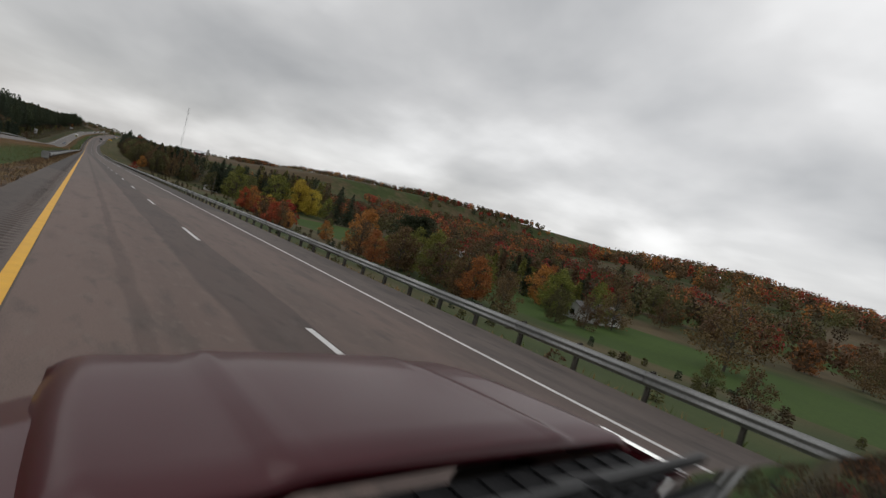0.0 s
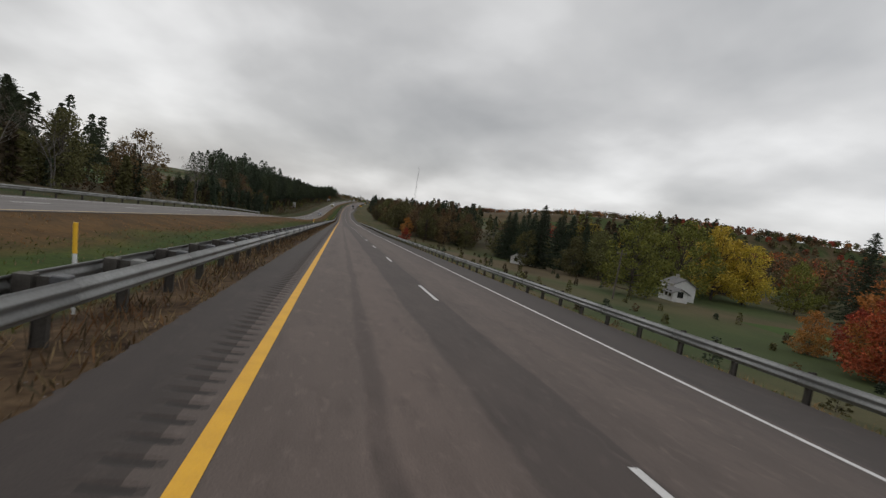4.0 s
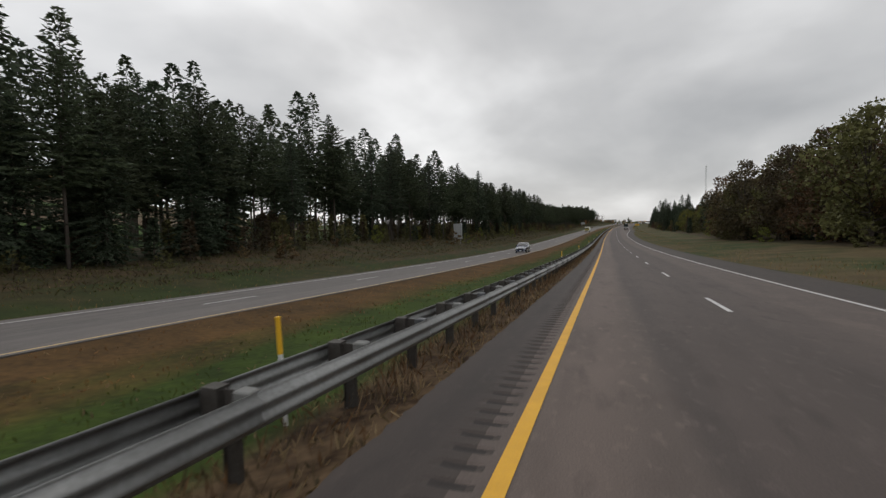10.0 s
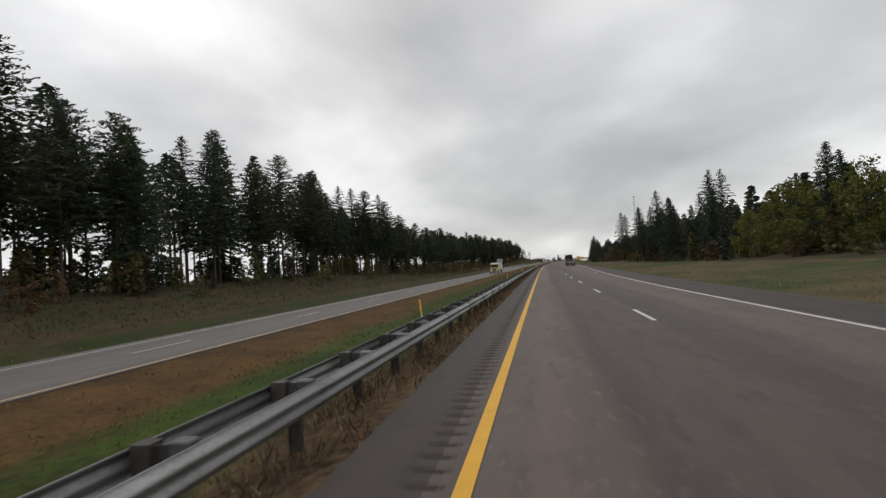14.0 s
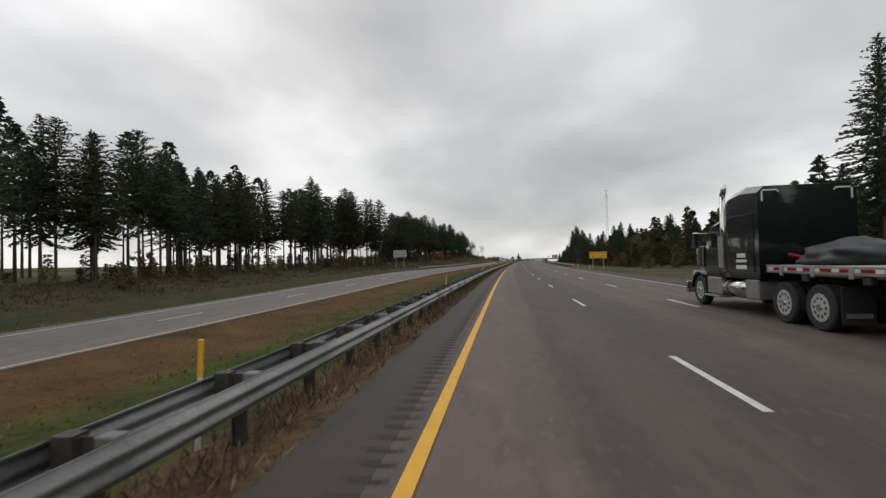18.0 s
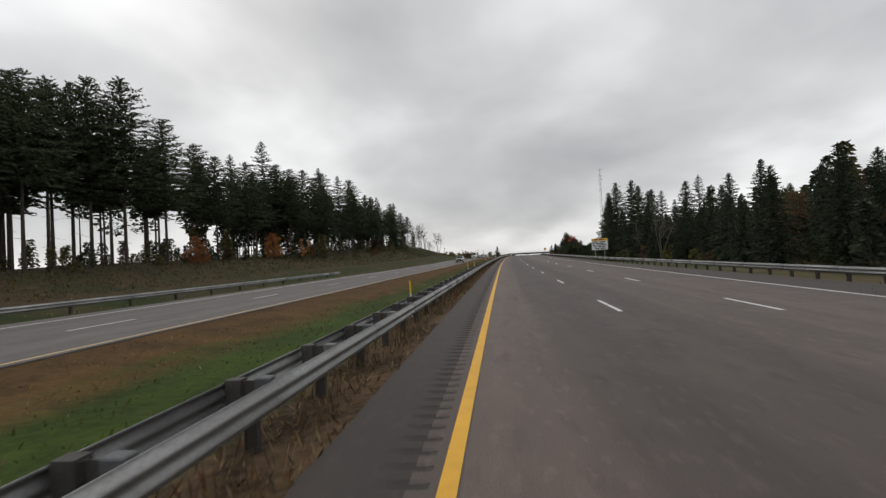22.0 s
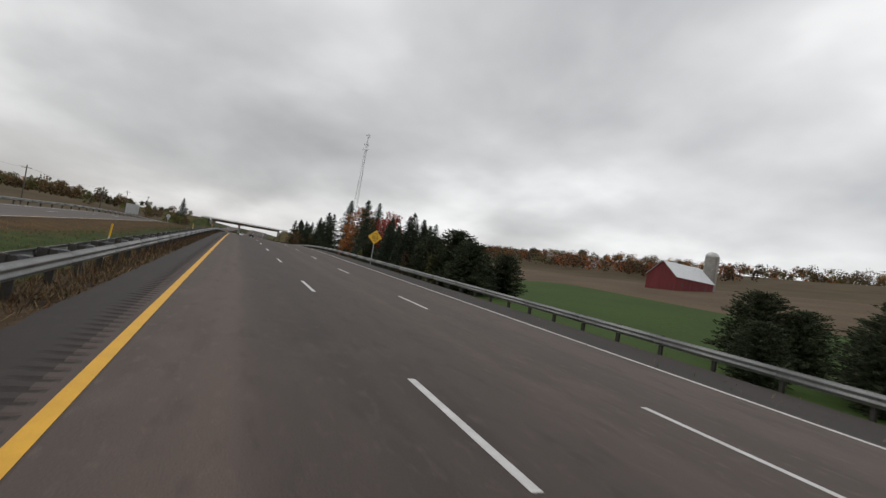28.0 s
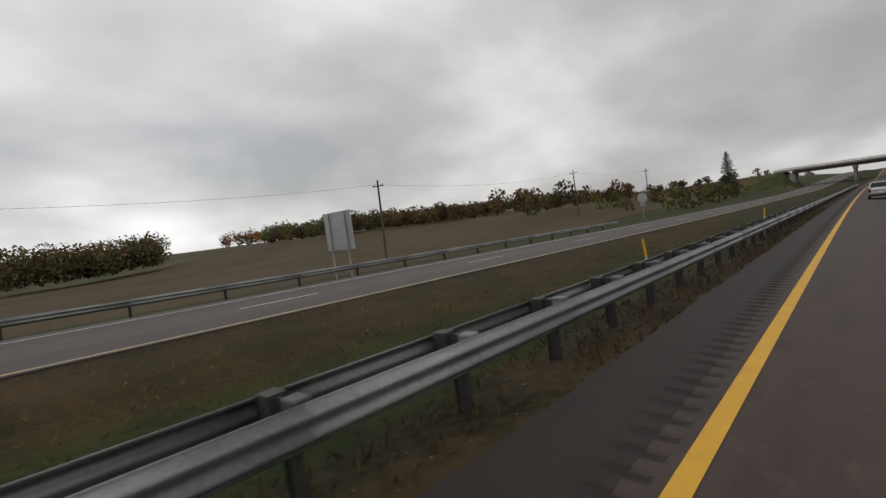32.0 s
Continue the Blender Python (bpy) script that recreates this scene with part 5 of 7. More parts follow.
def gravel(name, label, mats, count, s0, s1, ds, seed):
    """Loose stones lying along the edge of the shoulder, thicker in patches."""
    g = np.random.default_rng(seed)
    s = g.uniform(s0, s1, count)
    d = ds[1] - (ds[1] - ds[0]) * g.random(count) ** 1.6
    keep = np.array([noise.noise((u * 0.25, v * 0.8, seed)) for u, v in zip(s, d)]) + g.normal(0, 0.2, count) > -0.05
    s, d = s[keep], d[keep]
    c = np.array([tuple(P(u, v, ground(u, v) + 0.004)) for u, v in zip(s, d)])
    r = g.uniform(0.006, 0.022, len(s))[:, None]
    tips = [(1, 0, 0), (0, 1, 0), (-1, 0, 0), (0, -1, 0), (0, 0, 0.8), (0, 0, -0.5)]
    v = np.stack([c + np.array(t) * r * g.uniform(0.7, 1.3, (len(s), 1)) for t in tips], axis=1).reshape(-1, 3)
    f = np.array([(0, 1, 4), (1, 2, 4), (2, 3, 4), (3, 0, 4), (1, 0, 5), (2, 1, 5), (3, 2, 5), (0, 3, 5)])
    f = (f[None] + 6 * np.arange(len(s))[:, None, None]).reshape(-1, 3)
    me = fast_mesh(name, v, f, mats[0])
    for m in mats[1:]:
        me.materials.append(m)
    me.polygons.foreach_set("material_index", np.repeat(g.integers(0, len(mats), len(s)), 8).astype(np.int32))
    tagged(put(name, me), label, "gravel", kind="stuff")


STONES = [material("grey_stone_chips", (0.22, 0.19, 0.17), 0.9, second=(0.12, 0.10, 0.09), scale=6), material("brown_stone_chips", (0.15, 0.105, 0.075), 0.9, second=(0.09, 0.06, 0.045), scale=6)]
gravel("gravel", "loose grey and brown stones along the edge of the asphalt", STONES, 42000, 20, 1255, (-2.3, -1.15), 9)


# ---- roadside furniture ----
GALV = material("galvanised_sign_post", (0.42, 0.43, 0.43), 0.5, 0.5, scale=3, fine=30, spread=0.1)
SIGN_BACK = material("bare_aluminium_sign_back", (0.50, 0.51, 0.51), 0.45, 0.6, second=(0.42, 0.43, 0.43), scale=2, fine=12)
SIGN_YELLOW = material("yellow_sign_sheeting", (0.80, 0.46, 0.02), 0.5, second=(0.72, 0.40, 0.02), scale=2)
SIGN_WHITE = material("white_sign_sheeting", (0.72, 0.73, 0.73), 0.5, second=(0.62, 0.63, 0.64), scale=2)
BLACK = material("black_sign_paint", (0.02, 0.02, 0.02), 0.6)
BROWN_RUST = material("brown_weathered_steel", (0.13, 0.075, 0.05), 0.8, second=(0.07, 0.042, 0.03), scale=1.5, fine=18, bump=0.3)
CONCRETE = material("weathered_concrete", (0.34, 0.32, 0.29), 0.9, second=(0.22, 0.21, 0.19), scale=0.6, fine=14, bump=0.3)
WOOD_POLE = material("grey_weathered_timber", (0.13, 0.11, 0.09), 0.9, second=(0.07, 0.06, 0.05), scale=2, fine=16, bump=0.4, stretch=(1, 1, 0.2))
RUBBER = material("black_rubber", (0.018, 0.018, 0.018), 0.8, second=(0.03, 0.03, 0.03), scale=6, bump=0.1)
CHROME = material("polished_metal", (0.70, 0.70, 0.70), 0.12, 1.0, second=(0.55, 0.55, 0.55), scale=4)
ALU = material("dull_aluminium", (0.48, 0.48, 0.47), 0.38, 0.8, second=(0.38, 0.38, 0.375), scale=2, fine=20)
GLASS = material("dark_tinted_glass", (0.018, 0.022, 0.024), 0.04, 0.0, second=(0.014, 0.017, 0.018), scale=1, coat=0.4)
LAMP_CLEAR = material("clear_headlamp_lens", (0.72, 0.74, 0.75), 0.12, 0.0, second=(0.55, 0.57, 0.58), scale=9)
RIM = material("bright_wheel_metal", (0.62, 0.62, 0.61), 0.32, 0.35, second=(0.48, 0.48, 0.47), scale=6)
LAMP_RED = material("red_lamp_lens", (0.35, 0.015, 0.012), 0.15, second=(0.22, 0.01, 0.01), scale=9)
BLACK_TRIM = material("black_plastic_trim", (0.022, 0.022, 0.023), 0.55, second=(0.03, 0.03, 0.03), scale=8)


def writing(text, size, parent, m, mat=None, name="lettering"):
    cu = bpy.data.curves.new(name, "FONT")
    cu.body, cu.size, cu.align_x, cu.align_y, cu.extrude, cu.resolution_u = text, size, "CENTER", "CENTER", 0.002, 2
    tmp = bpy.data.objects.new(name, cu)
    scene.collection.objects.link(tmp)
    me = bpy.data.meshes.new_from_object(tmp.evaluated_get(bpy.context.evaluated_depsgraph_get()))
    bpy.data.objects.remove(tmp)
    me.materials.clear()
    me.materials.append(mat or BLACK)
    return put(name, me, parent, m)


FACE = Matrix.Rotation(radians(90), 4, "X")  # writing stands upright and faces back along the road


def bars(parent, rows, mat, y=-0.036):
    """Rows of short unreadable words: middle height, letter height and the words' spans."""
    for z, h, spans in rows:
        for x0, x1 in spans:
            part("text_bar", box_bm(x0, x1, y - 0.004, y, z - h / 2, z + h / 2), mat, parent)


def post_sign(label, category, s, d, w, h, bottom, face, posts, spin=0.0, back=False, name="road_sign"):
    g0 = ground(s, d)
    t = tagged(new(name), label, category)
    t.matrix_basis = here(s, d, g0, spin)
    y0 = -0.03
    part("panel", box_bm(-w / 2, w / 2, y0, y0 + 0.025, bottom, bottom + h, 0.006), face, t)
    part("panel_back", box_bm(-w / 2 + 0.01, w / 2 - 0.01, y0 + 0.027, y0 + 0.032, bottom + 0.01, bottom + h - 0.01), SIGN_BACK, t, "bare aluminium back")
    for x in posts:
        part("post", box_bm(x - 0.05, x + 0.05, y0 + 0.05, y0 + 0.15, -0.6, bottom + h - 0.05, 0.006), GALV, t)
    n = int(h / 0.5)
    for i in range(n):
        z = bottom + h * (i + 0.5) / n
        part("brace", box_bm(-w / 2 + 0.02, w / 2 - 0.02, y0 + 0.033, y0 + 0.05, z - 0.03, z + 0.03), ALU, t)
    return t


s1 = post_sign("yellow warning sign on two posts announcing a lane end", "road sign", 784, 17.0, 3.1, 1.25, 2.05, SIGN_YELLOW, (-0.95, 0.95))
writing("RIGHT LANE ENDS", 0.34, s1, Matrix.Translation((0, -0.034, 3.0)) @ FACE)
writing("2500 FEET", 0.34, s1, Matrix.Translation((0.45, -0.034, 2.42)) @ FACE)
arrow = bmesh.new()
arrow.faces.new([arrow.verts.new((x, -0.036, z)) for x, z in ((-1.15, 2.22), (-1.02, 2.50), (-0.97, 2.43), (-0.68, 2.66), (-0.62, 2.58), (-0.91, 2.35), (-0.86, 2.28))])
bmesh.ops.solidify(arrow, geom=arrow.faces[:], thickness=-0.004)
part("arrow", arrow, BLACK, s1)
part("border", box_bm(-1.5, 1.5, -0.034, -0.031, 3.255, 3.275), BLACK, s1)
part("border", box_bm(-1.5, 1.5, -0.034, -0.031, 2.075, 2.095), BLACK, s1)

s2 = post_sign("white information sign with a yellow header on two posts", "road sign", 937, 18.6, 3.0, 2.2, 2.1, SIGN_WHITE, (-0.85, 0.85))
part("header", box_bm(-1.48, 1.48, -0.036, -0.031, 3.84, 4.28), SIGN_YELLOW, s2, "yellow header band")
bars(s2, [(4.06, 0.2, [(-0.95, -0.45), (-0.05, 0.75)]), (3.62, 0.16, [(-1.3, -0.35), (-0.1, 1.0)]), (3.32, 0.16, [(-1.3, -0.9), (-0.7, 0.9)]), (3.02, 0.16, [(-1.3, -0.8), (-0.6, 1.2)]),
          (2.72, 0.16, [(-1.0, -0.5), (-0.2, 0.2), (0.4, 0.95)]), (2.34, 0.16, [(-0.85, -0.1), (0.1, 0.9)])], BLACK)
part("rule", box_bm(-1.1, 1.1, -0.036, -0.032, 2.53, 2.56), BLACK, s2)

s3 = tagged(new("diamond_warning_sign"), "yellow diamond warning sign on a single steel post", "road sign")
s3.matrix_basis = here(1116, 16.2, ground(1116, 16.2))
dm = box_bm(-0.61, 0.61, -0.03, -0.008, -0.61, 0.61, 0.004)
bmesh.ops.transform(dm, matrix=Matrix.Translation((0, 0, 3.75)) @ Matrix.Rotation(radians(45), 4, "Y"), verts=dm.verts[:])
part("panel", dm, SIGN_YELLOW, s3)
part("post", box_bm(-0.035, 0.035, -0.005, 0.06, -0.6, 4.2, 0.004), GALV, s3)
for i, word in enumerate(("LANE", "ENDS", "MERGE", "LEFT")):
    writing(word, 0.27, s3, Matrix.Translation((0, -0.034, 4.14 - 0.27 * i)) @ FACE)

for s, d, w, h, b, spin, words in ((482, -31.2, 2.0, 3.4, 1.1, 184, "large ribbed metal back of a sign on two posts"),
                                   (805, -26.6, 3.3, 1.75, 2.75, 182, "wide bare metal back of a sign on two posts"),
                                   (1226, -28.5, 3.4, 2.9, 2.3, 180, "tall ribbed metal back of a sign on two posts")):
    t = post_sign(words, "road sign", s, d, w, h, b, SIGN_WHITE, (-w * 0.3, w * 0.3), spin)
    for i in range(int(h / 0.16)):
        z = b + 0.08 + 0.16 * i
        part("rib", box_bm(-w / 2 + 0.02, w / 2 - 0.02, 0.003, 0.012, z - 0.05, z + 0.05), SIGN_BACK, t)

do_not = tagged(new("octagonal_sign"), "octagonal sign seen from its grey metal back", "road sign")
do_not.matrix_basis = here(1287, -27.5, ground(1287, -27.5), 180)
oc = bmesh.new()
bmesh.ops.create_cone(oc, cap_ends=True, segments=8, radius1=0.85, radius2=0.85, depth=0.02, matrix=Matrix.Translation((0, 0, 3.6)) @ Matrix.Rotation(radians(90), 4, "X") @ Matrix.Rotation(radians(22.5), 4, "Z"))
part("panel", oc, SIGN_BACK, do_not)
part("plate", box_bm(-0.4, 0.4, -0.01, 0.01, 2.2, 2.65), SIGN_BACK, do_not)
part("post", box_bm(-0.04, 0.04, 0.015, 0.09, -0.6, 4.2), GALV, do_not)

DELINEATOR = [bm_mesh("stake", tube_bm((0, 0, -0.4), (0, 0, 0.85), 0.03, 0.028, 8), SIGN_WHITE), bm_mesh("cap", tube_bm((0, 0, 0.85), (0, 0, 1.28), 0.030, 0.030, 8), SIGN_YELLOW)]
stake_rnd = random.Random(3)
for s in (156.8, 214, 270.3, 288, 309.5, 352, 385, 420, 446, 480, 516, 552, 585.1, 620, 655, 698, 720, 757, 777, 811.3, 831, 860, 887.1, 896.3, 925, 950, 978, 1010, 1045, 1080, 1112, 1149, 1177, 1216, 1232):
    t = tagged(new("delineator_post"), "white flexible marker post with a yellow top behind the guard rail", "marker post", group="marker posts on the median")
    lean = Matrix.Rotation(radians(stake_rnd.uniform(-5, 5)), 4, "Y") @ Matrix.Rotation(radians(45 if s == 309.5 else stake_rnd.uniform(-4, 4)), 4, "X")
    t.matrix_basis = here(s, -2.75, ground(s, -2.75)) @ lean
    put("stake", DELINEATOR[0], t)
    put("cap", DELINEATOR[1], t, None, "yellow reflective sleeve")
for s, d in ((800, 15.2), (781, 15.0), (1010, 15.0), (1140, 15.0), (1165, 15.0)):
    t = tagged(new("delineator_post"), "white flexible marker post beside the hard shoulder", "marker post", group="marker posts on the verge")
    t.matrix_basis = here(s, d, ground(s, d))
    put("stake", DELINEATOR[0], t)


def guard_end(s, d, top, facing):
    t = tagged(new("guard_rail_end"), "flared steel end piece of the guard rail with a striped face", "guard rail end")
    t.matrix_basis = here(s, d, top(s) - 0.70)
    part("head", box_bm(-0.12, 0.12, -0.5, 0.1, 0.28, 0.78, 0.03), STEEL, t)
    part("impact_face", box_bm(-0.26, 0.26, -0.56, -0.505, 0.2, 0.82, 0.01), SIGN_YELLOW if facing < 0 else STEEL, t)
    for i in range(3 if facing < 0 else 0):
        part("stripe", box_bm(-0.24, 0.24, -0.566, -0.561, 0.27 + 0.19 * i, 0.36 + 0.19 * i), BLACK, t)
    part("foot", box_bm(-0.06, 0.06, -0.3, -0.15, -0.5, 0.3), WOOD_POLE, t)


guard_end(800, edge(800) + 3.2, right_top, -1)
guard_end(284.4, -20.95, outer_top, 1)
guard_end(55.5, -2.2, median_top, 1)

# ---- utility poles and wires ----


def utility_pole(s, d, tall, lean=0.0):
    t = tagged(new("utility_pole"), "grey timber utility pole with a crossarm", "utility pole", group="utility poles")
    t.matrix_basis = here(s, d, ground(s, d)) @ Matrix.Rotation(radians(lean), 4, "Y")
    part("pole", tube_bm((0, 0, -1), (0, 0, tall), 0.16, 0.10, 10), WOOD_POLE, t)
    part("crossarm", box_bm(-0.9, 0.9, -0.05, 0.05, tall - 0.7, tall - 0.58), WOOD_POLE, t)
    for x in (-0.8, 0.8):
        part("insulator", tube_bm((x, 0, tall - 0.58), (x, 0, tall - 0.42), 0.04, 0.03, 8), CONCRETE, t)
    return P(s, d, ground(s, d) + tall - 0.45)


def wire(points, label):
    cu = bpy.data.curves.new("wire", "CURVE")
    cu.dimensions, cu.bevel_depth, cu.bevel_resolution = "3D", 0.012, 1
    sp = cu.splines.new("POLY")
    pts = []
    for a, b in zip(points, points[1:]):
        sag = 0.018 * (b - a).length
        pts += [a.lerp(b, i / 12) - Vector((0, 0, 4 * sag * (i / 12) * (1 - i / 12))) for i in range(12)]
    pts.append(points[-1])
    sp.points.add(len(pts) - 1)
    for q, p in zip(sp.points, pts):
        q.co = (*p, 1)
    tmp = bpy.data.objects.new("wire", cu)
    scene.collection.objects.link(tmp)
    me = bpy.data.meshes.new_from_object(tmp.evaluated_get(bpy.context.evaluated_depsgraph_get()))
    bpy.data.objects.remove(tmp)
    me.materials.clear()
    me.materials.append(BLACK)
    tagged(put("overhead_wire", me), label, "overhead wire")


tops = [utility_pole(s, d, t, l) for s, d, t, l in ((1142, -47, 9.5, 1), (1193, -43, 9.0, -1), (1240, -40, 9.5, 2), (1300, -46, 10, -1), (1345, -47, 10, 0))]
wire(tops, "thin overhead wire strung between timber poles")
utility_pole(215, 44, 8.0, 1)
utility_pole(1040, -60, 9.0, 0)

# ---- lattice radio mast ----


def radio_mast(s, d, tall):
    t = tagged(new("radio_mast"), "tall slender grey lattice radio mast with antennas", "radio mast")
    t.matrix_basis = here(s, d, ground(s, d), 20)
    feet = [(math.cos(a), math.sin(a)) for a in (0.3, 2.39, 4.49)]

    def leg(k, z):
        r = 3.0 * (1 - z / tall) ** 0.9 + 0.55
        return Vector((feet[k][0] * r, feet[k][1] * r, z))

    levels = [tall * i / 26 for i in range(27)]
    for k in range(3):
        ring = lambda z: [leg(k, z) + Vector((0.14 * math.cos(i * math.pi / 3), 0.14 * math.sin(i * math.pi / 3), 0)) for i in range(6)]
        part("mast_leg", loft_bm([ring(z) for z in levels]), GALV, t)
    for k in range(3):
        for a, b in zip(levels, levels[1:]):
            part("brace", tube_bm(leg(k, a), leg((k + 1) % 3, b), 0.06, 0.06, 5), GALV, t)
            part("strut", tube_bm(leg(k, a), leg((k + 1) % 3, a), 0.06, 0.06, 5), GALV, t)
    part("spire", tube_bm((0, 0, tall), (0, 0, tall + 3.5), 0.12, 0.05, 8), GALV, t)
    for z in (tall - 1, tall - 11, tall - 16):
        for k in range(3):
            p = leg(k, z)
            out = Vector((feet[k][0], feet[k][1], 0))
            part("antenna", box_bm(p.x + out.x * 1.8 - 0.3, p.x + out.x * 1.8 + 0.3, p.y + out.y * 1.8 - 0.3, p.y + out.y * 1.8 + 0.3, z - 1.2, z + 1.2), SIGN_WHITE, t)
            part("antenna_arm", tube_bm(p, p + out * 1.8, 0.08, 0.08, 6), GALV, t)


radio_mast(1565, 97, 122)

# ---- overpass ----


def overpass(s):
    t = tagged(new("road_bridge"), "two-lane overpass with dark steel girders on concrete abutments", "bridge")
    t.matrix_basis = here(s, 0, 0)
    x0, x1, under = -24.5, 22, 5.1
    part("deck", box_bm(x0 - 6, x1 + 6, -5.5, 5.5, under + 1.15, under + 1.5, 0.03), CONCRETE, t)
    for y in (-4.6, -1.6, 1.6, 4.6):
        bm = box_bm(x0, x1, y - 0.02, y + 0.02, under, under + 1.14)
        for z0, z1 in ((under, under + 0.05), (under + 1.10, under + 1.145)):
            bmesh.ops.create_cube(bm, size=1, matrix=Matrix.Translation(((x0 + x1) / 2, y, (z0 + z1) / 2)) @ Matrix.Diagonal((x1 - x0, 0.45, z1 - z0, 1)))
        part("girder", bm, BROWN_RUST, t)
    for y in (-5.3, 5.3):
        part("parapet", box_bm(x0 - 6, x1 + 6, y - 0.15, y + 0.15, under + 1.504, under + 1.85, 0.02), CONCRETE, t)
        for z in (under + 2.15, under + 2.45):
            part("handrail", tube_bm((x0 - 6, y, z), (x1 + 6, y, z), 0.05, 0.05, 8), ALU, t)
        for i in range(23):
            x = x0 - 5.5 + i * (x1 - x0 + 11) / 22
            part("handrail_post", box_bm(x - 0.04, x + 0.04, y - 0.04, y + 0.04, under + 1.85, under + 2.5), ALU, t)
    for x in (-6.0,):
        part("pier_cap", box_bm(x - 0.6, x + 0.6, -5.4, 5.4, under - 1.0, under - 0.004, 0.05), CONCRETE, t)
        for y in (-4.0, 0.0, 4.0):
            part("pier_column", tube_bm((x, y, -1.0), (x, y, under - 1.0), 0.45, 0.45, 16), CONCRETE, t)
    for a, b in ((x0 - 1.0, x0 + 0.8), (x1 - 0.8, x1 + 1.0)):
        part("abutment", box_bm(a, b, -6, 6, -2.0, under - 0.004, 0.05), CONCRETE, t)
    # earth ramps up to the deck
    for sgn, a in ((-1, x0 - 0.6), (1, x1 + 0.6)):
        rings = []
        for x, z in ((a + sgn * -3.5, -0.6), (a, 2.9), (a + sgn * 2.0, under + 1.1), (a + sgn * 60, under + 0.6), (a + sgn * 150, 4.0)):
            rings.append([(x, -24, -1.5), (x, -6.5, z), (x, 6.5, z), (x, 24, -1.5), (x, 0, -2.5)])
        ramp_thing = part("embankment", loft_bm(rings), VERGE, t, "grassy earth embankment")


overpass(1440)

# ---- farm and houses ----
BARN_RED = material("red_painted_boards", (0.17, 0.026, 0.028), 0.85, second=(0.11, 0.018, 0.02), scale=1.2, fine=14, bump=0.4, stretch=(1, 1, 0.15), spread=0.08)
WHITE_METAL = material("white_metal_roof", (0.66, 0.67, 0.68), 0.5, 0.1, second=(0.54, 0.55, 0.57), scale=0.8, fine=8)
SIDING = material("white_house_siding", (0.60, 0.60, 0.59), 0.8, second=(0.48, 0.48, 0.47), scale=1, fine=10)
SHINGLE = material("grey_roof_shingles", (0.16, 0.155, 0.15), 0.9, second=(0.10, 0.10, 0.10), scale=2, fine=16, bump=0.4)


def prism_bm(x0, x1, y0, y1, z0, eave, ridge, over=0.0):
    """A gabled block, its ridge along x."""
    ym = (y0 + y1) / 2
    return loft_bm([[(x, y0, z0), (x, y0, eave), (x, ym, ridge), (x, y1, eave), (x, y1, z0)] for x in (x0, x1)])


def roof_bm(x0, x1, y0, y1, eave, ridge, thick=0.12, over=0.4):
    ym = (y0 + y1) / 2
    k = (ridge - eave) / (ym - y0)
    a, b = eave - k * over, ridge
    ring = [(y0 - over, a), (ym, b), (y1 + over, a), (y1 + over, a + thick), (ym, b + thick), (y0 - over, a + thick)]
    return loft_bm([[(x, y, z + 0.004) for y, z in ring] for x in (x0 - over, x1 + over)])


def barn(s, d, spin):
    t = tagged(new("barn"), "red timber barn with a white metal roof in the field", "barn")
    t.matrix_basis = here(s, d, ground(s, d) - 0.2, spin)
    L, W, E, R = 10.5, 6.0, 4.6, 9.6
    part("body", prism_bm(-L, L, -W, W, -1.0, E, R), BARN_RED, t)
    part("roof", roof_bm(-L, L, -W, W, E, R), WHITE_METAL, t, "white standing-seam roof")
    for i in range(26):
        x = -L + 0.4 + i * (2 * L - 0.8) / 25
        for y in (-W - 0.03, W + 0.03):
            part("board", box_bm(x - 0.38, x + 0.38, y - 0.02, y + 0.02, -1.0, E - 0.42), BARN_RED, t)
    for i in range(14):
        x = -L + i * 2 * L / 13
        k = (R - E) / W
        for sg in (-1, 1):
            bm = loft_bm([[(x - 0.03, sg * (W + 0.3), E - k * 0.3 + 0.13), (x + 0.03, sg * (W + 0.3), E - k * 0.3 + 0.13), (x + 0.03, sg * (W + 0.3), E - k * 0.3 + 0.19), (x - 0.03, sg * (W + 0.3), E - k * 0.3 + 0.19)],
                          [(x - 0.03, 0, R + 0.13), (x + 0.03, 0, R + 0.13), (x + 0.03, 0, R + 0.19), (x - 0.03, 0, R + 0.19)]])
            part("roof_seam", bm, WHITE_METAL, t)
    part("door", box_bm(-1.6, 1.6, -W - 0.12, -W - 0.055, -0.3, 3.3), BARN_RED, t)
    for x in (-7.2, 6.0):
        part("window", box_bm(x - 0.45, x + 0.45, -W - 0.10, -W - 0.055, 1.5, 2.5), BLACK_TRIM, t)


barn(1183, 150, 4)


def silo(s, d, tall, r):
    t = tagged(new("silo"), "grey concrete stave silo with a domed cap beside the barn", "silo")
    t.matrix_basis = here(s, d, ground(s, d) - 0.3)
    part("body", tube_bm((0, 0, -1), (0, 0, tall), r, r, 24), CONCRETE, t, smooth=False)
    dome = bmesh.new()
    bmesh.ops.create_uvsphere(dome, u_segments=24, v_segments=10, radius=r * 1.02, matrix=Matrix.Translation((0, 0, tall)) @ Matrix.Diagonal((1, 1, 0.75, 1)))
    part("dome", dome, ALU, t, "domed metal cap", smooth=True)
    for i in range(15):
        z = 0.4 + i * (tall - 0.8) / 14
        part("hoop", tube_bm((0, 0, z - 0.03), (0, 0, z + 0.03), r + 0.03, r + 0.03, 24), GALV, t)
    part("chute", box_bm(-0.45, 0.45, -r - 0.55, -r + 0.2, 0, tall), CONCRETE, t)


silo(1183, 165, 13.5, 2.3)


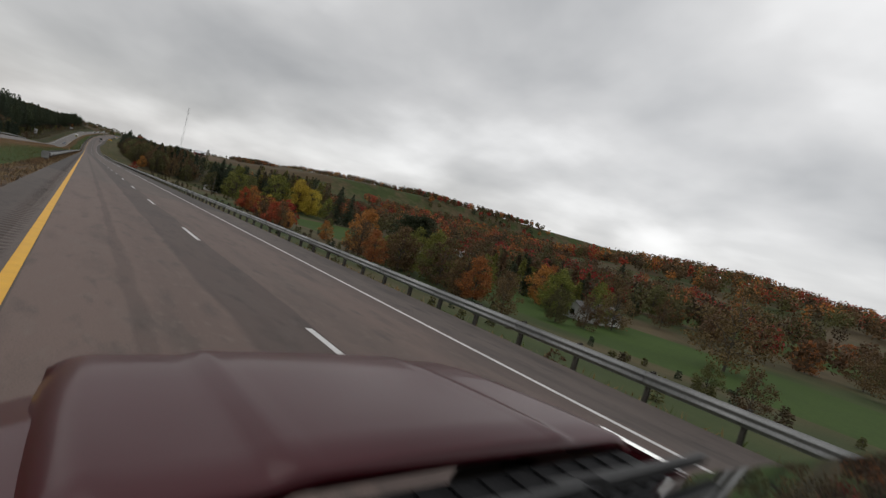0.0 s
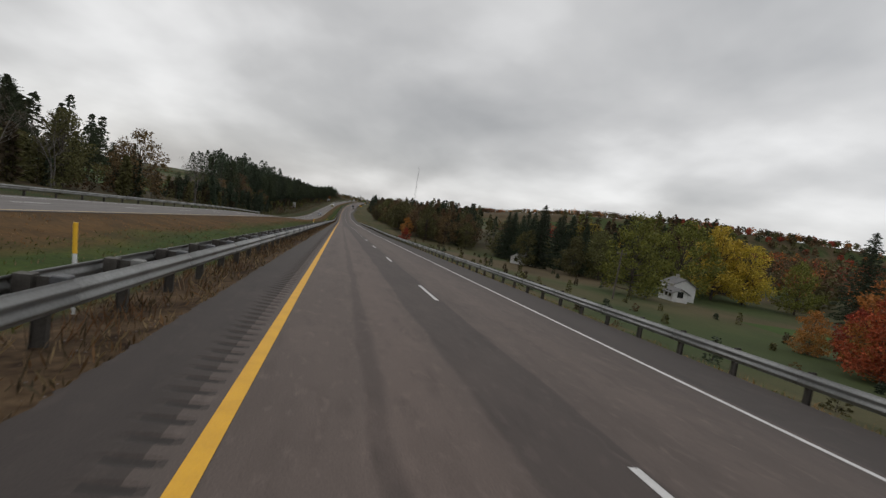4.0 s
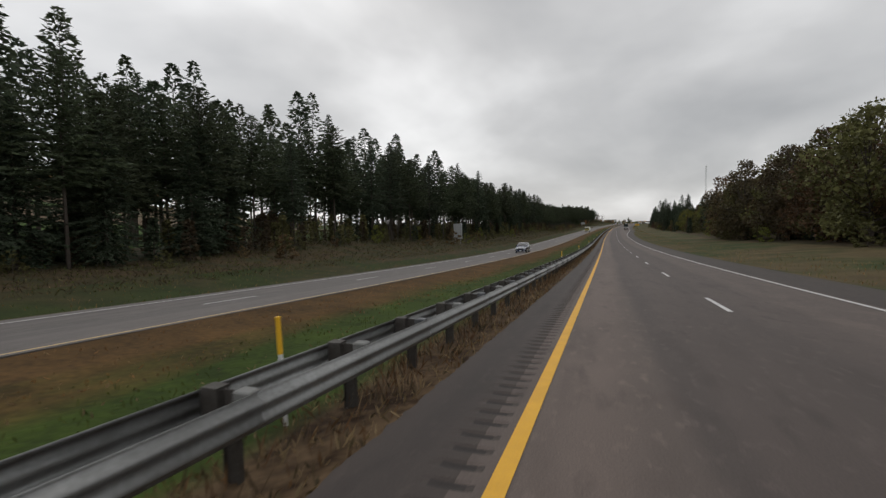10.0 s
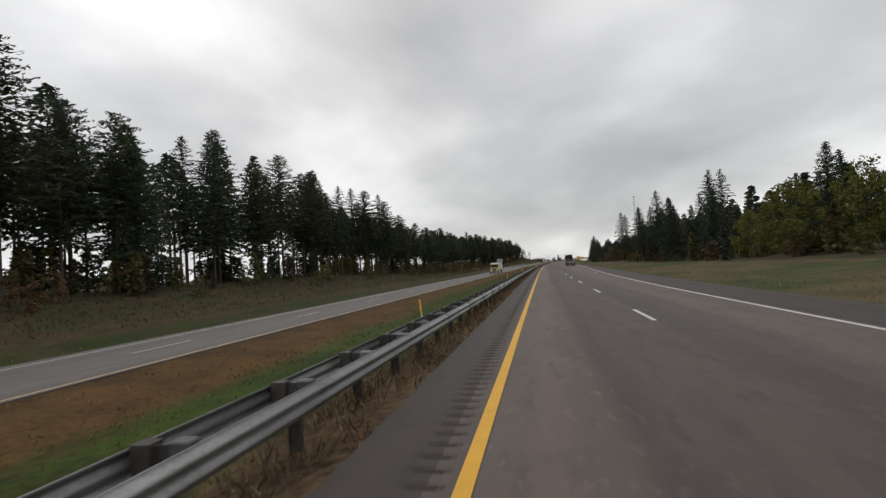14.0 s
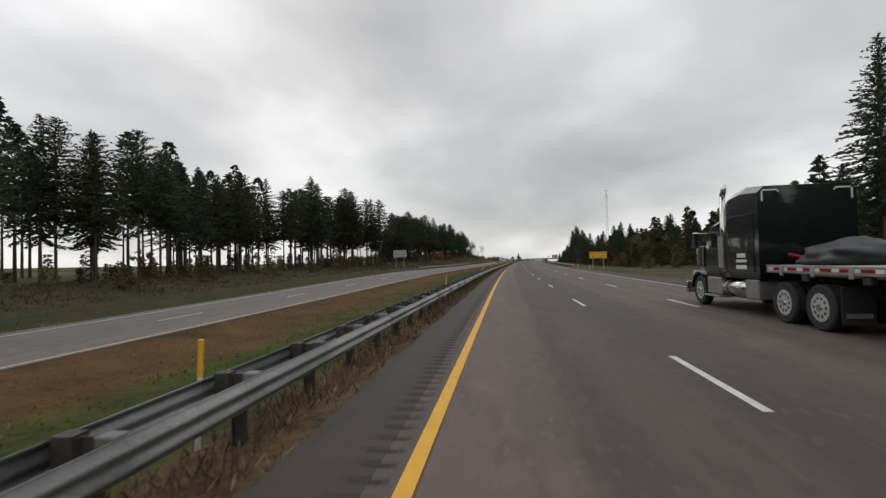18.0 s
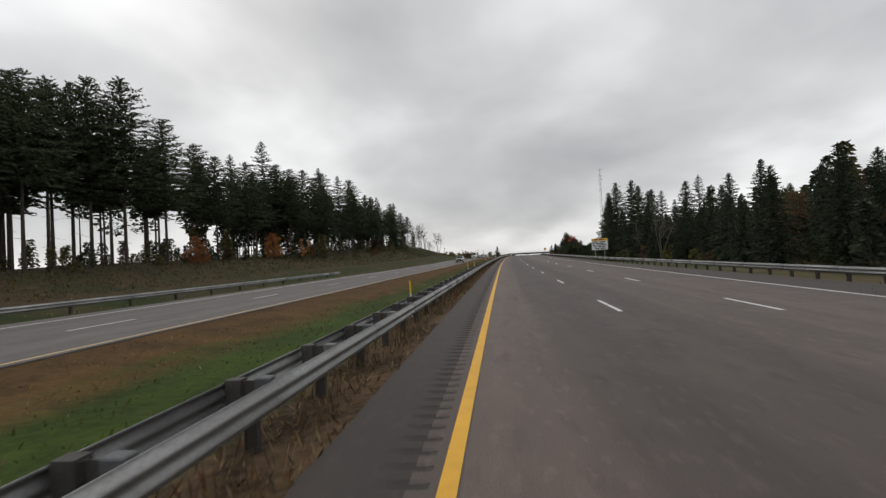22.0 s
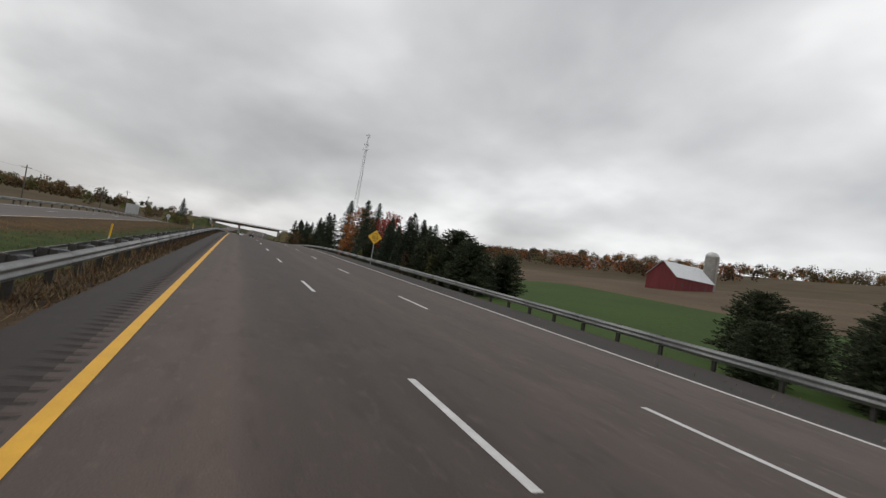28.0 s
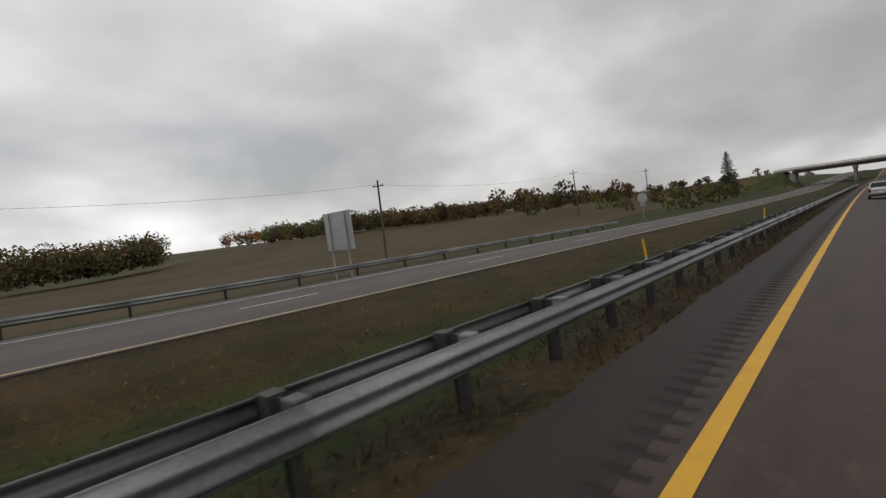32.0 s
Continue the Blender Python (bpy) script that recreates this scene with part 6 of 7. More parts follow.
def house(label, s, d, spin, L, W, E, R, wall, roof, lift=0.0):
    t = tagged(new("house"), label, "house")
    t.matrix_basis = here(s, d, ground(s, d) + lift, spin)
    part("wall", prism_bm(-L, L, -W, W, -1.5, E, R), wall, t)
    part("roof", roof_bm(-L, L, -W, W, E, R), roof, t)
    part("chimney", box_bm(L * 0.3, L * 0.3 + 0.6, -0.3, 0.3, R - 0.8, R + 0.7, 0.02), CONCRETE, t)
    for y, out in ((-W, -1), (W, 1)):
        for x in (-L * 0.65, -L * 0.1, L * 0.6):
            w = part("window", box_bm(x - 0.45, x + 0.45, y + out * 0.004 - 0.03, y + out * 0.004 + 0.03, 1.0, 2.2), GLASS, t)
            part("window_frame", box_bm(x - 0.55, x + 0.55, y + out * 0.02 - 0.03, y + out * 0.02 + 0.03, 0.9, 1.0), SIDING, t)
    for x, out in ((-L, -1), (L, 1)):
        part("window", box_bm(x + out * 0.004 - 0.03, x + out * 0.004 + 0.03, -0.6, 0.6, 1.0, 2.2), GLASS, t)
    part("door", box_bm(L * 0.25 - 0.45, L * 0.25 + 0.45, -W - 0.04, -W + 0.02, 0, 2.05, 0.01), BLACK_TRIM, t)


house("white weathered cottage among trees in the valley", 288, 58, 30, 3.0, 2.2, 2.2, 3.4, SIDING, SHINGLE)
house("white two-storey house below the road with a grey roof", 236, 73, 75, 2.8, 2.4, 3.4, 4.7, SIDING, SHINGLE)
house("low pale garden shed beside the house", 231, 68, 80, 2.6, 1.6, 1.9, 2.7, SIDING, SHINGLE)
house("white bungalow in the valley among autumn trees", 111, 80, 20, 6.0, 3.5, 2.7, 4.6, SIDING, SHINGLE)
house("long white mobile home on the hillside", 175, 150, 10, 9.0, 2.4, 2.6, 3.4, SIDING, WHITE_METAL)
house("white house in the valley with a low roof", 60, 95, -10, 6.0, 3.5, 2.6, 4.2, SIDING, SHINGLE)
house("small white barn roof beside the far trees", 1420, 70, 10, 8, 5, 3.0, 6.0, SIDING, WHITE_METAL)
house("white farmhouse at the edge of the woods on the hill", 1420, 300, 0, 6, 4, 5, 7.5, SIDING, SHINGLE)

# ---- vehicles ----


def paint(name, colour):
    return material(name, colour, 0.22, 0.25, second=tuple(0.85 * c for c in colour), scale=1.5, fine=400, coat=1.0)


def wheel(parent, x, y, r, w, out, rim=None, dual=False):
    """One wheel: tyre with rim, hub and nuts; out is the side that it faces."""
    tyre = bmesh.new()
    prof = [(r * 0.62, -w / 2), (r * 0.92, -w / 2), (r, -w * 0.36), (r, w * 0.36), (r * 0.92, w / 2), (r * 0.62, w / 2)]
    rings = []
    for i in range(24):
        a = 2 * math.pi * i / 24
        rings.append([(x + v, y + q * math.cos(a), r + q * math.sin(a)) for q, v in prof])
    tyre = loft_bm(rings + [rings[0]], closed=True, caps=False)
    bmesh.ops.remove_doubles(tyre, verts=tyre.verts[:], dist=1e-5)
    wh = part("wheel", tyre, RUBBER, parent, "black tyre", smooth=False)
    face = x + out * w * 0.30
    rim_bm = tube_bm((x - out * w * 0.3, y, r), (face, y, r), r * 0.60, r * 0.60, 24)
    part("rim", rim_bm, RIM, wh, "bright metal rim")
    lip = tube_bm((x + out * w * 0.36, y, r), (x + out * w * 0.47, y, r), r * 0.66, r * 0.64, 24)
    well = tube_bm((x + out * w * 0.475, y, r), (x + out * w * 0.478, y, r), r * 0.57, r * 0.57, 24)
    part("rim_lip", lip, RIM, wh, "bright rim flange")
    part("rim_well", well, BLACK_TRIM if r < 0.45 else RIM, wh, "recessed wheel centre")
    hub = tube_bm((face, y, r), (x + out * (w * 0.48 + 0.035), y, r), r * 0.2, r * 0.15, 12)
    part("hub", hub, rim or ALU, wh)
    n = 6 if r < 0.45 else 10
    holes = bmesh.new()
    for i in range(n):
        a = 2 * math.pi * i / n
        cy, cz = y + r * 0.40 * math.cos(a), r + r * 0.40 * math.sin(a)
        rim_face = x + out * w * 0.478
        if r < 0.45:
            spoke = loft_bm([[(rim_face + out * 0.012, y + q * math.cos(a) - t_ * math.sin(a), r + q * math.sin(a) + t_ * math.cos(a)) for t_ in (-wide, wide)] + [(rim_face + out * 0.002, y + q * math.cos(a) - t_ * math.sin(a), r + q * math.sin(a) + t_ * math.cos(a)) for t_ in (wide, -wide)] for q, wide in ((r * 0.15, r * 0.10), (r * 0.58, r * 0.085))])
            part("spoke", spoke, RIM, wh)
        else:
            tube_bm((rim_face + out * 0.001, cy, cz), (rim_face + out * 0.004, cy, cz), r * 0.075, r * 0.075, 10, holes)
    if r >= 0.45:
        part("hand_holes", holes, BLACK_TRIM, wh)
    else:
        holes.free()
    return wh


def car(label, m, colour, style, name="car", rear_view=False):
    """A car built facing +y: body, cabin, glass, lamps, wheels. style holds length, width, hood, belt and roof heights and the cabin's stations."""
    t = tagged(new(name), label, "car")
    t.matrix_basis = m
    L, W, hood, belt, roof = style["L"], style["W"] / 2, style["hood"], style["belt"], style["roof"]
    c0, c1, c2, c3 = style["cabin"]  # rear foot, rear top, front top, front foot
    body = paint("car_paint", colour)
    lo = style.get("low", 0.28)

    def ring(y, w, top, bottom=lo):
        return [(-w * 0.90, y, bottom), (-w, y, bottom + 0.14), (-w, y, top - 0.16), (-w * 0.93, y, top - 0.02), (-w * 0.5, y, top + 0.015), (w * 0.5, y, top + 0.015), (w * 0.93, y, top - 0.02), (w, y, top - 0.16), (w, y, bottom + 0.14), (w * 0.90, y, bottom)]

    h = L / 2
    rings = [ring(-h, W * 0.86, belt - 0.12, lo + 0.12), ring(-h + 0.12, W * 0.96, belt - 0.02, lo + 0.02), ring(-h + 0.6, W, belt), ring(c0 + 0.2, W, belt), ring(0, W, belt), ring(c3, W, hood + 0.08), ring(h - 0.9, W, hood), ring(h - 0.25, W * 0.97, hood - 0.10), ring(h - 0.06, W * 0.88, hood - 0.22, lo + 0.06), ring(h, W * 0.80, hood - 0.30, lo + 0.14)]
    part("body", loft_bm(rings), body, t, smooth=True).data.set_sharp_from_angle(angle=radians(38))

    def cab(y, w, z):
        return [(-w, y, z), (w, y, z)]

    wr = W * 0.78
    cabin = bmesh.new()
    stations = [(c0, W * 0.93, belt - 0.02), (c1, wr, roof), ((c1 + c2) / 2, wr, roof + 0.03), (c2, wr, roof - 0.01), (c3, W * 0.90, hood + 0.08)]
    top = [[cabin.verts.new(p) for p in ((-w, y, z), (-w * 0.85, y, z + 0.02), (w * 0.85, y, z + 0.02), (w, y, z))] for y, w, z in stations]
    low = [[cabin.verts.new((sg * W * 0.94, y, belt - 0.06)) for sg in (-1, 1)] for y, w, z in stations]
    for a, b, p, q in zip(top, top[1:], low, low[1:]):
        for i in range(3):
            cabin.faces.new((a[i], a[i + 1], b[i + 1], b[i]))
        cabin.faces.new((p[0], a[0], b[0], q[0]))
        cabin.faces.new((a[3], p[1], q[1], b[3]))
    bmesh.ops.recalc_face_normals(cabin, faces=cabin.faces[:])
    part("cabin", cabin, body, t)

    def pane(name_, pts, push):
        bm = bmesh.new()
        f = bm.faces.new([bm.verts.new(Vector(p) + Vector(push)) for p in pts])
        bmesh.ops.solidify(bm, geom=[f], thickness=0.006)
        part(name_, bm, GLASS, t)

    def lerp(a, b, k):
        return [u + (v - u) * k for u, v in zip(a, b)]

    for i0, i1, name_, push in ((4, 3, "windscreen", (0, 0.012, 0.016)), (0, 1, "rear_window", (0, -0.012, 0.016))):
        (ya, wa, za), (yb, wb, zb) = stations[i0], stations[i1]
        q = [lerp((x * wa * 0.88, ya, za + 0.02), (x * wb * 0.86, yb, zb + 0.02), k) for x, k in ((-1, 0.10), (1, 0.10), (1, 0.93), (-1, 0.93))]
        pane(name_, q, push)
    mid = (c1 + c2) / 2
    spans = [(c2 + 0.55, mid + 0.05), (mid - 0.05, c1 + 0.25)] + ([(c1 + 0.15, c0 + 0.35)] if style.get("third") else [])
    for sg in (-1, 1):
        for n_, (a, b) in enumerate(spans):
            za = roof - 0.09 if n_ else roof - 0.12
            front_low = a + (0.35 if n_ == 0 else 0.0)
            xs = W * 0.945, wr + 0.02
            pane("side_window", [(sg * xs[0], front_low, belt + 0.02), (sg * xs[0], b, belt + 0.02), (sg * xs[1], b, za), (sg * xs[1], a - (0.45 if n_ == 0 else 0), za)], (sg * 0.012, 0, 0))
        part("mirror", box_bm(sg * (W + 0.02) - 0.1, sg * (W + 0.02) + 0.1, c3 - 0.35, c3 - 0.22, belt + 0.02, belt + 0.18, 0.03, 2), body, t)
        part("headlamp", box_bm(sg * W * 0.68 - 0.20, sg * W * 0.68 + 0.20, h - 0.24, h - 0.01, hood - 0.36, hood - 0.15, 0.03, 2), LAMP_CLEAR, t, "clear headlamp")
        part("fog_lamp", tube_bm((sg * W * 0.66, h + 0.03, lo + 0.14), (sg * W * 0.66, h + 0.06, lo + 0.14), 0.07, 0.07, 12), LAMP_CLEAR, t)
        part("tail_lamp", box_bm(sg * W * 0.84 - 0.1, sg * W * 0.84 + 0.1, -h - 0.012, -h + 0.12, belt - 0.42, belt - 0.06, 0.02), LAMP_RED, t, "red tail lamp")
        part("sill", box_bm(sg * W * 0.96 - 0.03, sg * W * 0.96 + 0.03, -h * 0.52, h * 0.5, lo - 0.04, lo + 0.12, 0.01), BLACK_TRIM, t)
        part("door_handle", box_bm(sg * (W + 0.012) - 0.015, sg * (W + 0.012) + 0.015, mid + 0.12, mid + 0.32, belt - 0.2, belt - 0.16), CHROME if style.get("chrome") else body, t)
        part("roof_rail", box_bm(sg * wr * 0.9 - 0.02, sg * wr * 0.9 + 0.02, c1 + 0.1, c2 - 0.1, roof + 0.04, roof + 0.09), BLACK_TRIM, t) if style.get("rails") else None
        for y in (h - style["front"], -h + style["rear"]):
            part("wheel_arch", tube_bm((sg * (W - 0.05), y, style["r"]), (sg * (W + 0.006), y, style["r"]), style["r"] * 1.10, style["r"] * 1.10, 24), RUBBER, t)
            wheel(t, sg * (W - 0.075), y, style["r"], 0.21, sg)
    part("grille", box_bm(-W * 0.46, W * 0.46, h - 0.06, h + 0.012, hood - 0.46, hood - 0.2, 0.02), CHROME if style.get("chrome") else BLACK_TRIM, t)
    part("grille_mesh", box_bm(-W * 0.42, W * 0.42, h - 0.02, h + 0.022, hood - 0.43, hood - 0.23, 0.01), BLACK_TRIM, t)
    part("front_bumper", box_bm(-W * 0.88, W * 0.88, h - 0.16, h + 0.05, lo + 0.02, lo + 0.24, 0.04, 2), BLACK_TRIM if style.get("rails") else body, t)
    part("rear_bumper", box_bm(-W * 0.90, W * 0.90, -h - 0.06, -h + 0.16, lo + 0.02, lo + 0.26, 0.04, 2), BLACK_TRIM, t)
    for y, out in ((h + 0.055, 1), (-h - 0.02, -1)):
        part("number_plate", box_bm(-0.16, 0.16, y - 0.008, y + 0.008, lo + 0.08 if out > 0 else belt - 0.45, lo + 0.22 if out > 0 else belt - 0.31), SIGN_WHITE, t)
    return t


SUV = dict(L=4.75, W=1.90, hood=1.12, belt=1.16, roof=1.76, cabin=(-2.25, -1.95, 0.35, 1.05), third=True, rails=True, chrome=True, front=0.95, rear=1.0, r=0.37)
CROSSOVER = dict(L=4.3, W=1.80, hood=1.02, belt=1.08, roof=1.60, cabin=(-2.0, -1.45, 0.15, 1.05), third=False, chrome=True, front=0.88, rear=0.85, r=0.35)
SEDAN = dict(L=4.7, W=1.80, hood=0.92, belt=0.98, roof=1.44, cabin=(-1.8, -0.95, 0.2, 1.15), front=0.95, rear=1.0, r=0.33)
VAN = dict(L=5.6, W=2.05, hood=1.35, belt=1.45, roof=2.55, cabin=(-2.75, -2.7, 1.1, 1.75), front=0.9, rear=1.2, r=0.36)


def on_road(s, d, spin=0.0, level=fall):
    return here(s, d, level(s, d) + 0.004) @ Matrix.Rotation(radians(ease(GRADE, s)), 4, "X") @ Matrix.Rotation(radians(spin), 4, "Z")


def oncoming(s, d):
    return here(s, d, far_height(s, d) + 0.004, 180)


car("black sport utility vehicle with roof rails and chrome grille", oncoming(972.6, -12.5), (0.004, 0.006, 0.006), SUV)
car("dark blue crossover on the opposite carriageway", oncoming(459, -12.6), (0.012, 0.026, 0.07), CROSSOVER)
car("white high-roofed van on the opposite carriageway", oncoming(1050, -16.2), (0.62, 0.62, 0.62), VAN, "van")
car("dark grey saloon car on the opposite carriageway", oncoming(1042, -12.4), (0.03, 0.031, 0.032), SEDAN)
car("silver pickup-sized car on the opposite carriageway", oncoming(1100, -16.3), (0.30, 0.31, 0.32), SUV)
car("white crossover seen from behind in the inner lane", on_road(1268, 1.9), (0.55, 0.56, 0.57), CROSSOVER)
car("dark maroon sport utility vehicle seen from behind in the middle lane", on_road(1275, 5.6), (0.028, 0.014, 0.016), SUV)


def strip_stripes(parent, a, b, x, z, h, n, out):
    """Red and white conspicuity tape along a side."""
    for i in range(n):
        y0, y1 = a + (b - a) * i / n, a + (b - a) * (i + 0.62) / n
        part("reflective_tape", box_bm(x - 0.003, x + 0.003, y0, y1, z - h / 2, z + h / 2), LAMP_RED, parent, "red reflective tape")
        part("reflective_tape", box_bm(x - 0.003, x + 0.003, y1, a + (b - a) * (i + 1) / n, z - h / 2, z + h / 2), SIGN_WHITE, parent, "white reflective tape")


TRUCK_BLACK = paint("truck_paint", (0.006, 0.010, 0.010))


def tractor(m):
    """A conventional sleeper cab facing +y, its origin on the road below the front axle's left wheel line, x to the right."""
    t = tagged(new("truck_tractor"), "black long-nosed sleeper cab lorry with chrome stacks and tanks", "lorry")
    t.matrix_basis = m
    W = 1.22

    def ring(y, w, z0, z1, r=0.12):
        return [(-w, y, z0), (-w, y, z1 - r), (-w + r, y, z1), (w - r, y, z1), (w, y, z1 - r), (w, y, z0)]

    part("hood", loft_bm([ring(-0.35, 0.98, 1.0, 2.05), ring(0.3, 0.92, 0.95, 1.95), ring(0.95, 0.80, 0.9, 1.80), ring(1.12, 0.70, 0.95, 1.68)]), TRUCK_BLACK, t)
    part("grille", box_bm(-0.55, 0.55, 1.10, 1.17, 0.85, 1.66, 0.04), CHROME, t, "chrome grille")
    part("cab", loft_bm([ring(-2.05, W, 1.0, 2.95), ring(-1.2, W, 1.0, 2.80), ring(-0.85, W * 0.97, 1.0, 2.62), ring(-0.35, W * 0.90, 1.0, 2.02)]), TRUCK_BLACK, t)
    part("sleeper", loft_bm([ring(-4.15, W + 0.02, 1.05, 3.62, 0.18), ring(-3.2, W + 0.02, 1.05, 3.72, 0.2), ring(-2.4, W + 0.02, 1.05, 3.62, 0.2), ring(-1.75, W * 0.97, 1.05, 3.1, 0.2), ring(-1.3, W * 0.9, 1.05, 2.84, 0.2)]), TRUCK_BLACK, t)
    part("windscreen", loft_bm([[(-0.98, -0.42, 2.05), (0.98, -0.42, 2.05), (0.98, -0.40, 2.06), (-0.98, -0.40, 2.06)], [(-1.0, -0.87, 2.58), (1.0, -0.87, 2.58), (1.0, -0.85, 2.59), (-1.0, -0.85, 2.59)]]), GLASS, t)
    for sg in (-1, 1):
        part("door_window", box_bm(sg * (W + 0.004) - 0.012, sg * (W + 0.004) + 0.012, -1.75, -0.85, 2.02, 2.55, 0.005), GLASS, t)
        part("door_panel", box_bm(sg * (W + 0.004) - 0.01, sg * (W + 0.004) + 0.01, -1.8, -0.7, 1.05, 1.95, 0.005), TRUCK_BLACK, t)
        part("sleeper_panel", box_bm(sg * (W + 0.03) - 0.01, sg * (W + 0.03) + 0.01, -3.9, -2.4, 1.25, 2.9, 0.006), TRUCK_BLACK, t)
        part("text_bar", box_bm(sg * (W + 0.045) - 0.003, sg * (W + 0.045) + 0.003, -3.5, -2.9, 1.32, 1.44), SIGN_WHITE, t)
        part("text_bar", box_bm(sg * (W + 0.045) - 0.003, sg * (W + 0.045) + 0.003, -3.5, -2.9, 1.52, 1.60), SIGN_WHITE, t)
        part("text_bar", box_bm(sg * (W + 0.045) - 0.003, sg * (W + 0.045) + 0.003, -3.45, -2.95, 1.66, 1.78), SIGN_WHITE, t)
        stack = tube_bm((sg * (W - 0.02), -2.0, 1.2), (sg * (W - 0.02), -2.0, 3.65), 0.09, 0.09, 14)
        tube_bm((sg * (W - 0.02), -2.0, 3.62), (sg * (W - 0.02), -2.18, 3.95), 0.09, 0.08, 14, stack)
        part("exhaust_stack", stack, CHROME, t, "chrome exhaust stack", smooth=True)
        part("stack_guard", tube_bm((sg * (W + 0.06), -2.0, 1.35), (sg * (W + 0.06), -2.0, 2.35), 0.10, 0.10, 14), ALU, t)
        part("air_cleaner", tube_bm((sg * (W - 0.02), -0.30, 1.35), (sg * (W - 0.02), -0.30, 2.0), 0.17, 0.17, 16), CHROME, t)
        part("fuel_tank", tube_bm((sg * (W - 0.27), -3.25, 0.72), (sg * (W - 0.27), -1.85, 0.72), 0.30, 0.30, 20), CHROME, t, "polished fuel tank", smooth=True)
        for y in (-3.0, -2.1):
            part("tank_strap", tube_bm((sg * (W - 0.27), y - 0.03, 0.72), (sg * (W - 0.27), y + 0.03, 0.72), 0.306, 0.306, 20), ALU, t)
        part("step_box", box_bm(sg * (W - 0.25) - 0.27, sg * (W - 0.25) + 0.27, -1.80, -0.75, 0.48, 1.02, 0.02), ALU, t)
        part("step", box_bm(sg * (W - 0.1) - 0.2, sg * (W - 0.1) + 0.2, -1.8, -0.65, 0.38, 0.44, 0.01), ALU, t)
        part("tool_box", box_bm(sg * (W - 0.25) - 0.27, sg * (W - 0.25) + 0.27, -4.05, -3.32, 0.48, 1.02, 0.02), ALU, t)
        fender = loft_bm([[(sg * (W - 0.45), 0.66 * math.cos(a), 0.52 + 0.66 * math.sin(a)), (sg * (W + 0.02), 0.66 * math.cos(a), 0.52 + 0.66 * math.sin(a)), (sg * (W + 0.02), 0.61 * math.cos(a), 0.52 + 0.61 * math.sin(a)), (sg * (W - 0.45), 0.61 * math.cos(a), 0.52 + 0.61 * math.sin(a))] for a in [radians(5 + 10 * i) for i in range(18)]])
        part("fender", fender, TRUCK_BLACK, t)
        part("headlamp", box_bm(sg * 0.86 - 0.16, sg * 0.86 + 0.16, 0.92, 1.08, 0.95, 1.2, 0.04, 2), LAMP_CLEAR, t)
        part("mirror", box_bm(sg * (W + 0.32) - 0.11, sg * (W + 0.32) + 0.11, -0.72, -0.64, 2.0, 2.55, 0.03), CHROME, t)
        for z in (2.05, 2.5):
            part("mirror_arm", tube_bm((sg * W, -0.8, z), (sg * (W + 0.3), -0.68, z), 0.018, 0.018, 6), CHROME, t)
        for x0 in (0.70, 1.08):
            part("corner_tape", box_bm(sg * x0 - 0.02 if x0 < 1 else sg * 1.12 - 0.02, sg * x0 + 0.02 if x0 < 1 else sg * 1.12 + 0.02, -4.165, -4.158, 3.2 if x0 > 1 else 3.44, 3.48), SIGN_WHITE, t)
        part("corner_tape", box_bm(min(sg * 0.72, sg * 1.10), max(sg * 0.72, sg * 1.10), -4.165, -4.158, 3.484, 3.524), SIGN_WHITE, t)
        wheel(t, sg * (W - 0.16), 0, 0.52, 0.29, sg, CHROME)
        for y in (-5.15, -6.5):
            wheel(t, sg * (W - 0.16), y, 0.52, 0.29, sg, CHROME)
            wheel(t, sg * (W - 0.50), y, 0.52, 0.29, sg, CHROME)
        part("mud_flap", box_bm(sg * (W - 0.33) - 0.32, sg * (W - 0.33) + 0.32, -7.22, -7.20, 0.22, 1.0), RUBBER, t)
        part("mud_flap_badge", box_bm(sg * (W - 0.33) - 0.25, sg * (W - 0.33) + 0.25, -7.232, -7.224, 0.36, 0.46), ALU, t)
        part("frame_rail", box_bm(sg * 0.42 - 0.05, sg * 0.42 + 0.05, -7.1, 0.9, 0.72, 0.98), BLACK_TRIM, t)
    part("bumper", box_bm(-W, W, 1.18, 1.30, 0.35, 0.78, 0.04, 2), CHROME, t)
    part("fifth_wheel", box_bm(-0.45, 0.45, -6.3, -5.4, 1.0, 1.12, 0.03), BLACK_TRIM, t)
    part("air_hose", tube_bm((-0.55, -4.25, 1.72), (-0.2, -5.0, 1.52), 0.05, 0.05, 10), LAMP_RED, t, "red coiled air hose")
    part("air_hose", tube_bm((-0.2, -4.2, 1.5), (-0.1, -5.1, 1.3), 0.03, 0.03, 8), BLACK_TRIM, t)


DECK = material("weathered_deck_boards", (0.36, 0.35, 0.33), 0.8, 0.1, second=(0.24, 0.23, 0.215), scale=0.8, fine=14, bump=0.3, stretch=(6, 0.4, 1))


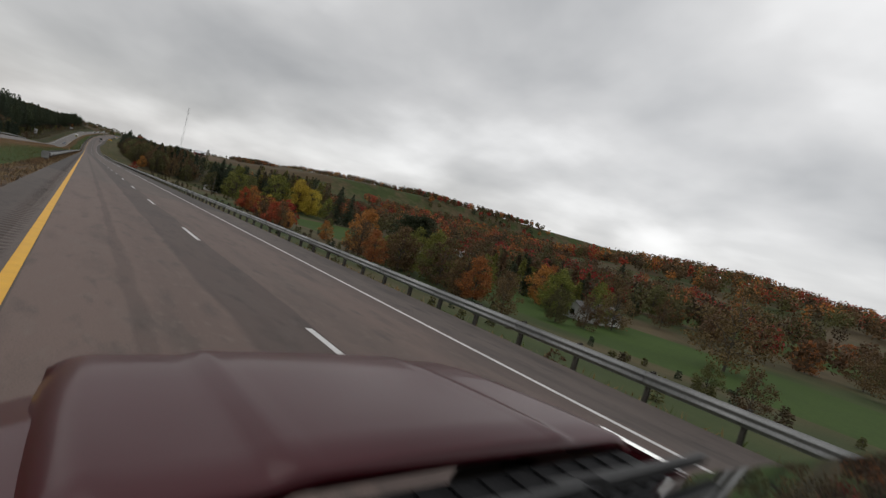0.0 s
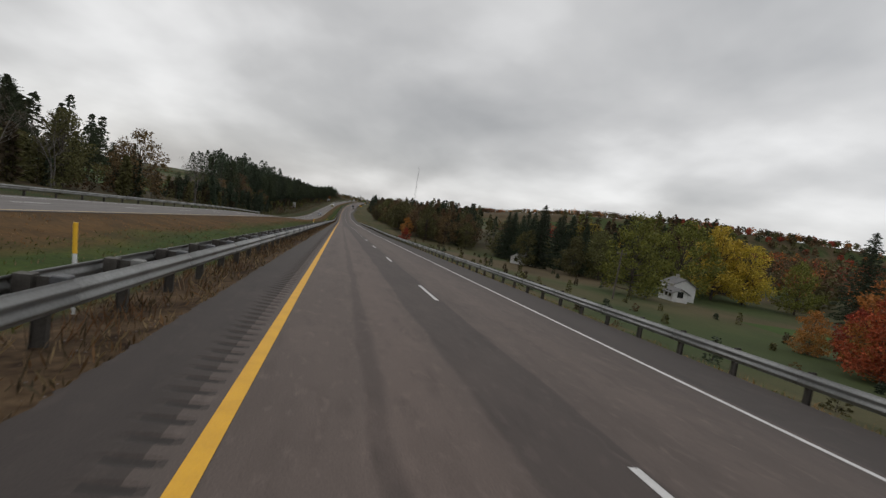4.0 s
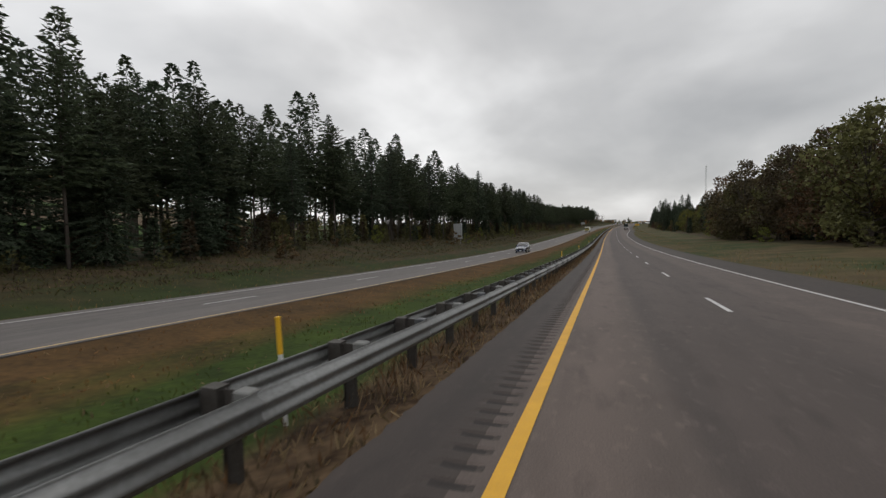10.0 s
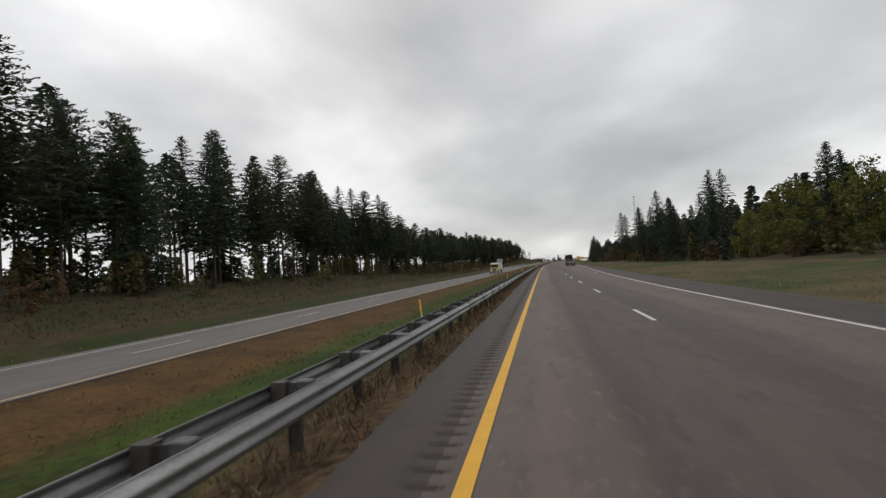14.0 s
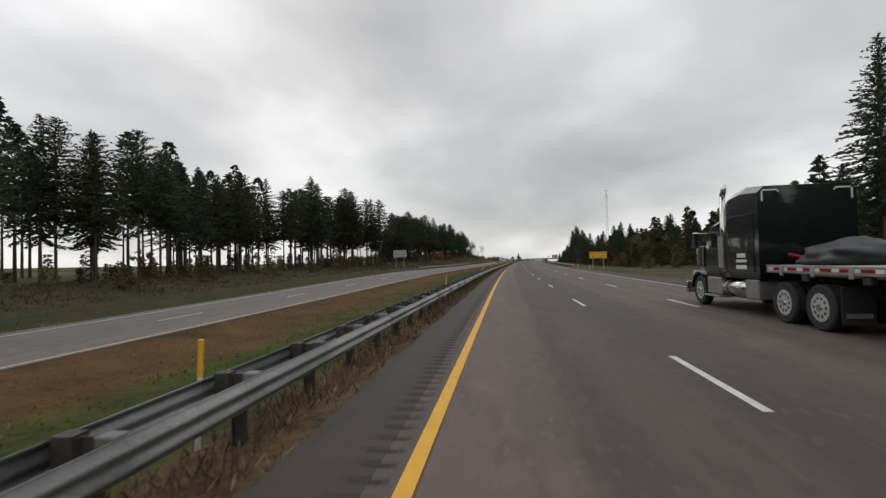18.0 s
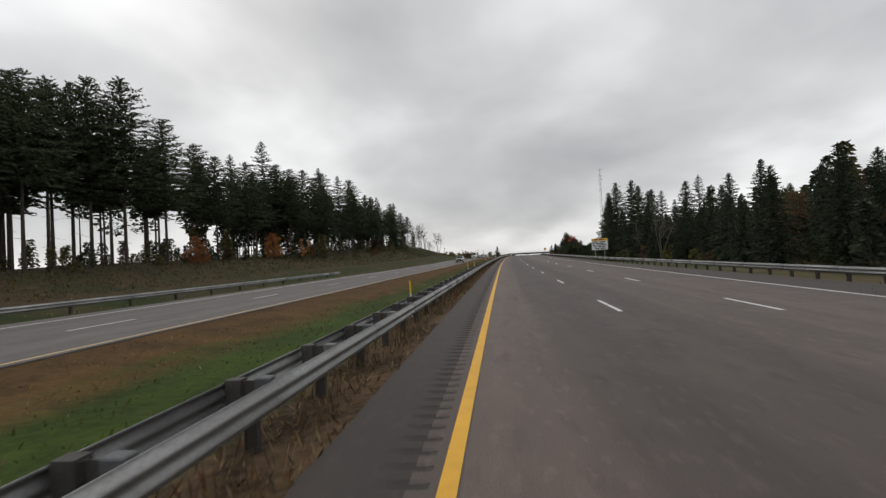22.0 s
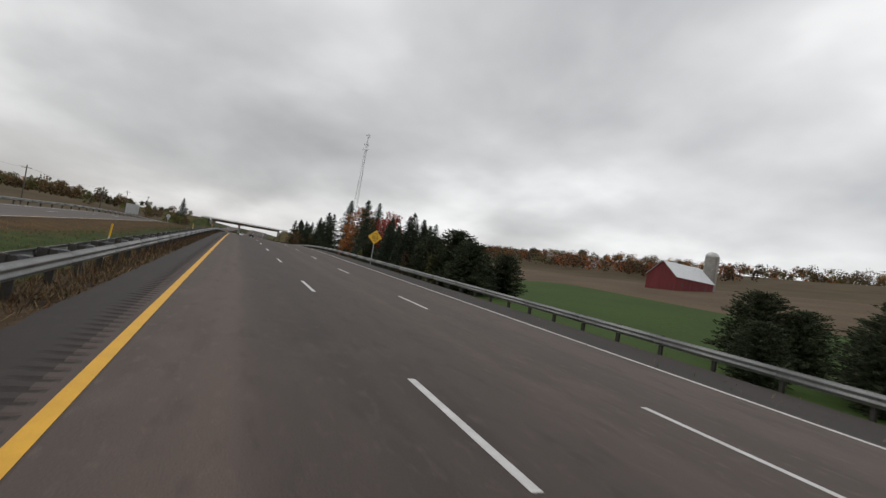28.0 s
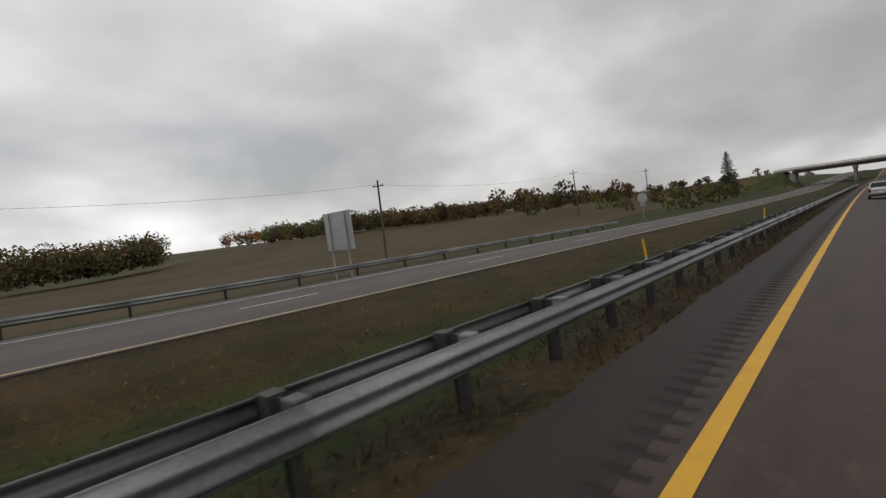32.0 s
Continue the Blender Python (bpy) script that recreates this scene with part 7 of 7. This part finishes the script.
def flatbed(m):
    """A flatbed semi-trailer; the front of its deck at y = 0, its tail at -14.6."""
    t = tagged(new("flatbed_trailer"), "empty aluminium flatbed semi-trailer with red and white reflective tape", "trailer")
    t.matrix_basis = m
    W, L = 1.27, 14.6
    for i in range(9):
        x0 = -W + 0.06 + i * (2 * W - 0.12) / 9
        part("deck_board", box_bm(x0 + 0.004, x0 + (2 * W - 0.12) / 9 - 0.004, -L + 0.05, -0.05, 1.40, 1.45, 0.004), DECK, t)
    for sg in (-1, 1):
        part("side_rail", box_bm(sg * (W - 0.03) - 0.03, sg * (W - 0.03) + 0.03, -L, 0, 1.26, 1.455, 0.008), ALU, t)
        strip_stripes(t, -L + 0.1, -0.1, sg * (W + 0.004), 1.36, 0.07, 24, sg)
        part("main_beam", box_bm(sg * 0.48 - 0.06, sg * 0.48 + 0.06, -L + 0.2, -3.2, 0.92, 1.39), ALU, t)
        part("neck_beam", box_bm(sg * 0.48 - 0.06, sg * 0.48 + 0.06, -3.19, -0.2, 1.16, 1.39), ALU, t)
        for i in range(12):
            y = -0.7 - i * 1.2
            part("stake_pocket", box_bm(sg * (W + 0.02) - 0.015, sg * (W + 0.02) + 0.015, y - 0.06, y + 0.06, 1.2, 1.44), GALV, t)
        for i in range(7):
            y = -1.5 - i * 1.9
            part("strap_winch", box_bm(sg * (W - 0.1) - 0.06, sg * (W - 0.1) + 0.06, y - 0.12, y + 0.12, 1.08, 1.258, 0.02), BLACK_TRIM, t)
        part("landing_leg", box_bm(sg * 0.8 - 0.07, sg * 0.8 + 0.07, -3.6, -3.45, 0.35, 1.38), GALV, t)
        part("side_box", box_bm(sg * (W - 0.2) - 0.16, sg * (W - 0.2) + 0.16, -12.2, -11.0, 0.65, 1.2, 0.02), ALU, t)
        for y in (-10.3, -13.3):
            wheel(t, sg * (W - 0.18), y, 0.50, 0.29, sg, ALU)
            wheel(t, sg * (W - 0.52), y, 0.50, 0.29, sg, ALU)
        part("mud_flap", box_bm(sg * (W - 0.36) - 0.33, sg * (W - 0.36) + 0.33, -14.12, -14.1, 0.25, 1.05), RUBBER, t)
        part("text_bar", box_bm(sg * (W - 0.36) - 0.24, sg * (W - 0.36) + 0.24, -14.13, -14.122, 0.33, 0.41), SIGN_WHITE, t)
        part("rear_upright", box_bm(sg * 0.66 - 0.07, sg * 0.66 + 0.07, -L - 0.01, -L + 0.08, 0.52, 1.25, 0.01), ALU, t)
        part("tail_lamp", box_bm(sg * 1.0 - 0.2, sg * 1.0 + 0.2, -L - 0.012, -L + 0.05, 1.08, 1.2, 0.02), LAMP_RED, t)
    part("tail_beam", box_bm(-W, W, -L - 0.004, -L + 0.1, 1.03, 1.25, 0.01), ALU, t)
    part("bumper_bar", box_bm(-W * 0.92, W * 0.92, -L - 0.012, -L + 0.06, 0.48, 0.60, 0.01), ALU, t)
    for i in range(5):
        x = -W * 0.9 + i * 0.5
        part("reflective_tape", box_bm(x, x + 0.26, -L - 0.02, -L - 0.0125, 0.505, 0.575), LAMP_RED, t)
        part("reflective_tape", box_bm(x, x + 0.26, -L - 0.012, -L - 0.006, 1.33, 1.40), LAMP_RED, t)
    for y in (-10.3, -13.3):
        part("axle", tube_bm((-W + 0.2, y, 0.5), (W - 0.2, y, 0.5), 0.07, 0.07, 12), BLACK_TRIM, t)
    for i in range(16):
        y = -0.6 - i * 0.9
        part("cross_member", box_bm(-W + 0.06, W - 0.06, y - 0.03, y + 0.03, 1.28, 1.396), ALU, t)


LORRY_S, LORRY_D = 711.0, 8.95
tractor(on_road(LORRY_S, LORRY_D))
flatbed(on_road(LORRY_S - 4.55, LORRY_D))


def tarp(s, d, h):
    t = tagged(new("tarpaulin_bundle"), "dark crumpled tarpaulin bundle lashed on the trailer deck", "tarpaulin")
    t.matrix_basis = on_road(s, d)
    bm = bmesh.new()
    bmesh.ops.create_icosphere(bm, subdivisions=4, radius=1.0)
    for v in bm.verts:
        n_ = noise.noise(v.co * 2.3) * 0.22 + noise.noise(v.co * 6.0) * 0.09
        v.co = v.co * (1 + n_)
        v.co = Vector((v.co.x * 1.05, v.co.y * 1.1, max(0.0, v.co.z * 0.42 + 0.18)))
    bmesh.ops.translate(bm, verts=bm.verts[:], vec=(0, 0, h))
    part("tarpaulin", bm, material("dark_grey_tarpaulin", (0.035, 0.038, 0.042), 0.55, second=(0.022, 0.024, 0.027), scale=3, fine=20, bump=0.4), t, smooth=True)


tarp(LORRY_S - 6.0, LORRY_D, 1.452)


def tanker(s, d):
    """A yellow lorry far off on the opposite carriageway."""
    t = tagged(new("box_lorry"), "pale yellow lorry with a white body on the opposite carriageway", "lorry")
    t.matrix_basis = oncoming(s, d)
    yl = paint("yellow_truck_paint", (0.50, 0.42, 0.10))
    part("cab", loft_bm([[(-1.15, y, z0), (1.15, y, z0), (1.05, y, z1), (-1.05, y, z1)] for y, z0, z1 in ((0.2, 0.6, 2.7), (1.2, 0.6, 2.6), (1.6, 0.6, 1.75), (2.7, 0.55, 1.6))]), yl, t)
    part("windscreen", box_bm(-0.95, 0.95, 1.42, 1.62, 1.8, 2.45, 0.02), GLASS, t)
    part("grille", box_bm(-0.5, 0.5, 2.66, 2.74, 0.8, 1.5, 0.02), CHROME, t)
    part("bumper", box_bm(-1.15, 1.15, 2.7, 2.85, 0.4, 0.7, 0.02), CHROME, t)
    part("body", box_bm(-1.22, 1.22, -9.0, 0.0, 1.0, 3.0, 0.05), SIGN_WHITE, t)
    for sg in (-1, 1):
        part("headlamp", box_bm(sg * 0.85 - 0.15, sg * 0.85 + 0.15, 2.66, 2.75, 0.9, 1.15, 0.02), LAMP_CLEAR, t)
        for y in (1.8, -6.4, -7.7):
            wheel(t, sg * 1.05, y, 0.5, 0.28, sg)


tanker(668, -12.6)


def camera_car():
    """The dark red pickup that stands at the start of the way."""
    t = tagged(new("pickup_truck"), "glossy dark red pickup truck with a ridged hood and chrome trim", "pickup truck")
    t.matrix_basis = on_road(0, 0.37)
    red = material("dark_red_paint", (0.050, 0.0045, 0.009), 0.32, 0.0, second=(0.042, 0.004, 0.007), scale=1.5, fine=400, coat=0.16, spec=0.22)
    # hood: a crowned panel with a raised middle between two creases
    stations = [(0.88, 1.150), (0.90, 1.160), (1.05, 1.152), (1.2, 1.140), (1.4, 1.121), (1.6, 1.102), (1.75, 1.085), (1.88, 1.066), (1.97, 1.048), (2.05, 1.022), (2.11, 0.985), (2.16, 0.940), (2.20, 0.880)]
    rings = []
    for y, z in stations:
        narrow = 1.0 - 0.05 * max(0.0, (y - 1.4) / 0.8) ** 1.6
        top = []
        for i in range(57):
            u = -1 + 2 * i / 56
            off = abs(u) * 0.95
            lift = 0.022 / (1 + math.exp((off - 0.46) / 0.018)) + 0.016 * math.exp(-((off - 0.47) / 0.035) ** 2) - 0.02 * u * u - 0.085 * max(0.0, (abs(u) - 0.87) / 0.13) ** 2
            top.append((1.04 + u * 0.95 * narrow, y, z + lift * (1.0 if y < 2.05 else 0.6)))
        rings.append(top + [(q[0], q[1], q[2] - 0.04) for q in reversed(top)])
    part("hood", loft_bm(rings), red, t, smooth=True)
    for sg, x in ((-1, 0.05), (1, 2.03)):
        fender = loft_bm([[(x - sg * 0.06, y, z), (x + sg * 0.10, y, z - 0.05), (x + sg * 0.16, y, z - 0.25), (x + sg * 0.16, y, 0.55), (x - sg * 0.06, y, 0.55)] for y, z in ((-0.2, 1.10), (0.8, 1.09), (1.5, 1.03), (1.85, 0.95), (2.1, 0.80))])
        part("fender", fender, red, t)
        part("headlamp", box_bm(x - 0.11, x + 0.11, 1.95, 2.13, 0.58, 0.76, 0.04, 2), LAMP_CLEAR, t)
        part("vent_badge", box_bm(x + sg * 0.155, x + sg * 0.185, 0.75, 1.15, 0.92, 1.04, 0.01) if sg > 0 else box_bm(x - 0.185, x - 0.155, 0.75, 1.15, 0.92, 1.04, 0.01), CHROME, t, "chrome side vent trim")
        part("door", box_bm(x - 0.02 if sg > 0 else x - 0.10, x + 0.10 if sg > 0 else x + 0.02, -1.4, -0.25, 0.45, 1.12, 0.03), red, t)
    dull_black = material("dull_black_plastic", (0.010, 0.010, 0.011), 0.8, second=(0.016, 0.016, 0.017), scale=8, fine=60, bump=0.2, spec=0.15)
    part("cowl", box_bm(0.16, 1.92, 0.60, 0.90, 1.03, 1.09, 0.02), dull_black, t, "black plastic cowl")
    for i in range(14):
        part("cowl_slat", box_bm(0.30 + 0.115 * i, 0.36 + 0.115 * i, 0.68, 0.86, 1.092, 1.100), dull_black, t)
    for x0 in (0.45, 1.15):
        part("wiper_arm", tube_bm((x0, 0.66, 1.19), (x0 + 0.65, 0.60, 1.22), 0.014, 0.010, 8), BLACK_TRIM, t)
        part("wiper_blade", box_bm(x0 + 0.1, x0 + 0.72, 0.58, 0.60, 1.20, 1.235), BLACK_TRIM, t)
    part("windscreen", loft_bm([[(0.22, 0.60, 1.16), (1.86, 0.60, 1.16), (1.86, 0.585, 1.16), (0.22, 0.585, 1.16)], [(0.40, -0.15, 1.70), (1.68, -0.15, 1.70), (1.68, -0.165, 1.70), (0.40, -0.165, 1.70)]]), GLASS, t)
    part("cab", loft_bm([[(0.10, y, 0.5), (1.98, y, 0.5), (1.98, y, 1.10), (1.70, y, z), (0.38, y, z), (0.10, y, 1.10)] for y, z in ((-2.6, 1.55), (-2.4, 1.74), (-0.3, 1.76), (-0.2, 1.70), (0.52, 1.16))]), red, t)
    part("bed", box_bm(0.08, 2.0, -4.3, -2.65, 0.5, 1.15, 0.04), red, t)
    part("grille", box_bm(0.30, 1.78, 2.10, 2.22, 0.55, 0.92, 0.03), CHROME, t)
    part("bumper", box_bm(0.02, 2.06, 2.12, 2.32, 0.38, 0.55, 0.04, 2), CHROME, t)
    for x, out in ((0.10, -1), (1.98, 1)):
        for y in (1.35, -2.9):
            wheel(t, x, y, 0.39, 0.25, out, CHROME)


camera_car()
